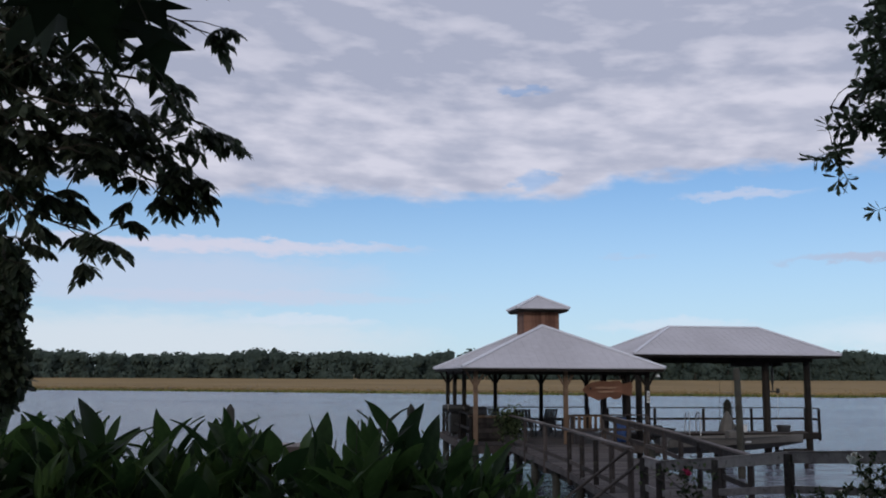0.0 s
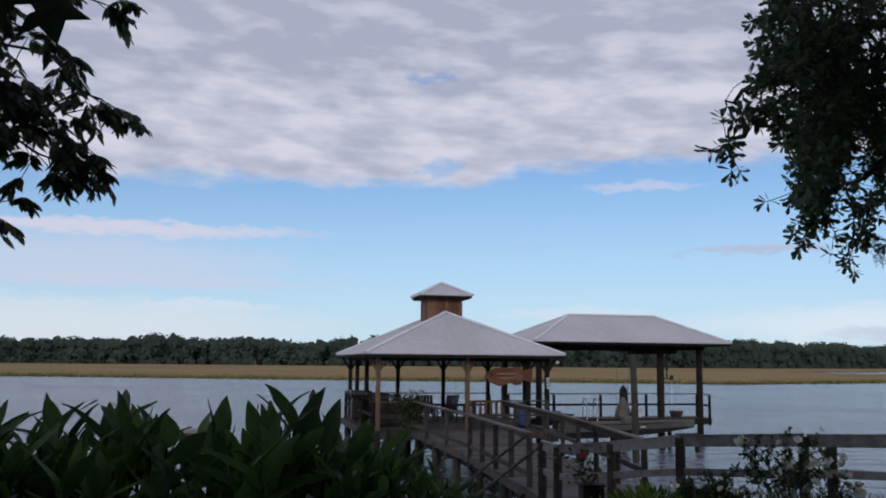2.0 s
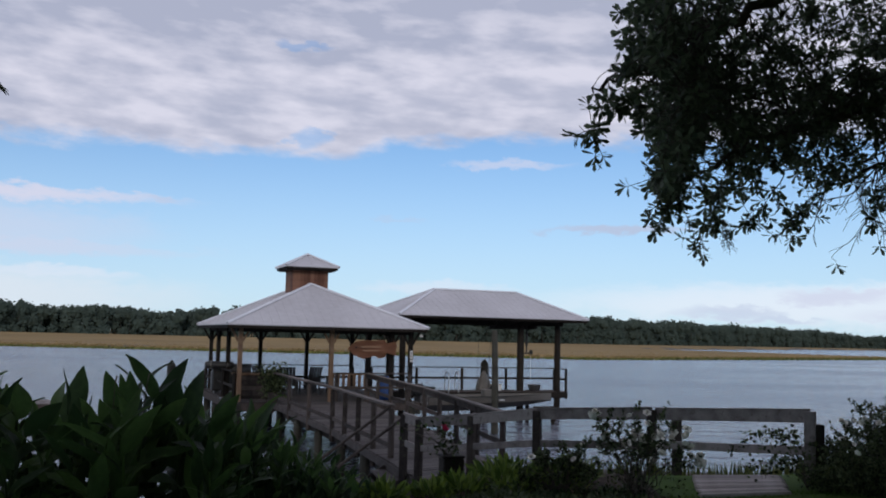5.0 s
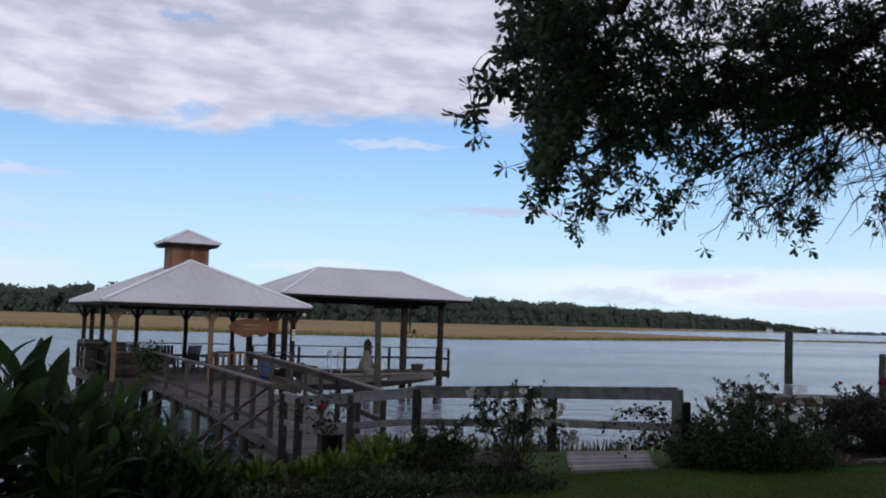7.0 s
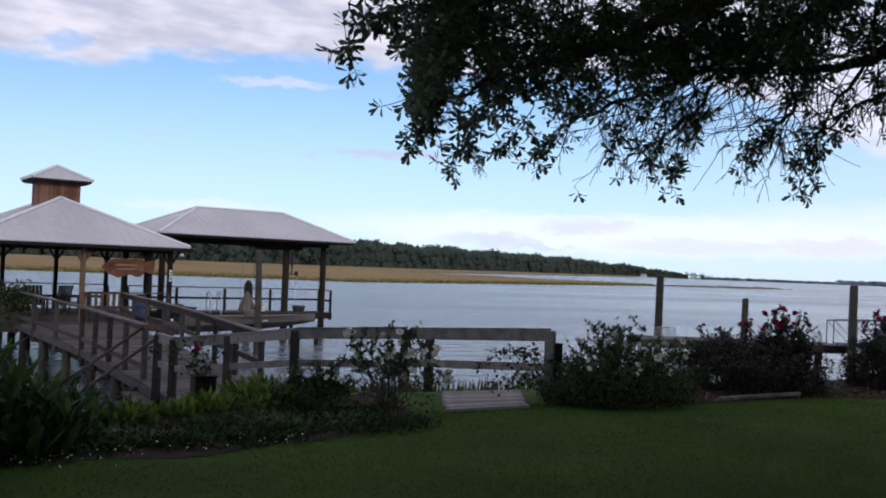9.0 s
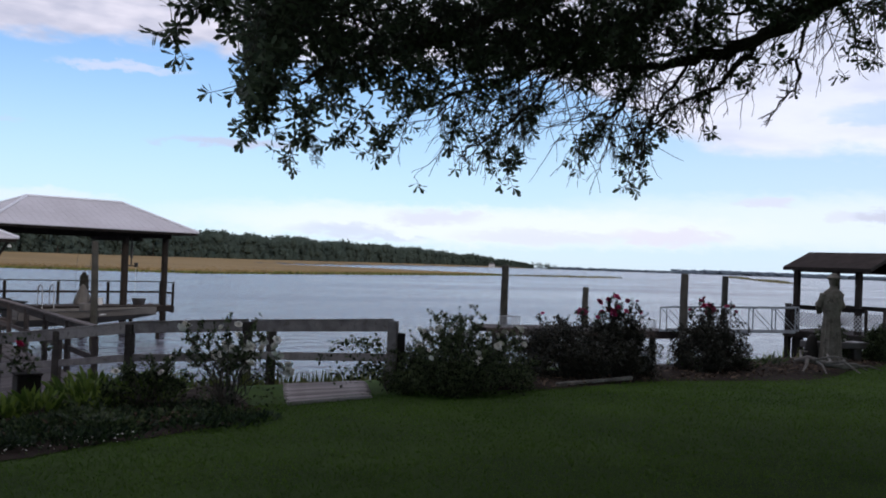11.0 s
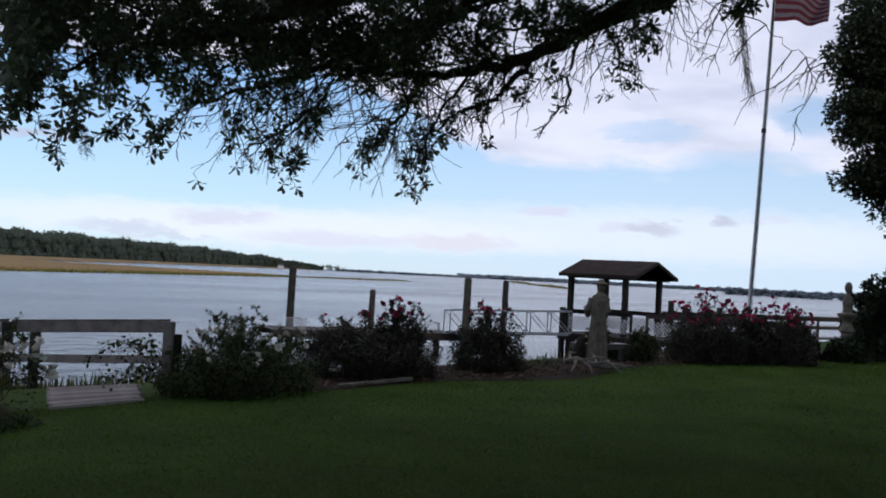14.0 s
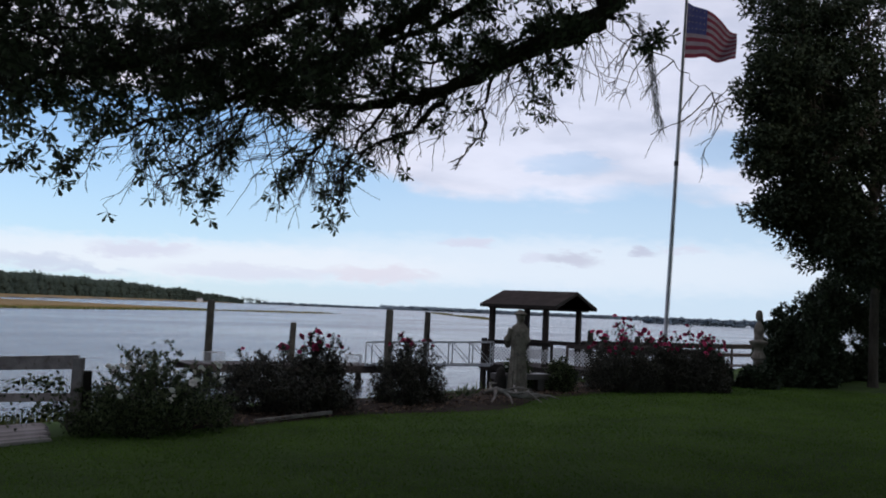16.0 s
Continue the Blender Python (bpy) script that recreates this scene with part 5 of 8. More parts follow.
# secondary boughs reach out from the limbs into the crown
core = np.concatenate([q[4:-3] for q in limb_pts])
for k in range(46):
    a = att[r.integers(0, n)]
    dist = np.abs(np.linalg.norm(core[:, :3] - a, axis=1) - 1.1)
    j = np.argsort(dist)[r.integers(0, 5)]
    s = core[j, :3]
    c = sway(curve([s, s * 0.5 + a * 0.5 + np.array([0, 0, 0.14]) + r.normal(0, 0.1, 3), a], 12), 0.02, r)
    w0 = min(core[j, 3] * 0.5, 0.022)
    part("bough", tube(c - O, list(np.linspace(w0, 0.005, 12)), 6), "bark", oak, smooth=True)
    limb_pts.append(np.concatenate([c, np.linspace(w0, 0.005, 12)[:, None]], 1))
limb_all = np.concatenate([q[3:-1] for q in limb_pts])
twigs, tips, ways = [], [], []


def sprig(st, way, count, spread=0.8, ln=(0.04, 0.17)):
    """Short side shoots, each ending in a tuft of leaves."""
    for _ in range(count):
        w = unit(way + r.normal(0, spread, 3))
        q = r.uniform(*ln)
        twigs.append((np.array([st, st + w * q * 0.5 + r.normal(0, 0.008, 3), st + w * q]), [0.0032, 0.0028, 0.002]))
        tips.append(st + w * q)
        ways.append(w)


for a in att:
    dist = np.linalg.norm(limb_all[:, :3] - a, axis=1) + 0.6 * np.maximum(a[2] - limb_all[:, 2] - 0.3, 0)
    j = np.argsort(np.abs(dist - 0.3))[r.integers(0, 8)]
    s = limb_all[j, :3]
    mid_ = s * 0.45 + a * 0.55 + np.array([0, 0, 0.16 * np.linalg.norm(a - s)]) + r.normal(0, 0.06, 3)
    t = np.linspace(0, 1, 7)[:, None]
    path = sway((1 - t) ** 2 * s + 2 * t * (1 - t) * mid_ + t * t * a, 0.02, r)
    twigs.append((path, np.linspace(min(limb_all[j, 3] * 0.5, 0.007), 0.0026, 7)))
    way = unit(path[-1] - path[-3])
    for q in r.integers(4, 7, r.integers(2, 5)):
        sprig(path[q], way + np.array([0, 0, -0.1]), 1, 0.75)


def wander(st, way, length, pull, kink, w0, w1, steps):
    """A crooked shoot that turns bit by bit and is drawn downwards."""
    p, w, out = np.array(st), unit(way), [np.array(st)]
    for _ in range(steps):
        w = unit(w + r.normal(0, kink, 3) + pull)
        p = p + w * length / steps
        out.append(p)
    twigs.append((np.array(out), np.linspace(w0, w1, steps + 1)))
    return out, w


# bare crooked twigs fanning down from the lower limbs
low = np.concatenate([q[len(q) // 3:, :3] for q in (limb_pts[0], limb_pts[1], limb_pts[5], limb_pts[6], limb_pts[7], limb_pts[8], limb_pts[9], limb_pts[0], limb_pts[10])])
AWAY = unit(np.array([-0.5, 0.4, -0.8]))
for k in range(250):
    st = low[r.integers(0, len(low))]
    br = math.degrees(math.atan2(st[0] - 0.18, st[1] + 0.11))
    if br > 63 and r.uniform() < 0.55:
        continue
    up_ = math.degrees(math.atan2(st[2] - EYE, math.hypot(st[0], st[1])))
    room = math.tan(radians(max(up_ - np.interp(br, HEM_B, HEM_E) + 0.4, 0.7))) * 9
    ln = r.uniform(0.25, 0.75) if br > 63 else min(r.uniform(0.6, 1.15) * room * 1.2, 1.2)
    main, w = wander(st, AWAY + r.normal(0, 0.5, 3), ln, np.array([-0.02, 0.02, -0.05]), 0.2, 0.008, 0.003, 10)
    for _ in range(r.integers(2, 6)):
        q = r.integers(2, 10)
        side, w2 = wander(main[q], unit(main[q] - main[q - 1]) + r.normal(0, 0.5, 3), ln * r.uniform(0.2, 0.5), np.array([0, 0, -0.08]), 0.2, 0.0046, 0.0022, 6)
        if r.uniform() < 0.06 and br < 61:
            sprig(side[-1], w2, r.integers(1, 3))
        if r.uniform() < 0.5:
            wander(side[3], w2 + r.normal(0, 0.6, 3), ln * r.uniform(0.1, 0.22), np.array([0, 0, -0.05]), 0.2, 0.003, 0.002, 4)
    if r.uniform() < 0.07 and br < 61:
        sprig(main[-1], w, r.integers(2, 4))
# a fan of bare twigs under the fork
fork_low = np.array([q[:3] for q in limb_pts[0] if 57 < math.degrees(math.atan2(q[0] - 0.18, q[1] + 0.11)) < 66 and q[3] < 0.15])
for k in range(20):
    main, w = wander(fork_low[r.integers(0, len(fork_low))], np.array([0.1, -0.1, -0.6]) + r.normal(0, 0.55, 3), r.uniform(0.35, 0.95), np.array([0.0, 0.0, -0.06]), 0.2, 0.006, 0.0026, 9)
    for q in (3, 5, 7):
        wander(main[q], unit(main[q] - main[q - 1]) + r.normal(0, 0.5, 3), r.uniform(0.12, 0.35), np.array([0, 0, -0.06]), 0.2, 0.0036, 0.0022, 5)
# leafy sprays that hang lower than the rest
SPRAYS = [(20.5, 12.4, 5.4, 0.16, 9), (21.4, 13.4, 5.4, 0.2, 7), (22.6, 13.4, 5.5, 0.25, 10), (23.2, 15.6, 5.5, 0.25, 10), (23.4, 17.8, 5.6, 0.25, 10), (24.3, 9.6, 5.7, 0.35, 6), (24.8, 11.2, 6.0, 0.3, 14), (25.0, 9.7, 6.2, 0.4, 16), (25.0, 7.2, 6.5, 0.5, 26), (27.6, 6.0, 7.6, 0.62, 34)]
SPRAYS += [(30.3, 7.0, 7.8, 0.5, 22), (32.5, 6.6, 8.0, 0.5, 22), (37.0, 7.1, 8.2, 0.45, 12), (40.4, 5.3, 8.7, 0.95, 40), (39.2, 6.8, 8.6, 0.6, 20), (44.8, 6.7, 8.8, 0.5, 12), (48.0, 4.8, 9.3, 0.9, 28), (47.3, 6.3, 9.3, 0.5, 10)]
SPRAYS += [(51.5, 9.8, 8.9, 0.6, 14), (54.0, 10.7, 8.8, 0.6, 14), (60.6, 11.9, 8.7, 0.7, 22), (59.4, 13.2, 8.7, 0.5, 12), (49.4, 8.2, 9.0, 0.5, 10), (66.4, 19.4, 8.7, 0.4, 12), (68.3, 19.6, 8.7, 0.5, 14), (64.9, 17.6, 8.6, 0.4, 12), (66.4, 15.6, 8.6, 0.25, 12), (67.3, 16.2, 8.7, 0.2, 8), (70.2, 19.8, 8.8, 0.4, 12)]
for bb, ee, dd, big_, count in SPRAYS:
    end = polar(np.array([bb]), np.array([ee]), np.array([dd]), 0.18, -0.11)[0]
    dist = np.linalg.norm(limb_all[:, :3] - end - np.array([0.2, -0.1, big_ * 0.8]), axis=1)
    st = limb_all[np.argmin(dist), :3]
    c = sway(curve([st, st * 0.5 + end * 0.5 + np.array([0.05, 0, 0.1]), end], 14), 0.014, r)
    twigs.append((c, np.linspace(0.008, 0.003, 14)))
    back = np.cumsum(np.linalg.norm(np.diff(c, axis=0), axis=1)[::-1])
    m = max(int(np.searchsorted(back, big_)), 2)
    for _ in range(count):
        q = 13 - int(m * r.uniform(0, 1) ** 1.2)
        sprig(c[q], unit(c[q] - c[q - 1]) + np.array([0, 0, -0.2]), 1, 0.9, (0.03, 0.2))
tips, ways = np.array(tips), np.array(ways)
lv = rosettes(tips, ways, 8, 0.08, 0.40, r)
leaf = part("foliage", quick_mesh("foliage", lv[0] - O, lv[1], "oak_leaf"), "", oak)
tagged(leaf, kind="stuff")
tv = tubes_np(twigs, 3)
tagged(part("twig_growth", quick_mesh("twig_growth", tv[0] - O, tv[1], "twig"), "", oak), kind="stuff")
# unseen high crown over and behind the lawn, added to block sky light
n = 32000
ang, rad = r.uniform(0, 2 * np.pi, n), 14 * np.sqrt(r.uniform(0, 1, n))
cx, cy = 9.5 + rad * np.cos(ang), -2.0 + rad * np.sin(ang)
cz = 6.2 + 4.5 * (1 - (rad / 14) ** 2) + r.normal(0, 0.9, n)
ok = (cz - EYE) > np.hypot(cx, np.maximum(cy, 0.0)) * math.tan(radians(31)) * (cy > 0) + 2.0
ok &= ~((cy > 0) & ((cz - EYE) < 0.68 * cy))
p = np.stack([cx, cy, cz], -1)[ok]
# more unseen crown added above the low boughs to shade the lawn under it
far_, z_ = r.uniform(1.5, 13, 20000), r.uniform(5.6, 9.0, 20000)
over_ = polar(r.uniform(44, 100, 20000), np.degrees(np.arctan2(z_ - EYE, far_)), far_, 0.18, -0.11)[np.arctan2(z_ - EYE, far_) > radians(21.5)]
m = len(over_)
p = np.concatenate([p, over_])
cv = scatter(LEAF_SIMPLE, p, r.normal(0, 1, (len(p), 3)), r.normal(0, 0.6, (len(p), 3)) + np.array([0, 0, 1.0]), np.concatenate([r.uniform(0.5, 1.0, len(p) - m), r.uniform(0.3, 0.6, m)]), 0.42)
tagged(part("upper_foliage", quick_mesh("upper_foliage", cv[0] - O, cv[1], "oak_leaf"), "", oak), kind="stuff")
for az in range(0, 360, 45):
    u = np.array([math.cos(radians(az)), math.sin(radians(az)), 0])
    c = curve([(11.3, -0.8, 4.3), tuple(np.array([11.3, -0.8, 6.2]) + u * 3), tuple(np.array([10, -2, 7.6]) + u * 8)], 12)
    if c[-1][1] < 2:
        part("limb", tube(c - O, list(np.linspace(0.2, 0.04, 12)), 8), "bark", oak, smooth=True)


def hanging_moss(at, length, seed, label="grey strand of hanging moss on the oak"):
    r = np.random.default_rng(seed)
    paths = []
    lean = np.array([0.06, -0.13, 0]) * length
    for k in range(int(50 + 100 * length)):
        u = r.uniform(0, 0.9)
        s = np.array([r.normal(0, 0.012), r.normal(0, 0.012), -u * length * 0.8]) + lean * u
        ln = length * r.uniform(0.06, 0.25)
        t = np.linspace(0, 1, 7)[:, None]
        p = s + np.concatenate([np.cumsum(r.normal(0, 0.009, (7, 2)), 0), -t * ln], 1) + lean * t * 0.2
        paths.append((p, np.linspace(0.0024, 0.0012, 7)))
    me = quick_mesh("hanging_moss", *tubes_np(paths, 3), "moss")
    ob = new("hanging_moss", me)
    ob.location = at
    tagged(ob, label, "moss", "moss on the oak")


for bb, ee, dd, ln in ((40.6, 10.6, 9.0, 0.72), (46.2, 8.2, 9.2, 0.42), (66.2, 15.9, 8.7, 1.0), (65.7, 17.6, 8.7, 0.45), (28.4, 7.2, 7.4, 0.3), (40.0, 11.0, 9.1, 0.5), (36.0, 9.5, 8.8, 0.4)):
    hanging_moss(polar(np.array([bb]), np.array([ee]), np.array([dd]), 0.22, -0.13)[0], ln, int(bb * 10))

# broad-leaved tree at the left
r = np.random.default_rng(53)
LT = np.array([-4.05, 6.3, 0.0])
lt = thing("broadleaf_tree", pose(*LT), "leafy broad-leaved tree with drooping leaf fans", "tree")
part("trunk", tube([(0, 0, -0.3), (0, 0, 0.3), (-0.1, 0.05, 2.0), (-0.15, 0, 3.6), (-0.2, 0.1, 5.6)], [0.3, 0.22, 0.18, 0.15, 0.09], 10), "bark", lt, smooth=True)
ENDS = [(-12.2, 19.3, 6.6), (-12.4, 14.0, 6.9), (-12.6, 11.0, 6.9), (-15.3, 17.0, 6.4), (-14.6, 12.4, 7.2), (-17.6, 7.1, 6.6), (-19.3, 9.3, 6.9), (-16.4, 21.0, 6.5), (-19.5, 22.5, 6.8), (-21.5, 8.0, 6.6),
        (-18.5, 14.5, 7.1), (-20.5, 17.0, 6.6), (-22.5, 13.0, 6.7), (-23.0, 20.0, 6.7), (-17.3, 24.5, 6.6), (-22.5, 5.6, 6.6), (-18.0, 11.8, 6.6), (-14.2, 22.6, 6.5), (-24.0, 16.0, 6.8), (-13.4, 9.9, 7.0), (-13.8, 13.0, 6.8), (-13.9, 11.0, 7.0), (-16.5, 14.8, 6.7)]
branches, at, way = [], [], []
for be, ee, dd in ENDS:
    be, ee = be - 2.3, ee + 0.4
    end = polar(np.array([be]), np.array([ee]), np.array([dd]))[0]
    s = LT + np.array([-0.15, 0, np.clip(end[2] + r.uniform(-0.5, 0.5), 1.6, 5.3)])
    m1 = s * 0.6 + end * 0.4 + np.array([0, 0, 0.35]) + r.normal(0, 0.12, 3)
    m2 = s * 0.25 + end * 0.75 + np.array([0, 0, 0.22]) + r.normal(0, 0.1, 3)
    c = sway(curve([s, m1, m2, end], 18), 0.012, r)
    branches.append((c, np.linspace(0.022, 0.005, 18)))
    ln = np.linalg.norm(end - s)
    for k in range(r.integers(9, 13)):
        f = r.uniform(0.22, 1.0) ** 0.8
        i = int(f * 17)
        w = unit(unit(c[i] - c[max(i - 2, 0)]) + r.normal(0, 0.8, 3) * np.array([1, 1, 0.6]))
        tip = c[i] + w * r.uniform(0.08, 0.34)
        branches.append((np.array([c[i], (c[i] + tip) / 2 + np.array([0, 0, 0.02]), tip]), [0.006, 0.004, 0.003]))
        at.append(tip)
        way.append(w)
    at.append(end)
    way.append(unit(end - c[-3]))
at, way = np.array(at), np.array(way)
# feathery leaves: narrow leaflets in two ranks along drooping stalks
stalks, leaflets, ways_ = [], [], []
for p, w in zip(at, way):
    for _ in range(3):
        u = unit(w * np.array([1, 1, 0.4]) + r.normal(0, 0.7, 3) * np.array([1, 1, 0.5]))
        ln = r.uniform(0.09, 0.17)
        t = np.linspace(0, 1, 8)[:, None]
        c = p + u * ln * t + np.array([0, 0, -1.0]) * ln * 0.4 * t * t
        stalks.append((c[::2], [0.0022, 0.002, 0.0017, 0.0012]))
        side = unit(np.cross(u, np.array([0, 0, 1.0])))
        for k in range(1, 8):
            for sgn in (-1, 1):
                leaflets.append(c[k])
                ways_.append(u * 0.6 + side * sgn * 0.9 + np.array([0, 0, -0.45]) + r.normal(0, 0.15, 3))
leaflets, ways_ = np.array(leaflets), np.array(ways_)
m = len(leaflets)
branches += stalks
ln = r.uniform(0.075, 0.125, m)
v = scatter(LEAF_OVAL, leaflets, ways_ + np.array([0, 0, -0.5]), r.normal(0, 0.35, (m, 3)) + np.array([0, 0, 1.0]), ln, ln * 0.34)
tagged(part("foliage", quick_mesh("foliage", v[0] - LT, v[1], "tree_leaf"), "", lt), kind="stuff")
tv = tubes_np(branches, 5)
tagged(part("branch_growth", quick_mesh("branches", tv[0] - LT, tv[1], "twig"), "", lt), kind="stuff")
# a vine mass round its stem
n = 9000
vz = 0.5 + 1.95 * r.uniform(0, 1, n) ** 0.8
turn, out = r.uniform(0, 6.283, n), np.sqrt(r.uniform(0, 1, n)) * np.interp(vz, [0.5, 1.2, 1.5, 2.0, 2.45], [0.16, 0.10, 0.24, 0.27, 0.14])
p = np.stack([-3.1 + out * np.cos(turn) + 0.05 * np.sin(vz * 9), 6.5 + out * np.sin(turn), vz], -1)
v = scatter(LEAF_OVAL, p, r.normal(0, 1, (n, 3)) + np.array([0, 0, -0.5]), r.normal(0, 1, (n, 3)), r.uniform(0.05, 0.09, n), 0.045)
tagged(new("climbing_vine", quick_mesh("climbing_vine", *v, "tree_leaf")), "dark climbing vine hanging beside the tree's stem", "vine", kind="stuff")
# big lobed leaves close overhead
big = (np.array([(0, 0, 0), (-0.35, 0.18, 0.04), (-0.62, 0.62, 0.0), (-0.22, 0.52, 0.03), (0, 1.0, -0.05), (0.22, 0.52, 0.03), (0.62, 0.62, 0.0), (0.35, 0.18, 0.04)]), np.array([(0, 3, 1), (1, 3, 2), (0, 4, 3), (0, 5, 4), (0, 7, 5), (7, 6, 5)]))
n = 44
p = polar(r.uniform(-26, -17.5, n), r.uniform(18.5, 27, n), r.uniform(3.0, 3.6, n))
v = scatter(big, p, r.normal(0, 0.5, (n, 3)) + np.array([0.3, 0, -0.8]), r.normal(0, 0.5, (n, 3)) + np.array([0, -1, 0.3]), r.uniform(0.16, 0.26, n), 0.2)
stem = [(np.stack([q + np.array([-0.35, 0.1, 0.5]), q + np.array([-0.1, 0, 0.2]), q]), [0.006, 0.004, 0.003]) for q in p]
v2 = tubes_np(stem, 4)
lobe = thing("vine_bough", pose(-1.5, 2.7, 2.6), "dark lobed vine leaves hanging close overhead", "vine")
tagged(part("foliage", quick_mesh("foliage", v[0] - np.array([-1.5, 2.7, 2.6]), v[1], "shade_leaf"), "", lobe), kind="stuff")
tagged(part("stem_growth", quick_mesh("stems", v2[0] - np.array([-1.5, 2.7, 2.6]), v2[1], "twig"), "", lobe), kind="stuff")
part("main_stem", tube([(-2.55, 3.6, -2.4), (-2.2, 2.4, 0.6), (-1.0, 0.6, 1.4), (0.1, 0.2, 1.0)], [0.04, 0.035, 0.025, 0.012], 7), "bark", lobe, smooth=True)

# trees at the right
r = np.random.default_rng(61)


def leafy_tree(name, at, height, lobes, n, leaf, mat, label, trunk=(0.24, 0.1), seed=1, droop=0.2, tuft=1.4):
    """A trunk, limbs to each lobe of the crown, and leaves in clumps round twig ends."""
    r = np.random.default_rng(seed)
    at = np.array(at, dtype=float)
    ob = thing(name, pose(*at), label, "tree")
    part("trunk", tube([(0.05, 0, -0.3), (0, 0, 0.25), (0.08, 0, height * 0.3), (-0.05, 0.05, height * 0.6), (0, 0, height * 0.85)], [trunk[0] * 1.5, trunk[0], trunk[0] * 0.85, trunk[0] * 0.6, trunk[1] * 0.5], 10), "bark", ob, smooth=True)
    stems, pts, ways = [], [], []
    per = n // len(lobes)
    for cx, cy, cz, sx, sz in lobes:
        s = np.array([0, 0, min(cz * 0.75, height * 0.7)])
        c = np.array([cx, cy, cz])
        stems.append((sway(curve([s, (s + c) / 2 + np.array([0, 0, 0.3]), c], 9), 0.05, r), np.linspace(0.09, 0.02, 9)))
        heads = c + unit(r.normal(0, 1, (34, 3))) * np.array([sx, sx, sz]) * (r.uniform(0.15, 1, (34, 1)) ** 0.5)
        for h in heads:
            stems.append((np.stack([c, (c + h) / 2 + r.normal(0, 0.08, 3), h]), [0.02, 0.012, 0.005]))
        j = r.integers(0, 34, per)
        p = heads[j] + unit(r.normal(0, 1, (per, 3))) * np.array([0.42, 0.42, 0.32]) * tuft * r.uniform(0.2, 1, (per, 1)) ** 0.5
        pts.append(p)
        ways.append(unit(p - c + r.normal(0, 0.4, (per, 3))))
    pts, ways = np.concatenate(pts), np.concatenate(ways)
    m = len(pts)
    v = scatter(LEAF_SIMPLE, pts, ways + r.normal(0, 0.7, (m, 3)) + np.array([0, 0, -droop]), r.normal(0, 0.9, (m, 3)) + np.array([0, 0, 1.0]), leaf * r.uniform(0.75, 1.4, m), leaf * 0.55)
    tagged(part("foliage", quick_mesh("foliage", *v, mat), "", ob), kind="stuff")
    tv = tubes_np(stems, 5)
    tagged(part("branch_growth", quick_mesh("branches", *tv, "twig"), "", ob), kind="stuff")
    return ob


lobes = [(0, 0.2, 3.4, 2.0, 0.8), (1.8, -0.2, 3.3, 2.0, 0.9), (-1.2, 0.5, 3.7, 1.4, 0.8), (3.4, -0.5, 4.0, 2.0, 1.2), (-1.6, 0.9, 6.0, 1.7, 1.5), (-1.9, 1.2, 8.2, 1.7, 1.6), (-0.6, 0.3, 9.6, 2.0, 1.6), (0.8, 0.0, 6.5, 2.2, 1.6), (0.3, 0.4, 4.4, 2.2, 1.0), (-1.0, 0.6, 4.2, 1.5, 0.9), (1.9, -0.6, 4.8, 2.0, 1.2), (2.5, 0.4, 8.0, 2.4, 2.0), (-2.0, 1.2, 10.6, 1.6, 1.4), (0.6, 0.6, 11.5, 2.2, 1.5), (-0.9, 0.5, 7.3, 1.8, 1.5), (-1.9, 1.2, 5.0, 1.0, 0.8), (-2.0, 1.3, 6.9, 1.2, 1.0), (-2.2, 1.5, 9.2, 1.3, 1.1), (-2.65, 1.85, 6.2, 0.9, 0.9), (-2.65, 1.85, 7.8, 1.0, 0.8), (-2.4, 1.7, 4.6, 0.8, 0.5)]
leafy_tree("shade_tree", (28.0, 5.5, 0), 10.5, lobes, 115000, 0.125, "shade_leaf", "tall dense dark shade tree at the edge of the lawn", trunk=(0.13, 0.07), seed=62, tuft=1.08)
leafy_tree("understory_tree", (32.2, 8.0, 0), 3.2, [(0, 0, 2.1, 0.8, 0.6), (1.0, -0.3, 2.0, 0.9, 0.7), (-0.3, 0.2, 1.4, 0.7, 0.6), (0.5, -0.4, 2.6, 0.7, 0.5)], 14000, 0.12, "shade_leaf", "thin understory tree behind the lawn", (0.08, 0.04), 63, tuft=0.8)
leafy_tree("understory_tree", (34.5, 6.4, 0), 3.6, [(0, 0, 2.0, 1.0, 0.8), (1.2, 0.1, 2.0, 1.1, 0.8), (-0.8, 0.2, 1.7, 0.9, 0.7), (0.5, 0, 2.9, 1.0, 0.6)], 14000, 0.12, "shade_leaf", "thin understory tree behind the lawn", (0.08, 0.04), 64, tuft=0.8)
# unseen trees added behind the lawn to block light and shade it
for k, (x, y) in enumerate(((-2, -14), (18, -12), (27, -6), (-13, 2), (35, -2), (9, -19))):
    leafy_tree("lawn_tree", (x, y, 0), 10, [(r.normal(0, 2.0), r.normal(0, 2.0), 5.6 + 1.2 * j, 3.0, 1.5) for j in range(7)], 8000, 0.45, "tree_leaf", "unseen leafy tree added behind the lawn for its shade", seed=70 + k)

# ---- garden plants ----


def ground_at(x, y):
    return float(shore_z(np.array(float(x)), np.array(float(y))))


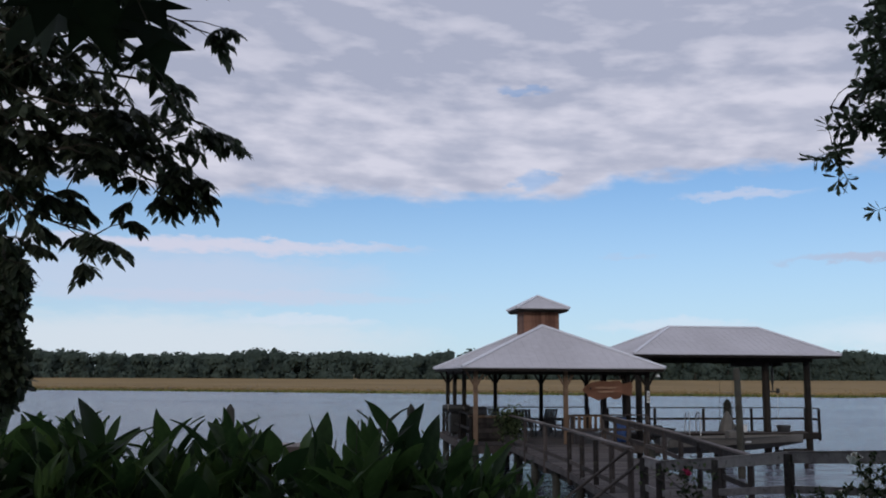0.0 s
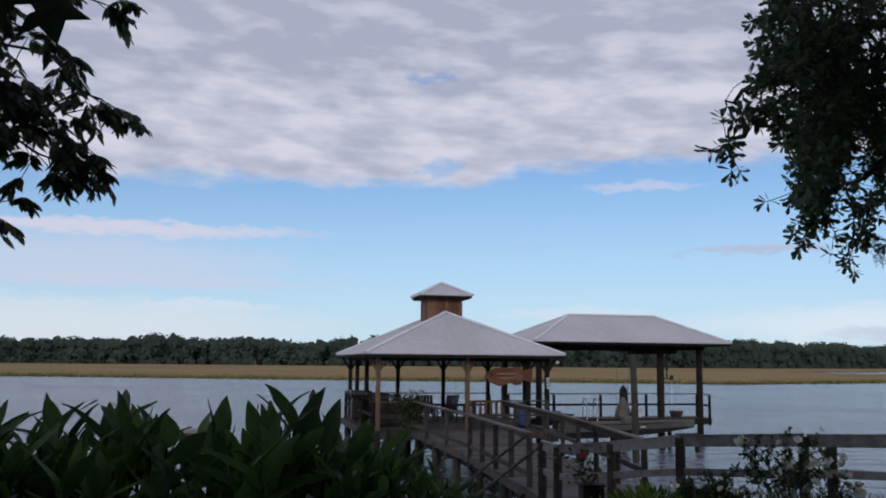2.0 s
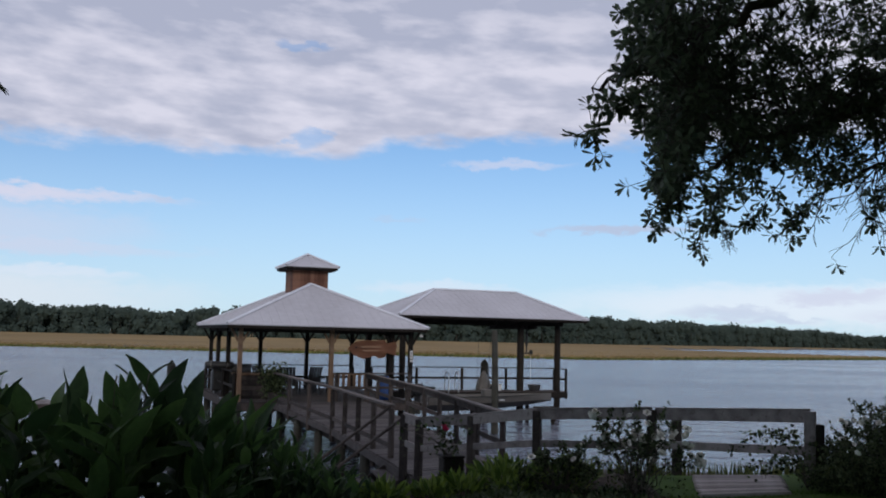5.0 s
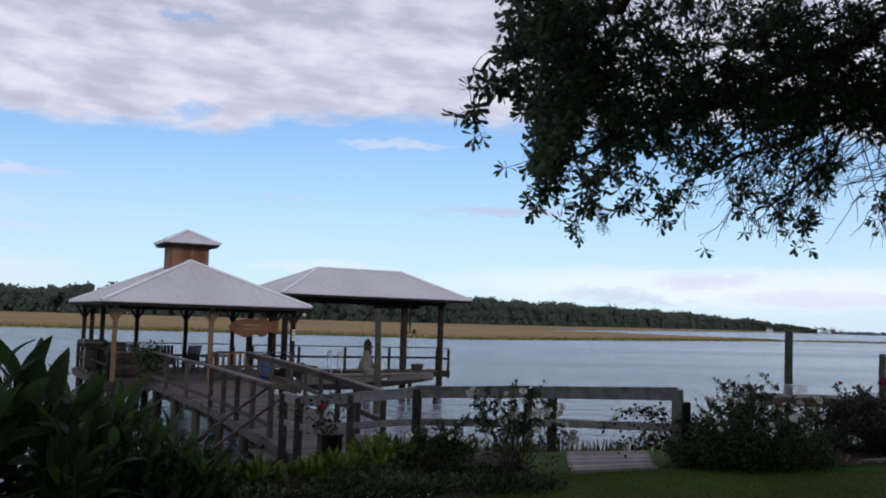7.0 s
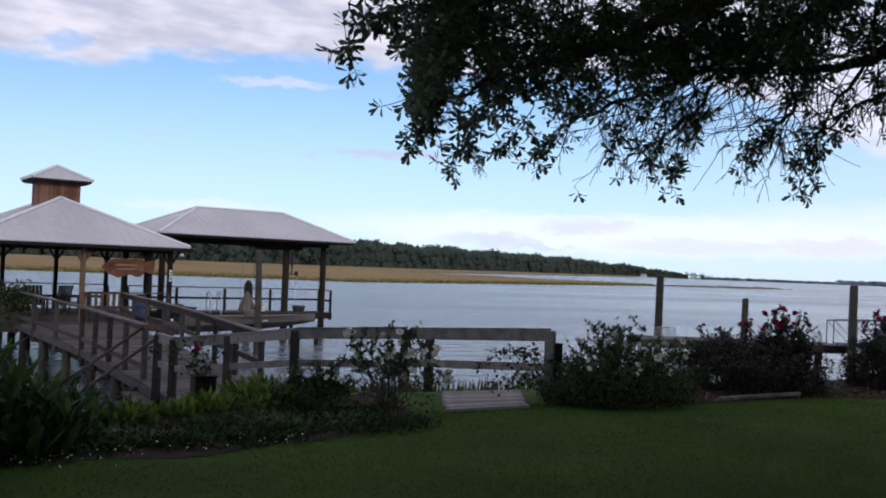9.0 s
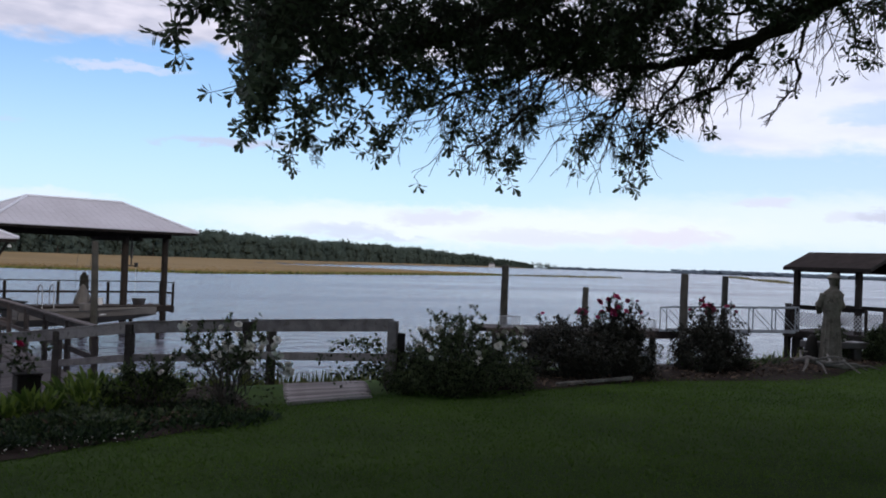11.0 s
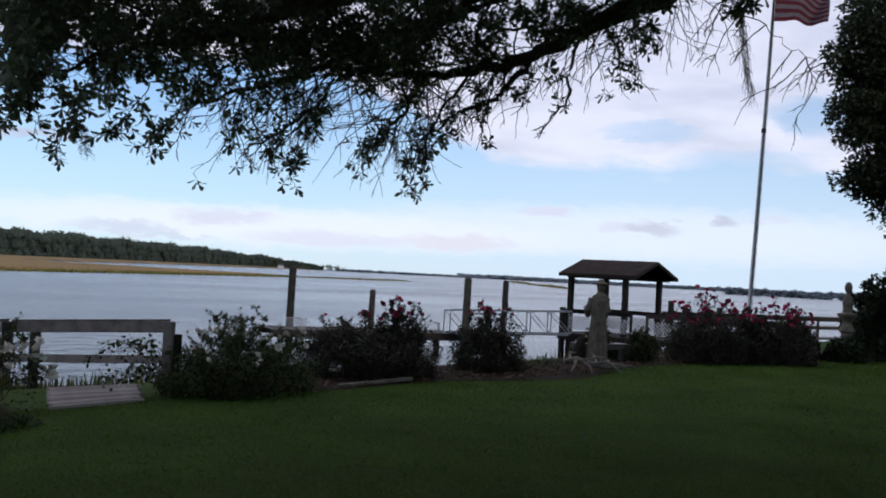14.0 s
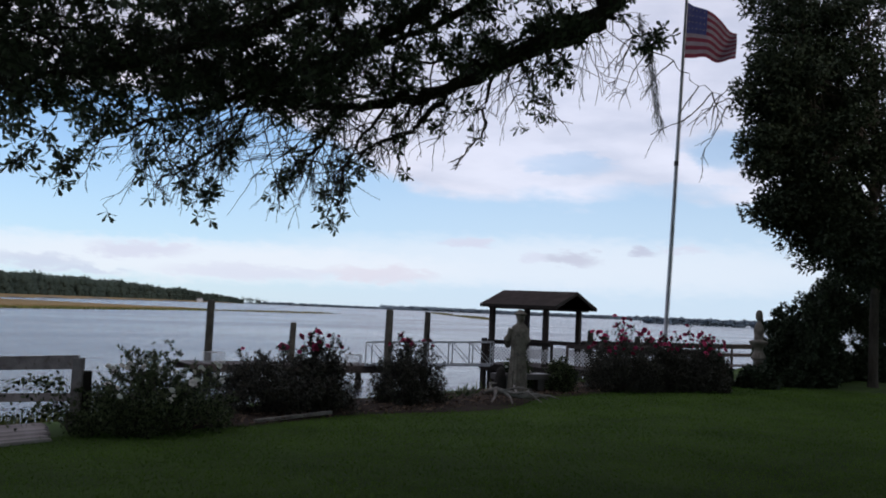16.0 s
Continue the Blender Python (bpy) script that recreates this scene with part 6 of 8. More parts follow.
def canna_leaf_mesh(length, width, curl, seed):
    """A broad pointed leaf with a midrib fold and a slightly wavy rim, on its own stalk end."""
    r = np.random.default_rng(seed)
    b = bmesh.new()
    rows = []
    for k in range(9):
        t = k / 8
        w = width * 0.5 * (math.sin(math.pi * min(t ** 0.75, 1.0)) ** 0.85) + 0.004
        y = length * t
        z = -curl * t * t
        e = 0.10 * w + 0.008 * math.sin(9 * t + seed)
        rows.append([b.verts.new((-w, y, z + e)), b.verts.new((-w * 0.5, y, z + e * 0.25)), b.verts.new((0, y, z - 0.006)), b.verts.new((w * 0.5, y, z + e * 0.25)), b.verts.new((w, y, z + e + 0.006 * math.sin(7 * t)))])
    for p, q in zip(rows, rows[1:]):
        for i in range(4):
            b.faces.new((p[i], p[i + 1], q[i + 1], q[i]))
    return mesh_of(b, "canna", "leaf", True)


canna_leaves = [canna_leaf_mesh(l, w, c, s) for l, w, c, s in ((0.40, 0.135, 0.10, 1), (0.34, 0.14, 0.17, 2), (0.44, 0.115, 0.04, 3), (0.30, 0.12, 0.2, 4), (0.38, 0.15, 0.07, 5), (0.36, 0.10, 0.22, 6))]
CANNA_HEIGHTS = (1.30, 1.22, 1.36, 1.14, 1.26, 1.40, 1.18, 1.33)


def canna(h, seed):
    r = random.Random(seed)
    ob = thing("canna_plant", Matrix(), "tall green canna plant with broad pointed leaves", "plant", "canna bed")
    top = h * 0.72
    lean = Vector((r.uniform(-0.06, 0.06), r.uniform(-0.06, 0.06), 0))
    part("stalk", tube([(0, 0, -0.1), lean * 0.3 + Vector((0, 0, top * 0.5)), lean + Vector((0, 0, top))], [0.014, 0.012, 0.009], 6), "canna", ob, smooth=True)
    n = r.randint(8, 11)
    for k in range(n):
        f = k / (n - 1)
        z = top * (0.12 + 0.88 * f)
        tilt = 40 + 44 * f + r.uniform(-20, 10)
        leaf_ = part("leaf", r.choice(canna_leaves), "canna", ob)
        s = r.uniform(0.85, 1.2) * (1.0 - 0.08 * f)
        leaf_.matrix_local = pose(lean.x * f, lean.y * f, z, 0, 0, k * 137 + r.uniform(-40, 40)) @ pose(0, 0.012, 0, tilt, r.uniform(-35, 35), 0) @ Matrix.Diagonal((s * 0.86, s * h / 1.3, s, 1))
    if seed == 107:
        part("seed_stem", tube([(0, 0, top), (0.02, 0.01, h + 0.02), (0.03, 0.02, h + 0.1)], [0.005, 0.004, 0.007], 5), "twig", ob)
    return ob


kinds = [canna(h, 100 + i) for i, h in enumerate(CANNA_HEIGHTS)]
rc = random.Random(5)
# tall clumps at chosen spots, then the bed filled in
spots = [(-2.75, 6.75, 1.46), (-0.33, 7.1, 1.50), (-0.62, 7.2, 1.44), (-0.9, 7.0, 1.36), (-2.35, 6.9, 1.40), (-1.45, 6.9, 1.36), (-1.3, 7.2, 1.3), (0.02, 6.9, 1.32), (0.2, 7.3, 1.2), (-3.05, 6.6, 1.42)]
while len(spots) < 200:
    x, y = rc.uniform(-4.4, 0.22), rc.uniform(6.2, 8.2)
    dip = 0.22 * math.exp(-((x + 1.05 * y / 7) / 0.16) ** 2)
    top_ = (1.26 if x < -0.1 else 1.12 - 0.4 * (x + 0.1)) - dip - 0.05 * (7 - y) + rc.uniform(-0.26, 0.06)
    spots.append((x, y, top_))
for _ in range(64):
    x, y = rc.uniform(0.15, 1.45), rc.uniform(8.0, 9.3)
    spots.append((x * y / 8.3, y, max(0.28, 1.06 - 0.62 * (x - 0.2)) + rc.uniform(-0.16, 0.05)))
for i, (x, y, h) in enumerate(spots):
    j = 7 if i % 38 == 12 else i % 7
    c = copy_thing(kinds[j], pose(x, y, ground_at(x, y) - 0.02, rc.uniform(-6, 6), rc.uniform(-6, 6), rc.uniform(0, 360)))
    s = h / (CANNA_HEIGHTS[j] * 0.95)
    c.scale = (1, 1, 1)
    c.matrix_basis = c.matrix_basis @ Matrix.Diagonal((s, s, s, 1))
for k in kinds:
    for o in (*k.children_recursive, k):
        bpy.data.objects.remove(o)


def rose_flower(seed, size):
    """A loose rose: three whorls of cupped petals."""
    r = np.random.default_rng(seed)
    b = bmesh.new()
    for ring, (count, tilt, s) in enumerate(((6, 25, 1.0), (5, 50, 0.8), (3, 75, 0.55))):
        for k in range(count):
            m = pose(0, 0, 0.1 * size * ring, 0, 0, 360 * k / count + 25 * ring) @ pose(0, 0, 0, tilt, 0, 0)
            L = size * 0.6 * s
            q = [(-0.25 * L, 0, 0), (-0.5 * L, 0.6 * L, 0.1 * L), (0, L, 0.02 * L), (0.5 * L, 0.6 * L, 0.1 * L), (0.25 * L, 0, 0)]
            b.faces.new([b.verts.new(m @ Vector(p)) for p in q])
    return b


red_flowers = [mesh_of(rose_flower(i, 0.095 + 0.025 * i), "rose_red", "flower") for i in range(2)]
big_white = [mesh_of(rose_flower(i, 0.10 + 0.012 * i), "rose_white", "flower") for i in range(2)]
white_flowers = [mesh_of(rose_flower(i, 0.075 + 0.012 * i), "rose_white", "flower") for i in range(2)]


def rose_bush(x, y, w, h, flowers, count, label, seed, leaf=0.034, mat="shrub", leaves=3200, depth=None, lobes=None, core=0.64, shoots_=70):
    """Arching canes from the ground, leaves along their upper parts, blooms at cane ends."""
    r = np.random.default_rng(seed)
    z = ground_at(x, y)
    ob = thing("rose_bush", pose(x, y, z), label, "shrub", "rose bed")
    depth = depth or w * 0.7
    canes, shoots, tops = [], [], []

    def roof(ex, f):
        return h * (1 - 0.5 * f ** 2.2) * (np.interp(ex / w, *lobes) if lobes else 1.0)

    for k in range(shoots_):
        a = r.uniform(0, 2 * np.pi)
        f = np.sqrt(r.uniform(0, 1))
        ex, ey = 0.5 * w * f * np.cos(a), 0.5 * depth * f * np.sin(a)
        ez = roof(ex, f) * r.uniform(0.6, 1.08)
        p = sway(curve([(ex * 0.15, ey * 0.15, 0), (ex * 0.5, ey * 0.5, ez * 0.65), (ex, ey, ez)], 11), 0.018, r)
        canes.append((p, np.linspace(0.009, 0.002, 11)))
        for q in range(6, 11):
            for _ in range(2 + (q > 8)):
                shoots.append(p[q] + r.normal(0, 0.018, 3))
            if r.uniform() < 0.5:
                tw = p[q] + unit(r.normal(0, 1, 3) + np.array([0, 0, 0.6])) * r.uniform(0.05, 0.16)
                canes.append((np.stack([p[q], (p[q] + tw) / 2, tw]), [0.003, 0.0025, 0.002]))
                shoots += [tw, (p[q] + tw) / 2]
        tops.append(p[-1])
    shoots = np.array(shoots)
    # leaflets in fives along the shoots
    spray = np.repeat(shoots, 5, 0)
    m = len(spray)
    lots = [scatter(LEAF_SIMPLE, spray, r.normal(0, 1, (m, 3)) + np.array([0, 0, 0.2]), r.normal(0, 0.6, (m, 3)) + np.array([0, 0, 1.0]), leaf * r.uniform(0.8, 1.5, m), leaf * 0.7)]
    # the dense core, in clumps with hollows between them
    n = int(leaves * 3.4)
    heads = max(40, int(60 * w * depth))
    a, f = r.uniform(0, 2 * np.pi, heads), np.sqrt(r.uniform(0, 1, heads))
    hx, hy = 0.46 * w * f * np.cos(a), 0.46 * depth * f * np.sin(a)
    head = np.stack([hx, hy, roof(hx, f) * r.uniform(0.05, core, heads)], -1)
    at = head[r.integers(0, heads, n)] + unit(r.normal(0, 1, (n, 3))) * 0.13 * r.uniform(0.3, 1, (n, 1)) ** 0.5
    at[:, 2] = np.maximum(at[:, 2], 0.03)
    ln = leaf * r.uniform(0.7, 1.5, n)
    lots.append(scatter(LEAF_SIMPLE, at, r.normal(0, 1, (n, 3)), r.normal(0, 0.6, (n, 3)) + np.array([0, 0, 1.0]), ln, ln * 0.6))
    v = join(lots)
    tagged(part("foliage", quick_mesh("foliage", *v, mat), "", ob), kind="stuff")
    tagged(part("cane_growth", quick_mesh("cane_growth", *tubes_np(canes, 4), "twig"), "", ob), kind="stuff")
    tops = np.array(tops)
    if flowers is not red_flowers:
        tops = tops[tops[:, 2] < 0.8 * tops[:, 2].max()]
    order = np.argsort(-tops[:, 2] - r.uniform(0, (0.24 if flowers is red_flowers else 0.7) * h, len(tops)))[:max(8, int(len(tops) * 0.5))]
    for k in range(count):
        p = tops[order[k % len(order)]] + r.normal(0, 0.05, 3) * (1 + 0.8 * (k >= len(order)))
        fl = part("flower", flowers[k % 2], "", ob)
        s = r.uniform(0.75, 1.25)
        fl.matrix_local = pose(*p, r.uniform(-60, 60), r.uniform(-60, 60), r.uniform(0, 360)) @ Matrix.Diagonal((s, s, s, 1))
    return ob


WHITE, RED = "rose bush with cream-white blooms beside the lawn", "dark rose bush covered in crimson blooms"
rose_bush(4.3, 9.0, 1.35, 0.92, big_white, 40, "open leggy rose bush with cream-white blooms by the ramp", 81, leaves=120, core=0.35, shoots_=32)
rose_bush(3.6, 9.4, 0.9, 0.55, white_flowers, 6, "low rose bush with a few white blooms by the ramp", 82, leaves=140, core=0.4, shoots_=28)
rose_bush(7.5, 9.25, 2.35, 1.02, white_flowers, 42, WHITE, 83, leaves=5200, lobes=([-0.5, -0.3, 0, 0.2, 0.5], [0.7, 0.85, 1.0, 0.95, 0.72]))
rose_bush(10.45, 10.0, 2.7, 0.98, red_flowers, 5, RED, 84, mat="red_shrub", leaves=9000, core=0.8)
rose_bush(10.95, 9.75, 1.0, 1.2, red_flowers, 15, "upright rose bush crowded with crimson blooms", 85, mat="red_shrub", leaves=1500)
rose_bush(13.1, 9.75, 1.55, 1.16, red_flowers, 12, "dark red-tinged rose bush beside the stone statue", 86, mat="red_shrub", leaves=4200)
rose_bush(19.3, 8.7, 2.3, 1.45, red_flowers, 54, RED, 87, mat="red_shrub", leaves=7000)
rose_bush(21.45, 7.95, 2.3, 1.34, red_flowers, 54, RED, 88, mat="red_shrub", leaves=7500)
rose_bush(20.35, 8.3, 1.6, 1.28, red_flowers, 16, RED, 97, mat="red_shrub", leaves=4500)
rose_bush(16.9, 9.9, 0.9, 0.72, white_flowers, 8, "small rose bush with pale blooms at the bank", 89, leaves=1400)
rose_bush(17.6, 9.3, 0.9, 0.66, white_flowers, 3, "small leafy shrub at the bank", 90, leaves=1400)
# arching sprigs beside the landing
r = np.random.default_rng(94)
spg = thing("rose_sprig", pose(6.45, 9.25, ground_at(6.45, 9.25)), "thin rose sprig arching over the landing", "shrub", "rose bed")
canes, at = [], []
for end, top in (((-0.85, 0.15, 0.42), 0.62), ((-0.55, 0.05, 0.50), 0.6), ((-0.35, -0.1, 0.55), 0.62), ((-0.55, 0.0, 0.18), 0.32), ((-0.35, -0.05, 0.33), 0.36), ((-0.7, 0.1, 0.24), 0.3)):
    e_ = np.array(end)
    c = sway(curve([(0, 0, 0), (e_[0] * 0.3, e_[1] * 0.3, top * 0.8), (e_[0] * 0.7, e_[1] * 0.7, top), end], 14), 0.012, r)
    canes.append((c, np.linspace(0.006, 0.002, 14)))
    for q in c[4:]:
        at += [q + r.normal(0, 0.035, 3) for _ in range(7)]
at = np.array(at)
v = scatter(LEAF_OVAL, at, r.normal(0, 1, at.shape) + np.array([0, 0, -0.3]), r.normal(0, 0.6, at.shape) + np.array([0, 0, 1.0]), r.uniform(0.035, 0.065, len(at)), 0.032)
tagged(part("foliage", quick_mesh("foliage", *v, "shrub"), "", spg), kind="stuff")
tagged(part("cane_growth", quick_mesh("cane_growth", *tubes_np(canes, 4), "twig"), "", spg), kind="stuff")
# dense shrubs below the shade tree
for x, y, w, h, s in ((26.3, 6.5, 1.4, 2.4, 91), (27.2, 7.6, 2.4, 2.1, 92), (29.3, 7.2, 2.4, 1.5, 93), (24.0, 8.6, 1.6, 0.8, 95), (31.6, 6.3, 2.4, 1.3, 96), (24.55, 7.5, 1.3, 0.5, 98), (26.1, 6.9, 1.2, 0.55, 99)):
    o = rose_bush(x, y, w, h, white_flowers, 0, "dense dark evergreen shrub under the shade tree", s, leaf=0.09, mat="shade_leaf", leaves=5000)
    o.name = "evergreen_shrub"
    tagged(o, group="shrubs under the tree")


def herb_clump(x, y, w, h, n, leaf, mat, name, label, seed, up_=1.0, width=0.35):
    r = np.random.default_rng(seed)
    z = ground_at(x, y)
    rad = w * 0.5 * np.sqrt(r.uniform(0, 1, n))
    a = r.uniform(0, 2 * np.pi, n)
    base = np.stack([rad * np.cos(a) * 0.8, rad * np.sin(a) * 0.8, r.uniform(0.0, 0.7, n) * h * (1 - (rad / w) ** 2)], -1)
    way = np.stack([np.cos(a) * rad / w * 1.8, np.sin(a) * rad / w * 1.8, np.full(n, up_)], -1) + r.normal(0, 0.35, (n, 3))
    v = scatter(LEAF_OVAL, base, way, r.normal(0, 0.5, (n, 3)) + np.array([0, 0, 1.0]), leaf * r.uniform(0.6, 1.3, n), leaf * width)
    ob = new(name, quick_mesh(name, *v, mat))
    ob.location = (x, y, z)
    tagged(ob, label, "plant", "low garden plants", "stuff")


rc = random.Random(9)
for k, (x, y, w, h) in enumerate(((3.15, 9.7, 0.9, 0.34), (2.6, 9.6, 0.6, 0.22), (3.75, 9.8, 0.7, 0.36), (1.7, 9.2, 0.6, 0.2), (3.3, 10.2, 0.6, 0.34), (2.25, 9.35, 0.45, 0.16), (4.0, 10.1, 0.6, 0.34))):
    herb_clump(x, y, w, h, 150, 0.15, "fern", "fern_clump", "bright yellow-green fern clump in the border", 200 + k, 0.9, 0.28)
for k in range(26):
    x = rc.uniform(0.6, 4.6)
    y = 8.6 + 0.1 * x + rc.uniform(-0.5, 0.9) - 0.05 * (4 - x)
    herb_clump(x, y, rc.uniform(0.5, 0.9), rc.uniform(0.06, 0.15), 200, 0.06, "herb", "border_herb", "low dark green border herb beside the lawn", 230 + k, 0.6, 0.45)
for k in range(20):
    x, y = rc.uniform(0.2, 0.95), rc.uniform(7.9, 9.4)
    herb_clump(x, y, 0.7, 0.22, 60, 0.26, "dark_herb", "ginger_clump", "dark leafy clump beside the boardwalk", 260 + k, 1.2, 0.34)
for k in range(46):
    x = rc.uniform(0.4, 4.4)
    herb_clump(x, 7.62 + 0.14 * x + rc.uniform(0, 0.95), rc.uniform(0.5, 0.9), rc.uniform(0.05, 0.12), 170, 0.055, "dark_herb", "ground_cover", "dark low ground cover along the lawn's edge", 320 + k, 0.7, 0.4)
for k in range(18):
    x, y = rc.uniform(11, 25), rc.uniform(9.6, 10.8)
    herb_clump(x, y, 0.6, 0.2, 70, 0.13, "herb", "border_herb", "low dark green border herb at the bank", 290 + k, 0.8, 0.25)
# reeds along the bank
r = np.random.default_rng(97)
n = 5200
x = np.concatenate([r.uniform(4.5, 9.5, n // 2), r.uniform(-6, 34, n // 2)])
y = np.where(np.arange(n) < n // 2, r.uniform(11.4, 13.6, n), r.uniform(11.8, 15.5, n))
z = shore_z(x, y)
top = np.clip(r.uniform(0.35, 0.9, n), 0, np.maximum(0.35, (EYE - 0.155 * np.hypot(x, y)) - z))
v = tufts(n, x, y, z - 0.03, top, 0.028, 0.14, 98)
tagged(new("reeds", quick_mesh("reeds", *v, "reed")), "green and tan marsh reeds along the near bank", "reeds", kind="stuff")

# lawn grass
def bed_edge(x):
    return 7.45 + 0.14 * x + 0.10 * np.sin(2.3 * x) + 0.05 * np.sin(5.1 * x + 1) + 2.0 * np.clip((x - 3.7) / 1.2, 0, 1) ** 2


r = np.random.default_rng(99)
n = 640000
ang = np.radians(r.uniform(-25, 84, n))
rad = 5.4 + 21 * r.uniform(0, 1, n) ** 0.9
x, y = rad * np.sin(ang), rad * np.cos(ang)
ok = (y < 9.1 + 0.15 * np.sin(x * 1.3)) & ((x > 4.9) | (y < bed_edge(x) + r.normal(0.03, 0.07, n))) & ((x > 0.4) | (y < 5.8)) & (y > 0.5)
x, y, rad = x[ok], y[ok], rad[ok]
n = len(x)
tuft = np.sin(x * 2.1 + 1.3 * np.sin(y * 1.7)) * np.sin(y * 2.6 + 1.1 * np.sin(x * 1.3)) + 0.6 * np.sin(x * 5.3 + y * 3.1) * np.sin(y * 6.1 - x * 2.2)
tall = (0.028 + 0.007 * tuft) * r.uniform(0.6, 1.35, n) + 0.006
v = scatter(LEAF_SIMPLE, np.stack([x, y, shore_z(x, y) - 0.003], -1), np.stack([r.normal(0, 1, n), r.normal(0, 1, n), r.uniform(0.2, 1.2, n)], -1), np.stack([r.normal(0, 0.4, n), r.normal(0, 0.4, n), np.ones(n)], -1), tall, 0.003 + 0.0005 * rad)
tagged(new("lawn_grass", quick_mesh("lawn_grass", *v, "blade")), "short dark green lawn grass blades", "grass", kind="stuff")
# mulch bed along the bank
bx = np.linspace(7.2, 24.5, 70)
inner = 9.05 + 0.15 * np.sin(bx * 1.3) - 0.45 * np.exp(-((bx - 14.2) / 1.6) ** 2) - 0.03 * (bx - 7)
outer = np.full(70, 10.7)
vs, fs = [], []
for k in range(70):
    for j in range(9):
        yy = inner[k] + (outer[k] - inner[k]) * j / 8
        vs.append((bx[k], yy, ground_at(bx[k], yy) + 0.006 + 0.03 * math.sin(math.pi * j / 8) + 0.01 * noise.noise(Vector((bx[k] * 3, yy * 3, 0)))))
for k in range(69):
    for j in range(8):
        fs.append((k * 9 + j, (k + 1) * 9 + j, (k + 1) * 9 + j + 1, k * 9 + j + 1))
tagged(new("mulch_bed", quick_mesh("mulch_bed", vs, fs, "mulch", True)), "brown leaf mulch bed between lawn and bank", "flower bed", kind="structure")
vs, fs = [], []
for k in range(50):
    xx = 0.3 + 4.6 * k / 49
    for j in range(9):
        yy = bed_edge(xx) + (10.35 + 0.12 * xx - bed_edge(xx)) * j / 8
        vs.append((xx, yy, ground_at(xx, yy) + 0.008 + 0.02 * math.sin(math.pi * j / 8)))
for k in range(49):
    for j in range(8):
        fs.append((k * 9 + j, (k + 1) * 9 + j, (k + 1) * 9 + j + 1, k * 9 + j + 1))
tagged(new("border_bed", quick_mesh("border_bed", vs, fs, "mulch", True)), "dark soil border below the boardwalk", "flower bed", kind="structure")
n = 5000
x = np.concatenate([r.uniform(7.3, 24, n), r.uniform(0.4, 4.5, n // 3)])
y = np.concatenate([r.uniform(8.7, 10.4, n), 8.0 + 0.12 * x[n:] + r.exponential(0.35, n // 3)])
ok = np.concatenate([y[:n] > np.interp(x[:n], bx, inner), np.ones(n // 3, bool)])
x, y = x[ok], y[ok]
v = scatter(LEAF_SIMPLE, np.stack([x, y, shore_z(x, y) + 0.045], -1), r.normal(0, 1, (len(x), 3)) * np.array([1, 1, 0.25]), r.normal(0, 0.3, (len(x), 3)) + np.array([0, 0, 1.0]), r.uniform(0.04, 0.10, len(x)), 0.035)
tagged(new("leaf_litter", quick_mesh("leaf_litter", *v, "chip")), "scattered dry brown leaves and bark on the beds", "leaf litter", kind="stuff")
n = 120
x = r.uniform(0.3, 3.0, n)
y = 7.55 + 0.14 * x + r.normal(0, 0.16, n)
v = scatter(LEAF_SIMPLE, np.stack([x, y, shore_z(x, y) + 0.06], -1), r.normal(0, 1, (n, 3)) * np.array([1, 1, 0.3]), r.normal(0, 0.4, (n, 3)) + np.array([0, 0, 1.0]), r.uniform(0.012, 0.03, n), 0.018)
tagged(new("fallen_petals", quick_mesh("fallen_petals", *v, "rose_white")), "pale fallen petals on the border's edge", "petals", kind="stuff")

# ---- garden ornaments ----


def ringed(sections, n=20):
    """A closed body of elliptical sections: (z, rx, ry, dx, dy)."""
    b = bmesh.new()
    rings = []
    for z, rx, ry, dx_, dy_ in sections:
        rings.append([b.verts.new((dx_ + rx * math.cos(2 * math.pi * k / n), dy_ + ry * math.sin(2 * math.pi * k / n), z)) for k in range(n)])
    for p, q in zip(rings, rings[1:]):
        for k in range(n):
            b.faces.new((p[k], p[(k + 1) % n], q[(k + 1) % n], q[k]))
    b.faces.new(rings[0][::-1])
    b.faces.new(rings[-1])
    return b


def add_body(bm, other):
    me = bpy.data.meshes.new("tmp")
    other.to_mesh(me)
    other.free()
    bm.from_mesh(me)
    bpy.data.meshes.remove(me)
    return bm


# a robed garden figure, plain and without features
fig = ringed([(0, 0.30, 0.26, 0, 0), (0.05, 0.30, 0.26, 0, 0), (0.06, 0.235, 0.20, 0, 0), (0.3, 0.205, 0.175, 0, 0), (0.7, 0.175, 0.15, 0, 0), (0.92, 0.165, 0.135, 0, 0), (0.97, 0.185, 0.15, 0.0, 0), (1.12, 0.215, 0.165, 0.0, 0), (1.28, 0.225, 0.155, 0.01, 0), (1.37, 0.185, 0.13, 0.015, 0), (1.42, 0.09, 0.085, 0.02, 0), (1.46, 0.07, 0.075, 0.025, 0), (1.52, 0.09, 0.1, 0.025, 0), (1.58, 0.092, 0.105, 0.02, 0), (1.6, 0.15, 0.15, 0.02, 0), (1.618, 0.148, 0.148, 0.02, 0), (1.65, 0.08, 0.085, 0.02, 0), (1.69, 0.055, 0.06, 0.02, 0), (1.70, 0.02, 0.02, 0.02, 0)])
for k in range(14):
    a = 2 * math.pi * k / 14
    add_body(fig, tube([(0.225 * math.cos(a), 0.19 * math.sin(a), 0.07), (0.19 * math.cos(a), 0.16 * math.sin(a), 0.55), (0.165 * math.cos(a), 0.138 * math.sin(a), 0.93)], [0.026, 0.02, 0.01], 5))
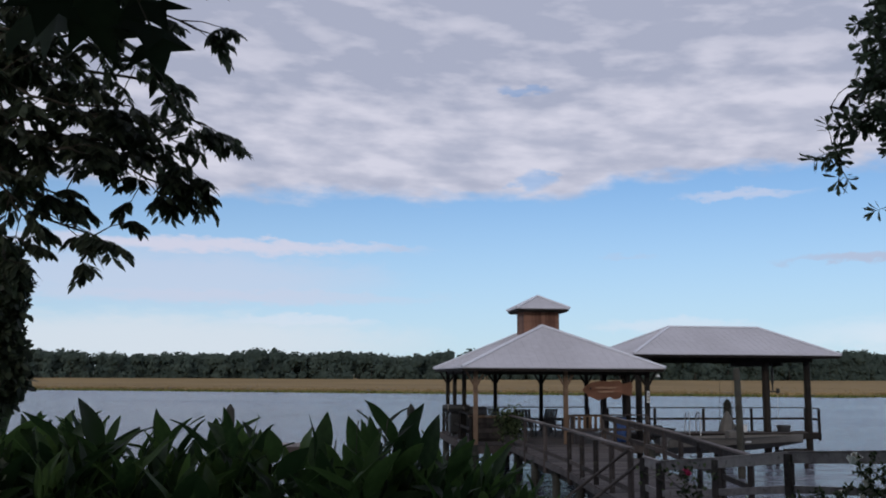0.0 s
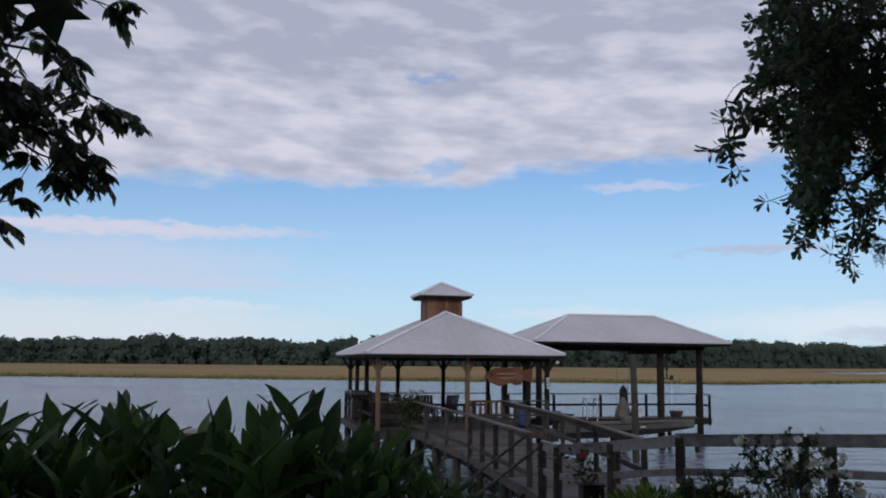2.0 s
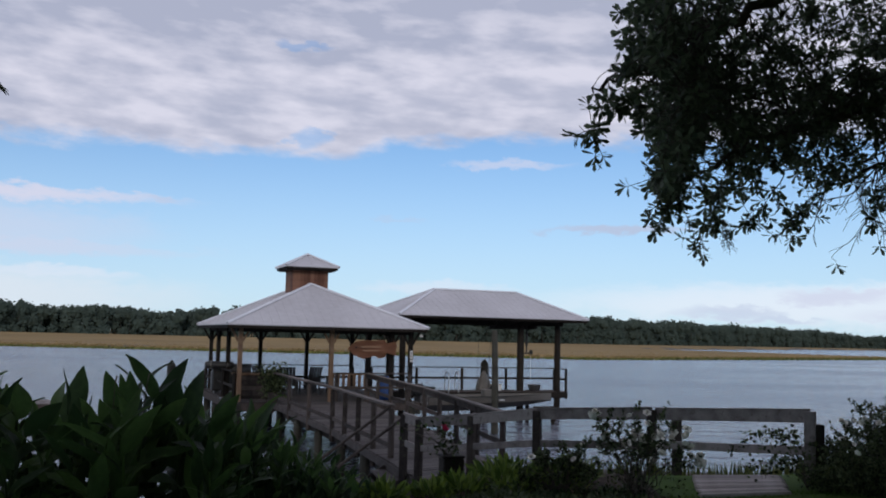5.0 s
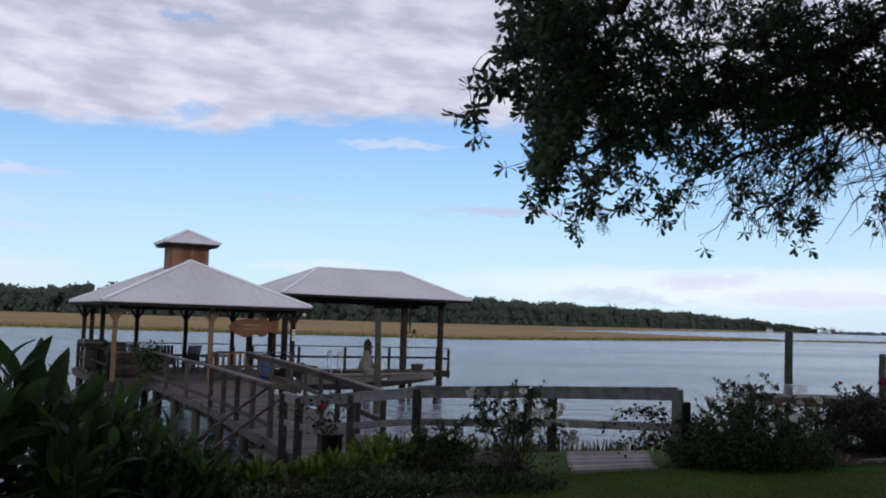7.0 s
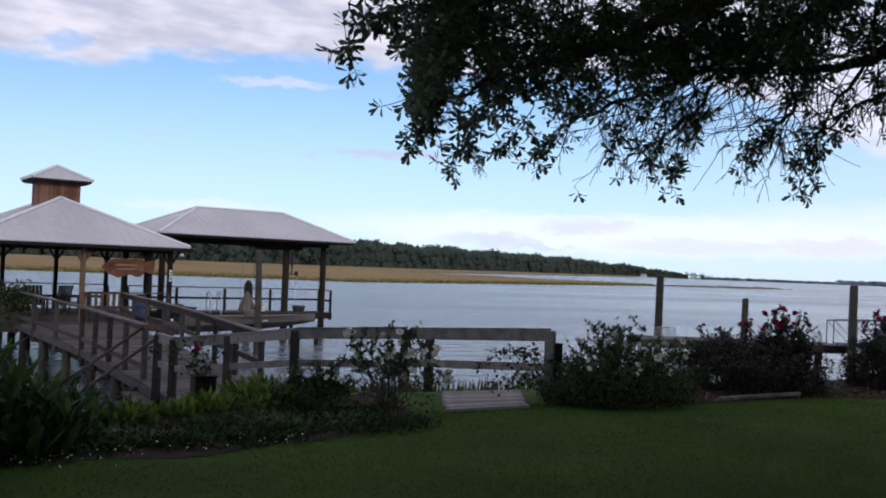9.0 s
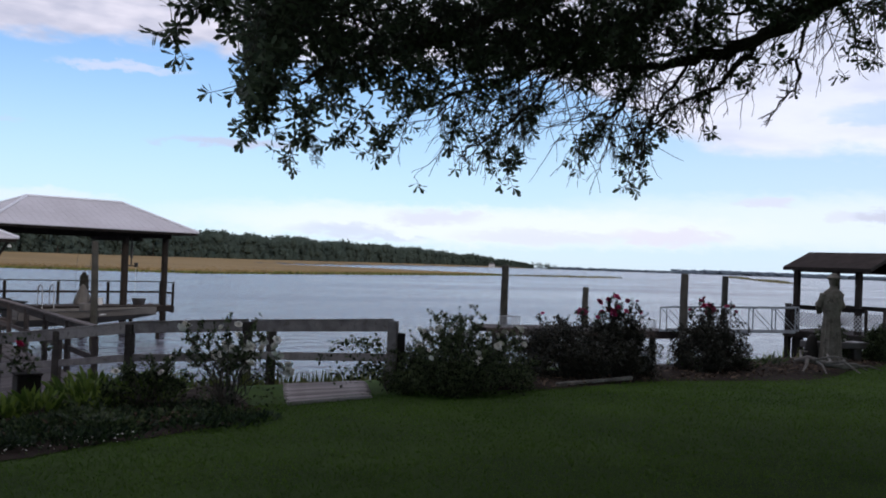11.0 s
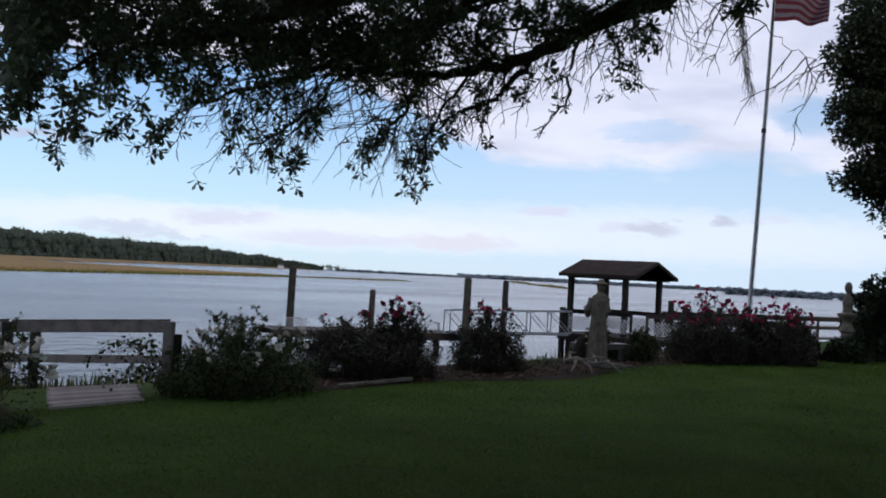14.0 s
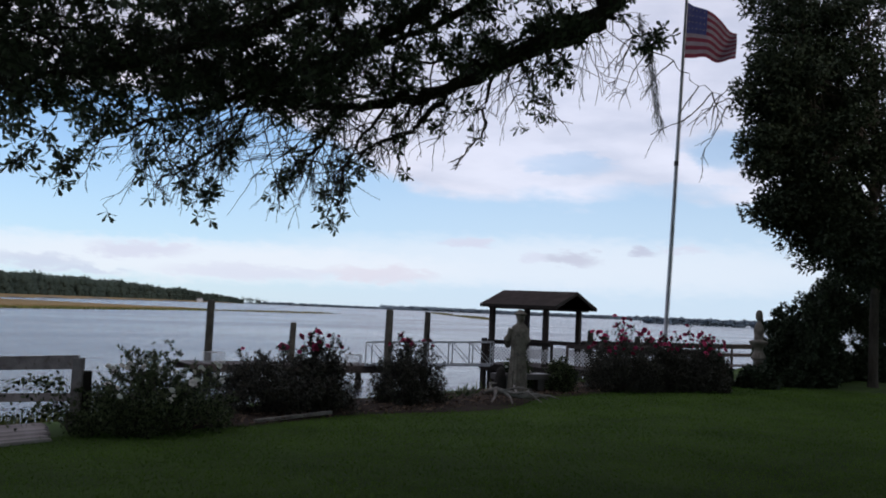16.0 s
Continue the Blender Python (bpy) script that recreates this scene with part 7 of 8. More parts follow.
for s in (-1, 1):
    add_body(fig, tube([(0.2 * s, 0.0, 1.32), (0.27 * s, 0.05, 1.12), (0.16 * s, 0.2, 1.0), (0.06 * s, 0.25, 1.06)], [0.075, 0.085, 0.07, 0.04], 8))
statue = solid("statue", fig, "stone", pose(15.93, 9.33, ground_at(15.93, 9.33) - 0.01, 0, 0, -25) @ Matrix.Diagonal((0.87, 0.85, 0.98, 1)), "weathered pale cast-stone statue of a robed figure", "statue", smooth=True)
for v in statue.data.vertices:
    v.co += Vector((noise.noise(v.co * 9), noise.noise(v.co * 9 + Vector((5, 5, 5))), 0)) * 0.008
fuse = statue.modifiers.new("fuse", "REMESH")
fuse.mode, fuse.voxel_size, fuse.use_smooth_shade = "VOXEL", 0.012, True
x, y = 15.72, 9.6
b = ringed([(0, 0.15, 0.14, 0, 0), (0.1, 0.16, 0.14, 0, 0), (0.38, 0.12, 0.11, 0.03, 0), (0.52, 0.09, 0.08, 0.05, 0), (0.58, 0.03, 0.03, 0.06, 0)], 10)
solid("boulder", b, "dark_wood", pose(x, y, ground_at(x, y) - 0.03), "dark upright rock beside the statue", "rock", smooth=True)
b = box(-0.62, -0.2, 0.26, 0.62, 0.2, 0.38, 0.012)
x, y = 16.75, 9.75
bench = thing("garden_bench", pose(x, y, ground_at(x, y), 0, 0, -20), "small dark stone garden bench behind the statue", "bench")
part("seat", b, "clay", bench)
for s in (-0.42, 0.42):
    part("leg", box(s - 0.09, -0.15, -0.02, s + 0.09, 0.15, 0.26, 0.01), "clay", bench)
# driftwood
dr = thing("driftwood", pose(14.84, 8.66, ground_at(14.84, 8.66) + 0.05) @ Matrix.Diagonal((0.95, 0.95, 1.0, 1)), "bleached forked driftwood lying on the mulch", "driftwood")
part("stem", tube([(-0.75, 0.25, 0.16), (-0.5, 0.15, 0.2), (-0.1, 0.0, 0.1), (0.35, -0.1, 0.05), (0.9, -0.05, 0.07)], [0.03, 0.055, 0.05, 0.036, 0.014], 8), "drift", dr, smooth=True)
for pts, r0 in (([(-0.2, 0.03, 0.12), (0.05, -0.2, 0.16), (0.15, -0.45, 0.0)], 0.035), ([(-0.6, 0.2, 0.18), (-0.4, 0.35, 0.3), (-0.1, 0.4, 0.28)], 0.03), ([(0.0, -0.02, 0.08), (0.2, 0.2, 0.24), (0.5, 0.3, 0.2)], 0.028), ([(-0.4, 0.1, 0.18), (-0.25, -0.2, 0.26), (-0.05, -0.35, 0.22)], 0.025), ([(0.35, -0.1, 0.06), (0.5, -0.4, 0.1), (0.8, -0.5, 0.02)], 0.025), ([(0.1, -0.05, 0.09), (0.35, -0.25, 0.12), (0.6, -0.32, 0.02)], 0.035), ([(-0.5, 0.15, 0.2), (-0.75, 0.0, 0.12), (-0.95, -0.05, 0.02)], 0.045), ([(0.3, -0.1, 0.05), (0.6, 0.12, 0.14), (0.95, 0.2, 0.08)], 0.03), ([(-0.35, 0.1, 0.16), (-0.45, -0.12, 0.1), (-0.6, -0.28, 0.0)], 0.035)):
    part("fork", tube(pts, [r0 * 0.9, r0 * 0.7, r0 * 0.3], 7), "drift", dr, smooth=True)
# second ornament on a pedestal
orn = lathe([(0.22, 0), (0.22, 0.06), (0.15, 0.1), (0.12, 0.55), (0.18, 0.62), (0.19, 0.68), (0.27, 0.72), (0.24, 0.80), (0.15, 0.92), (0.18, 1.0), (0.33, 1.12), (0.34, 1.17), (0.16, 1.2), (0.16, 1.32), (0.19, 1.45), (0.14, 1.58), (0.07, 1.66), (0.065, 1.70), (0.12, 1.76), (0.13, 1.86), (0.09, 1.95), (0.03, 1.98)], 16)
add_body(orn, tube([(0.12, 0, 1.28), (0.28, 0, 1.4), (0.3, 0, 1.62)], [0.06, 0.05, 0.03], 7))
x, y = 25.4, 7.76
figure = solid("statue", orn, "stone", pose(x, y, ground_at(x, y) - 0.01, 0, 0, 30) @ Matrix.Diagonal((0.74, 0.74, 1, 1)), "pale stone garden figure on a tiered pedestal", "statue", smooth=True)
fuse = figure.modifiers.new("fuse", "REMESH")
fuse.mode, fuse.voxel_size, fuse.use_smooth_shade = "VOXEL", 0.014, True
# timber edging and flat stepping slab
b = beam((8.95, 9.02, 0.03), (10.55, 9.16, 0.035), 0.06, 0.05, 0.008)
solid("edging_timber", b, "drift", pose(0, 0, 0.0), "pale weathered timber edging the mulch bed", "timber")
x, y = 2.73, 10.5
pot = thing("plant_pot", pose(x, y, ground_at(x, y)), "dark square planter holding a leggy rose", "planter")
part("tub", box(-0.12, -0.12, 0, 0.12, 0.12, 0.31, 0.015), "dark_wood", pot)
part("rim", box(-0.133, -0.133, 0.31, 0.133, 0.133, 0.335, 0.01), "dark_wood", pot)
rr2 = np.random.default_rng(301)
st = [(np.array([[0, 0, 0.3], [rr2.normal(0, 0.08), rr2.normal(0, 0.08), 0.42], [rr2.normal(0, 0.16), rr2.normal(0, 0.14), rr2.uniform(0.5, 0.68)]]), [0.007, 0.005, 0.003]) for _ in range(9)]
tagged(part("stem_growth", quick_mesh("stem_growth", *tubes_np(st, 4), "twig"), "", pot), kind="stuff")
tp = np.array([s[0][i] for s in st for i in (1, 2)])
pp = np.repeat(tp, 9, 0) + rr2.normal(0, 0.06, (len(tp) * 9, 3))
v = scatter(LEAF_OVAL, pp, rr2.normal(0, 1, pp.shape), rr2.normal(0, 0.5, pp.shape) + np.array([0, 0, 1.0]), 0.06, 0.035)
tagged(part("foliage", quick_mesh("foliage", *v, "shrub"), "", pot), kind="stuff")
for k in (1, 4):
    fl = part("flower", red_flowers[0], "", pot)
    fl.location = st[k][0][2]

# flagpole and flag
FX, FY = 21.46, 8.76
fp = thing("flagpole", pose(FX, FY, ground_at(FX, FY)), "slender metal flagpole with a ball on top", "flagpole")
part("pole", tube([(0, 0, -0.2), (0.045, -0.11, 3), (0.085, -0.21, 6.2), (0.125, -0.30, 9.35)], [0.048, 0.044, 0.037, 0.027], 12), "steel", fp, smooth=True)
bb_ = bmesh.new()
bmesh.ops.create_uvsphere(bb_, u_segments=12, v_segments=8, radius=0.08)
bmesh.ops.translate(bb_, vec=(0.125, -0.30, 9.42), verts=bb_.verts)
part("finial", bb_, "steel", fp, smooth=True)
part("truck", lathe([(0.05, 9.30), (0.06, 9.33), (0.04, 9.36)], 10), "black", fp).location = (0.125, -0.30, 0)
part("halyard", tube([(0.09, -0.08, 1.1), (0.135, -0.20, 5), (0.165, -0.32, 9.3)], 0.006, 5), "rope", fp)
part("cleat", box(0.06, -0.09, 1.0, 0.10, -0.05, 1.16, 0.01), "black", fp)
part("collar", lathe([(0.052, 5.25), (0.052, 5.35), (0.045, 5.36)], 10), "black", fp).location = (0.073, -0.18, 0)
fl = thing("flag", pose(FX, FY, ground_at(FX, FY)), "red and white striped flag with a navy canton, drooping", "flag")
fly = Vector((0.42, -0.90, 0)).normalized()
nrm_ = Vector((-fly.y, fly.x, 0))


def cloth(u, v):
    """A point of the cloth: u along the fly, v down the hoist, 0 to 1."""
    fold = 0.17 * math.sin(9.0 * u + 2.2 * v) * min(1, 2.2 * u) + 0.05 * math.sin(15 * u + 4 * v)
    sag = u ** 1.2 * (0.72 * (1 - v) + 0.04 * v) - 0.06 * u * math.sin(6 * u)
    return Vector((0.155 - 0.02 * v, -0.32 + 0.04 * v, 9.2 - 1.36 * v - sag)) + fly * (1.16 * u) + nrm_ * fold


def strip(u0, u1, v0, v1, off, nu=22, nv=2):
    b = bmesh.new()
    g = []
    for i in range(nu + 1):
        u = u0 + (u1 - u0) * i / nu
        g.append([b.verts.new(cloth(u, v0 + (v1 - v0) * j / nv) + nrm_ * off) for j in range(nv + 1)])
    for i in range(nu):
        for j in range(nv):
            b.faces.new((g[i][j], g[i + 1][j], g[i + 1][j + 1], g[i][j + 1]))
    return b


for k in range(13):
    part("stripe", strip(0, 1, k / 13, (k + 1) / 13, 0), "flag_red" if k % 2 == 0 else "flag_white", fl, smooth=True)
for s in (-1, 1):
    ca = part("canton", strip(0, 0.4, 0, 7 / 13, 0.004 * s, 10, 6), "flag_blue", fl, "navy canton with rows of pale stars", smooth=True)
    for i in range(5):
        for j in range(4):
            u, v = 0.05 + 0.075 * i, 0.07 + 0.125 * j
            c = cloth(u, v) + nrm_ * 0.009 * s
            b = bmesh.new()
            pts_ = []
            for q in range(10):
                rad_ = 0.028 if q % 2 == 0 else 0.012
                a = math.pi / 2 + q * math.pi / 5
                pts_.append(b.verts.new(c + fly * (rad_ * math.cos(a)) + Vector((0, 0, rad_ * math.sin(a)))))
            b.faces.new(pts_)
            part("star", b, "flag_white", ca)

# ---- things on the pavilion and boat house ----


def on(m, x, y, z=0.0, rz=0.0):
    return m @ pose(x, y, z, 0, 0, rz)


# fish-shaped sign under the eave
outline = [(-0.80, 0.0), (-0.70, 0.13), (-0.5, 0.24), (-0.2, 0.29), (0.1, 0.27), (0.22, 0.30), (0.42, 0.30), (0.5, 0.2), (0.62, 0.22), (0.80, 0.26), (0.84, 0.1), (0.8, -0.08), (0.84, -0.2), (0.66, -0.17), (0.5, -0.12), (0.44, -0.26), (0.24, -0.3), (0.1, -0.22), (-0.1, -0.27), (-0.28, -0.33), (-0.42, -0.28), (-0.6, -0.2), (-0.72, -0.08)]
b = bmesh.new()
f = b.faces.new([b.verts.new((x * 1.1, 0, z * 1.08)) for x, z in outline])
bmesh.ops.solidify(b, geom=[f], thickness=0.05)
sg = thing("fish_sign", on(PAV, 5.12, 0.28, 1.86), "carved brown wooden fish sign hung under the pavilion eave", "sign")
part("board", b, "sign_wood", sg)
for z, x0, x1 in ((0.08, -0.42, 0.3), (-0.06, -0.36, 0.24)):
    part("lettering_bar", box(x0, -0.062, z - 0.03, x1, -0.052, z + 0.03), "sign_line", sg)
part("eye", lathe([(0.03, 0), (0.03, 0.012)], 10), "black", sg).matrix_local = pose(-0.6, -0.055, 0.05, 90)
for x in (-0.4, 0.35):
    part("chain", tube([(x, 0, 0.25), (x, 0.1, 0.47)], 0.008, 5), "black", sg)


def adirondack(m, mat="black", label="black slatted deck chair on the pavilion"):
    ob = thing("deck_chair", m, label, "chair", "deck chairs")
    part("seat", box(-0.27, -0.25, 0.36, 0.27, 0.25, 0.40, 0.01), mat, ob)
    for k in range(5):
        x = -0.22 + 0.11 * k
        part("back_slat", beam((x, 0.22, 0.38), (x * 1.1, 0.46, 1.08), 0.104, 0.02), mat, ob)
    for sx in (-0.29, 0.29):
        part("arm", box(sx - 0.06, -0.32, 0.56, sx + 0.06, 0.34, 0.59, 0.008), mat, ob)
        for sy in (-0.25, 0.25):
            part("leg", box(sx - 0.03, sy - 0.03, 0, sx + 0.03, sy + 0.03, 0.57, 0.005), mat, ob)
    return ob


c0 = adirondack(on(PAV, 3.0, 4.2, 0, 160))
for x, y, a in ((3.9, 4.6, 200), (2.2, 5.0, 130), (4.7, 6.0, 250)):
    copy_thing(c0, on(PAV, x, y, 0, a))
gr = thing("grill", on(PAV, 0.95, 5.2), "covered black barbecue grill on the pavilion", "grill")
part("body", box(-0.75, -0.3, 0.12, 0.75, 0.3, 0.86, 0.05), "black", gr)
part("hood", tube([(-0.72, 0, 0.86), (0.72, 0, 0.86)], 0.28, 14), "black", gr, smooth=True)
for sx in (-0.6, 0.6):
    part("leg", box(sx - 0.04, -0.2, 0, sx + 0.04, 0.2, 0.14), "black", gr)
ct = thing("counter", on(PAV, 1.25, 2.2), "weathered wooden counter with a pale plank top", "counter")
part("body", box(-0.6, -0.25, 0, 0.6, 0.25, 0.84, 0.01), "dark_wood", ct)
part("top", box(-0.68, -0.33, 0.84, 0.68, 0.33, 0.90, 0.01), "pale_wood", ct)
for k in range(4):
    part("board", box(-0.58, -0.272, 0.12 + 0.18 * k, 0.58, -0.254, 0.28 + 0.18 * k), "old_wood", ct)
pb = thing("potted_shrub", on(PAV, 1.65, 0.1), "dark bushy potted shrub at the end of the boardwalk", "potted plant")
part("pot", lathe([(0.15, 0), (0.2, 0.3), (0.22, 0.36), (0.2, 0.36), (0.18, 0.3)], 14), "clay", pb)
pp = rr2.normal(0, 1, (1500, 3)) * np.array([0.22, 0.2, 0.24]) + np.array([0, 0, 0.72])
v = scatter(LEAF_OVAL, pp, rr2.normal(0, 1, pp.shape), rr2.normal(0, 1, pp.shape), 0.12, 0.05)
tagged(part("foliage", quick_mesh("foliage", *v, "shrub"), "", pb), kind="stuff")
bn = thing("bench", on(PAV, 4.6, 1.1), "pale slatted wooden bench near the pavilion steps", "bench")
part("seat", box(-0.7, -0.2, 0.42, 0.7, 0.2, 0.46, 0.006), "pale_wood", bn)
for k in range(7):
    part("back_slat", box(-0.66 + 0.2 * k, 0.2, 0.46, -0.56 + 0.2 * k, 0.225, 0.9), "pale_wood", bn)
part("top_rail", box(-0.7, 0.19, 0.9, 0.7, 0.235, 0.97, 0.006), "pale_wood", bn)
for sx in (-0.62, 0.62):
    for sy in (-0.16, 0.16):
        part("leg", box(sx - 0.03, sy - 0.03, 0, sx + 0.03, sy + 0.03, 0.42), "pale_wood", bn)
br = thing("blue_barrel", on(PAV, 6.05, 1.6), "blue plastic barrel on the pavilion deck", "barrel")
part("body", lathe([(0.24, 0), (0.28, 0.06), (0.29, 0.4), (0.28, 0.78), (0.25, 0.86)], 18), "blue", br, smooth=True)
part("hoop", lathe([(0.295, 0.28), (0.302, 0.3), (0.295, 0.32)], 18), "blue", br)
part("lid", lathe([(0.25, 0.86), (0.26, 0.88), (0.2, 0.9)], 18), "black", br)
nt = thing("notice_board", on(PAV, 6.65, 0.45, 1.62), "small white notice fixed to a pavilion post", "notice")
part("board", box(-0.05, -0.015, -0.2, 0.05, 0.0, 0.2, 0.003), "white", nt)
for k in range(3):
    part("lettering_bar", box(-0.03, -0.022, -0.13 + 0.11 * k, 0.03, -0.016, -0.08 + 0.11 * k), "black", nt)
lp = thing("floodlight", on(PAV, 6.95, 0.25, 2.42), "small floodlight under the pavilion eave", "lamp")
part("housing", lathe([(0.03, 0), (0.07, -0.06), (0.07, -0.1)], 10), "white", lp)
part("arm", tube([(0, 0, 0), (0, 0.08, 0.08)], 0.012, 6), "black", lp)
# swim ladder, boat, hoist and clutter at the boat house
la = thing("swim_ladder", on(BH, 2.9, 1.2), "bent metal swim ladder on the boat house catwalk", "ladder")
for s in (-0.24, 0.24):
    part("stile", tube([(s, -0.35, -1.2), (s, -0.35, 0.5), (s, -0.28, 0.78), (s, -0.1, 0.85), (s, 0.1, 0.72), (s, 0.12, 0.0)], 0.024, 8), "steel", la, smooth=True)
for k in range(4):
    part("rung", tube([(-0.24, -0.35, -1.0 + 0.28 * k), (0.24, -0.35, -1.0 + 0.28 * k)], 0.016, 6), "steel", la)


def hull(m):
    ob = thing("motor_boat", m, "small white motor boat hanging on the boat lift", "boat")
    b = bmesh.new()
    rows = []
    for k in range(11):
        t = k / 10
        w = 0.95 * (1 - t ** 3.2) + 0.02
        keel = -0.25 + 0.45 * t ** 2.5
        sheer = 0.42 + 0.14 * t ** 2
        x = -2.5 + 5.0 * t
        rows.append([b.verts.new((x, -w, sheer)), b.verts.new((x, -w * 0.92, 0.08 + 0.2 * t)), b.verts.new((x, 0, keel)), b.verts.new((x, w * 0.92, 0.08 + 0.2 * t)), b.verts.new((x, w, sheer)), b.verts.new((x, w * 0.86, sheer)), b.verts.new((x, w * 0.8, 0.1 + 0.2 * t)), b.verts.new((x, -w * 0.8, 0.1 + 0.2 * t)), b.verts.new((x, -w * 0.86, sheer))])
    for p, q in zip(rows, rows[1:]):
        for i in range(9):
            b.faces.new((p[i], q[i], q[(i + 1) % 9], p[(i + 1) % 9]))
    b.faces.new(rows[0])
    b.faces.new(rows[-1][::-1])
    bmesh.ops.recalc_face_normals(b, faces=b.faces)
    part("hull", b, "hull", ob)
    for x in (-0.9, 0.2):
        part("thwart", box(x - 0.16, -0.8, 0.26, x + 0.16, 0.8, 0.32, 0.01), "white", ob)
    part("console", box(-0.2, -0.25, 0.1, 0.15, 0.25, 0.72, 0.04), "hull", ob)
    part("windscreen", beam((0.1, 0, 0.7), (0.24, 0, 0.95), 0.46, 0.02), "black", ob)
    mo = part("outboard", box(-2.85, -0.16, 0.45, -2.45, 0.16, 0.95, 0.06), "black", ob, "black outboard motor")
    part("leg", box(-2.72, -0.06, -0.35, -2.56, 0.06, 0.46), "black", mo)
    part("rub_rail", tube([(-2.5, -0.97, 0.43), (0, -0.96, 0.45), (1.6, -0.72, 0.52)], 0.02, 6), "black", ob)
    return ob


hull(on(BH, 4.0, -0.35, -0.52, 0) @ Matrix.Diagonal((1.22, 0.95, 0.95, 1)))
lf = thing("boat_lift", on(BH, 5.2, -0.35, 0), "timber boat lift cradle below the motor boat", "boat lift")
for x in (-1.4, 1.3):
    part("cross_beam", box(x - 0.1, -1.25, -0.9, x + 0.1, 1.2, -0.72, 0.01), "dark_wood", lf)
    part("bunk", box(x - 0.5, -0.4, -0.72, x + 0.5, -0.3, -0.55, 0.01), "dark_wood", lf)
    for y in (-1.2, 1.2):
        part("lift_post", tube([(x, y, -2.2), (x, y, -0.5)], 0.09, 8), "dark_wood", lf)
hk = thing("lift_hook", on(BH, 6.75, 1.5, 2.9), "black hoist rod with a hook below the boat house roof", "hoist")
part("rod", tube([(0, 0, 0.1), (0, 0, -1.15)], 0.035, 8), "black", hk)
part("spring", tube([(0, 0, -0.2), (0, 0, -0.85)], 0.06, 10), "black", hk)
part("cross_bar", beam((-0.3, 0, -1.2), (0.25, 0, -1.2), 0.05, 0.06), "black", hk)
part("block", box(0.16, -0.06, -1.26, 0.3, 0.06, -1.06, 0.02), "black", hk)
part("cable", tube([(0.22, 0, -1.2), (0.22, 0, -2.4)], 0.008, 5), "wire", hk)
tb = thing("wash_tub", on(BH, 7.1, 1.35), "dented galvanised wash tub on the catwalk", "tub")
part("tub", lathe([(0.24, 0), (0.30, 0.26), (0.32, 0.27), (0.30, 0.28), (0.22, 0.03)], 18), "steel", tb, smooth=True)
for s in (-1, 1):
    part("handle", tube([(0.3 * s, -0.08, 0.2), (0.36 * s, 0, 0.22), (0.3 * s, 0.08, 0.2)], 0.01, 5), "wire", tb)
bx_ = thing("tackle_box", on(BH, 5.2, 1.4), "small pale tackle box on the catwalk", "box")
part("body", box(-0.22, -0.13, 0, 0.22, 0.13, 0.26, 0.02), "white", bx_)
part("lid", box(-0.23, -0.14, 0.26, 0.23, 0.14, 0.31, 0.015), "lattice", bx_)
rp = thing("rope_coil", on(BH, 1.7, 1.3, 0.0), "heap of dark rope on the catwalk", "rope")
part("coil", tube([(0.4 * math.cos(k * 0.7) * (1 + 0.02 * k % 3), 0.16 * math.sin(k * 0.7), 0.03 + 0.006 * k) for k in range(26)], 0.03, 6), "black", rp, smooth=True)
# folded umbrella net by the short pile
x, y = at_bearing(16.42, 43.4)
nc = lathe([(0.40, 0.02), (0.33, 0.28), (0.19, 0.6), (0.06, 0.84), (0.03, 0.86)], 14)
solid("cast_net", nc, "hull", pose(x, y, DECK), "pale cast net hung to dry in a cone", "net", smooth=False)
for s, bdeg in ((0, 16.0), (1, 16.7)):
    x0, y0 = at_bearing(bdeg, 43.0)
    solid("fishing_rod", tube([(0, 0, -0.7), (0.02, 0, 0.6), (0.10, 0, 2.1)], [0.014, 0.009, 0.003], 5), "black", pose(x0, y0, -0.05), "thin black fishing rod leaning by the catwalk", "fishing rod", "fishing rods")


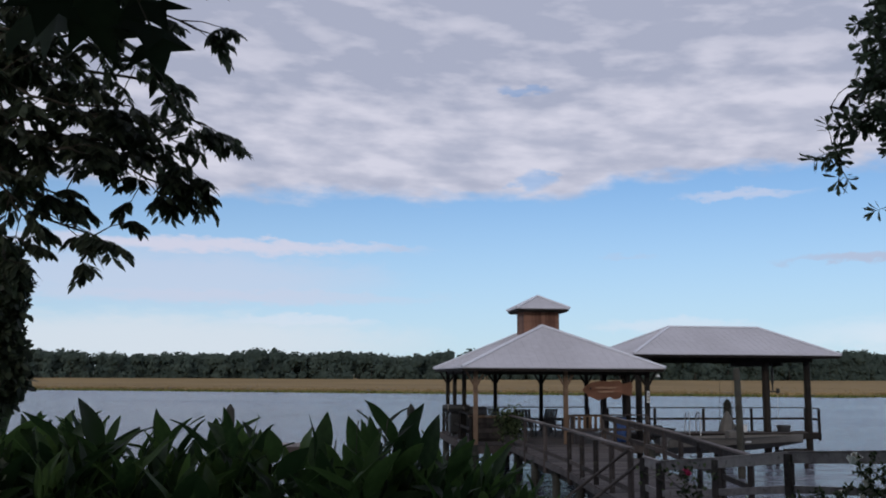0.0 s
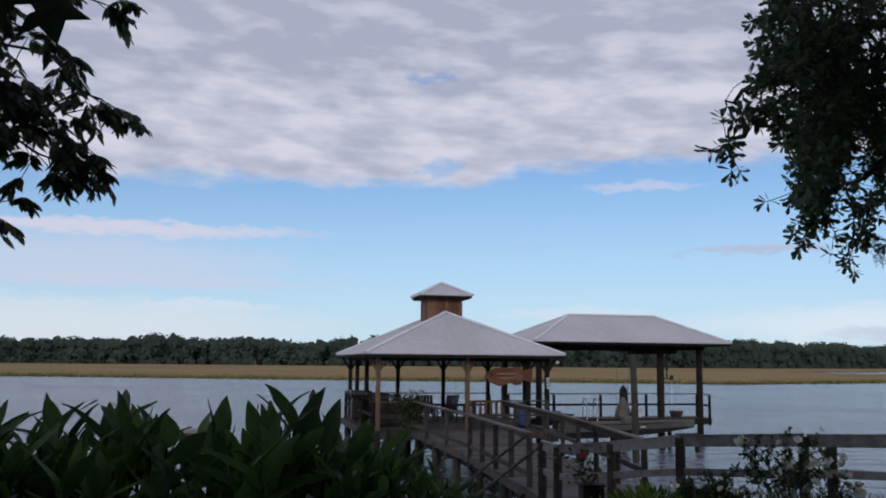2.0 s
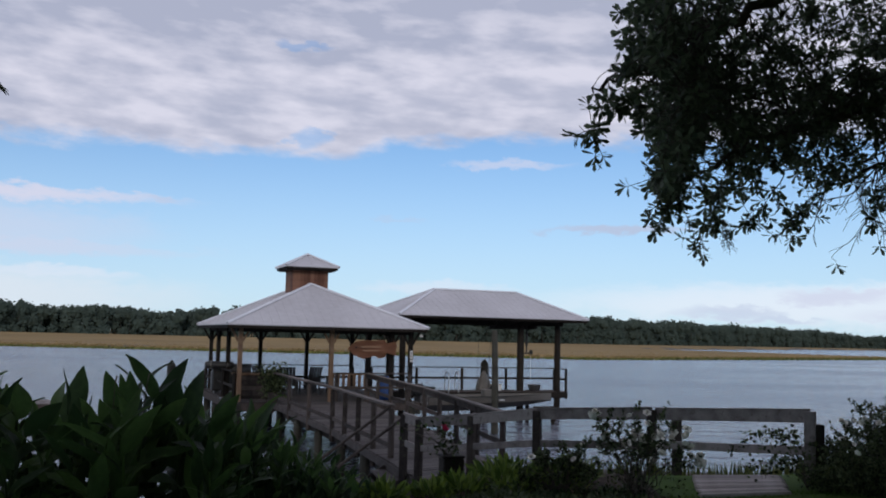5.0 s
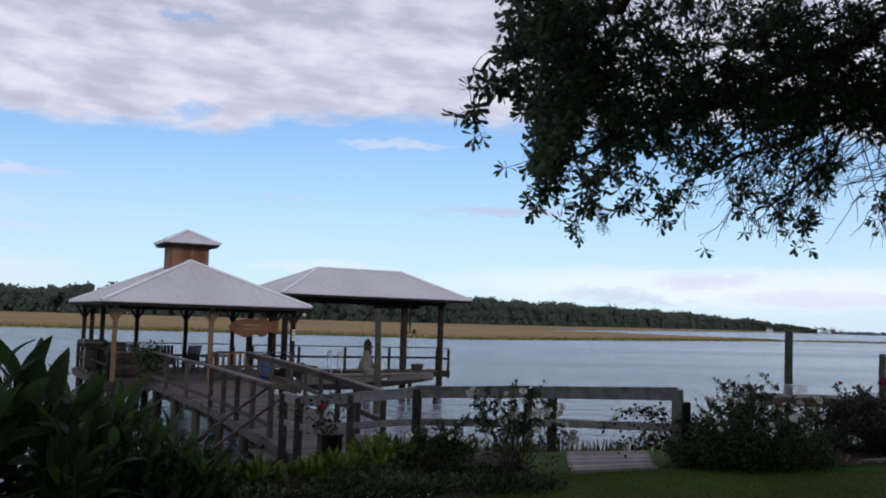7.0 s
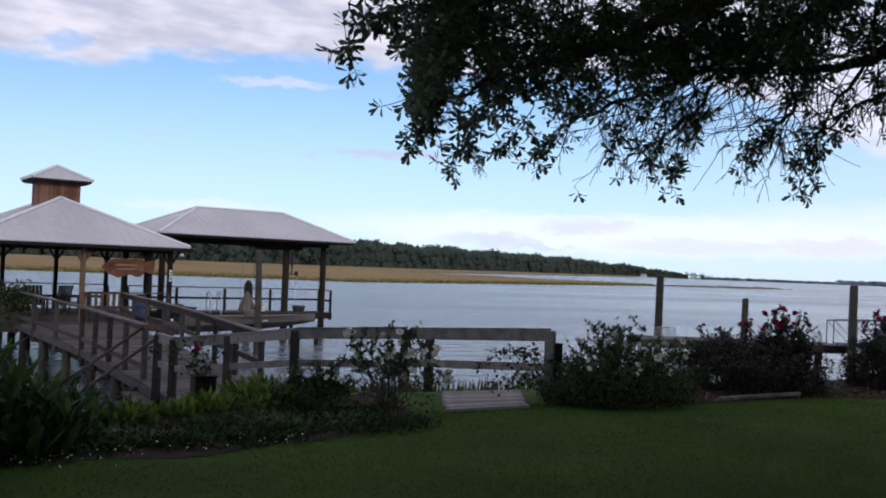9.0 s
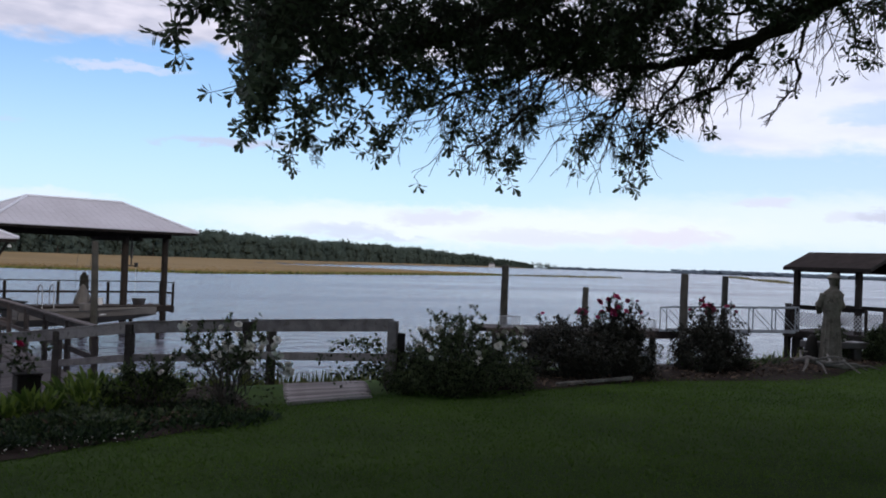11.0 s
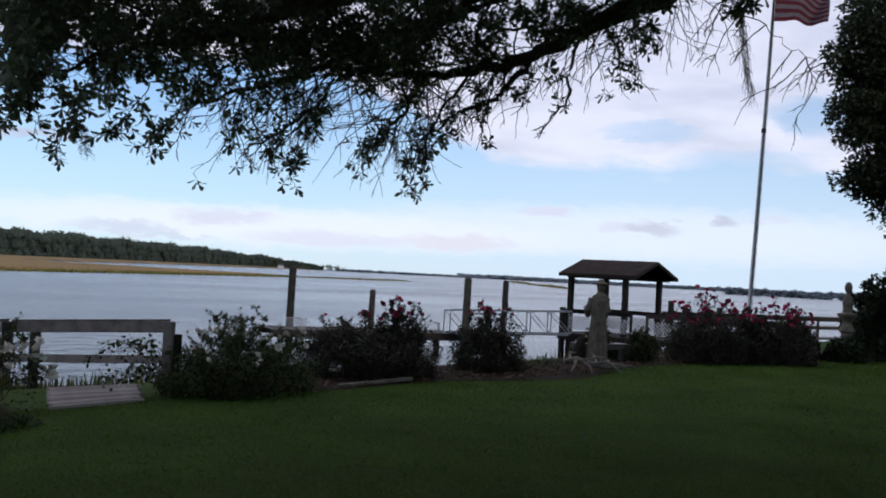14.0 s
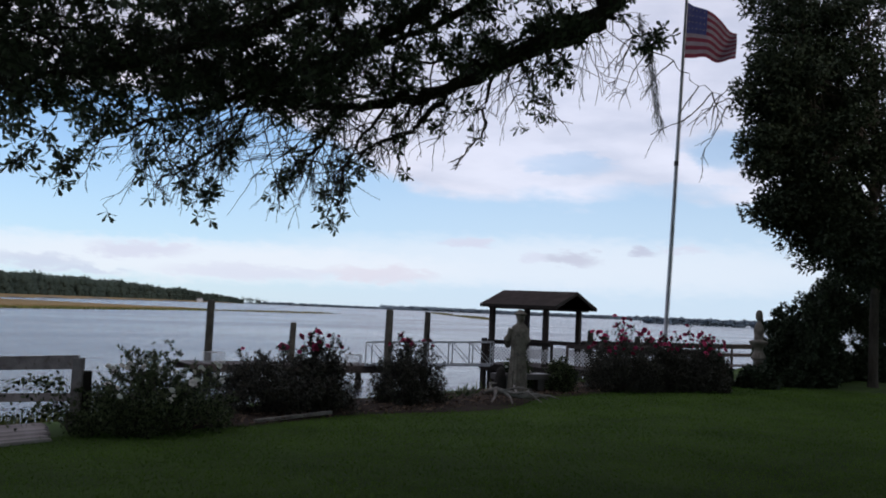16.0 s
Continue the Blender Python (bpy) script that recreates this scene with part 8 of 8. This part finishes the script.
def crab_trap(m):
    ob = thing("crab_trap", m, "square galvanised wire crab trap on the dock", "crab trap", "crab traps")
    s, h = 0.31, 0.42
    for x in (-s, s):
        for y in (-s, s):
            part("corner_bar", beam((x, y, 0), (x, y, h), 0.015, 0.015, 0), "wire", ob)
    for z in (0.0, h):
        for a, c in (((-s, -s), (s, -s)), ((s, -s), (s, s)), ((s, s), (-s, s)), ((-s, s), (-s, -s))):
            part("edge_bar", beam((*a, z), (*c, z), 0.015, 0.015, 0), "wire", ob)
    b = bmesh.new()
    for k in range(1, 8):
        u = -s + 2 * s * k / 8
        for a, c in (((u, -s, 0), (u, -s, h)), ((u, s, 0), (u, s, h)), ((-s, u, 0), (-s, u, h)), ((s, u, 0), (s, u, h)), ((u, -s, h), (u, s, h)), ((-s, u, h), (s, u, h))):
            beam(a, c, 0.006, 0.006, 0, bm=b)
    for k in range(1, 5):
        z = h * k / 5
        for a, c in (((-s, -s, z), (s, -s, z)), ((-s, s, z), (s, s, z)), ((-s, -s, z), (-s, s, z)), ((s, -s, z), (s, s, z))):
            beam(a, c, 0.006, 0.006, 0, bm=b)
    tagged(part("mesh", b, "wire", ob), kind="stuff")
    return ob


q = D0.lerp(D1, 0.14) + dn * 0.35
ct0 = crab_trap(pose(q.x, q.y, -0.915, 0, 0, 20))
q = D0.lerp(D1, 0.87) + dn * 0.35
copy_thing(ct0, pose(q.x, q.y, -0.915, 0, 0, 50))
# far white house on the headland
x, y = at_bearing(39.75, 1330)
hs = thing("far_house", pose(x, y, -1.6, 0, 0, -40) @ Matrix.Diagonal((0.55, 0.55, 0.7, 1)), "tiny white house on the far headland", "house")
part("wall", box(-7, -4, 0, 7, 4, 4), "house", hs)
b = bmesh.new()
va = [b.verts.new(p) for p in ((-7.5, -4.5, 4), (7.5, -4.5, 4), (7.5, 0, 7), (-7.5, 0, 7), (7.5, 4.5, 4), (-7.5, 4.5, 4))]
for q in ((0, 1, 2, 3), (3, 2, 4, 5), (0, 3, 5), (1, 4, 2)):
    b.faces.new([va[i] for i in q])
part("roof", b, "house_roof", hs)
for k in range(4):
    part("window", box(-5.5 + 3.2 * k, -4.1, 1.2, -4.3 + 3.2 * k, -4.02, 2.8), "black", hs)

# a rolled tarp left lying on the pavilion's rail
roll = lathe([(0.05, -0.52), (0.13, -0.5), (0.155, -0.3), (0.14, -0.05), (0.16, 0.2), (0.15, 0.42), (0.10, 0.5), (0.04, 0.53)], 12)
bmesh.ops.rotate(roll, verts=roll.verts, matrix=Matrix.Rotation(radians(90), 3, "Y"))
for v in roll.verts:
    v.co.z *= 0.9 + 0.15 * noise.noise(v.co * 5)
tarp = thing("rolled_tarp", pose(0.5, 36.0, DECK + 1.13), "dark rolled tarp lying across the pavilion rail", "tarp")
part("roll", roll, "black", tarp, smooth=True)
for x in (-0.3, 0.28):
    part("tie", tube([(x, 0.15 * math.cos(a), 0.15 * math.sin(a)) for a in [k * math.pi / 6 for k in range(13)]], 0.01, 5), "rope", tarp)
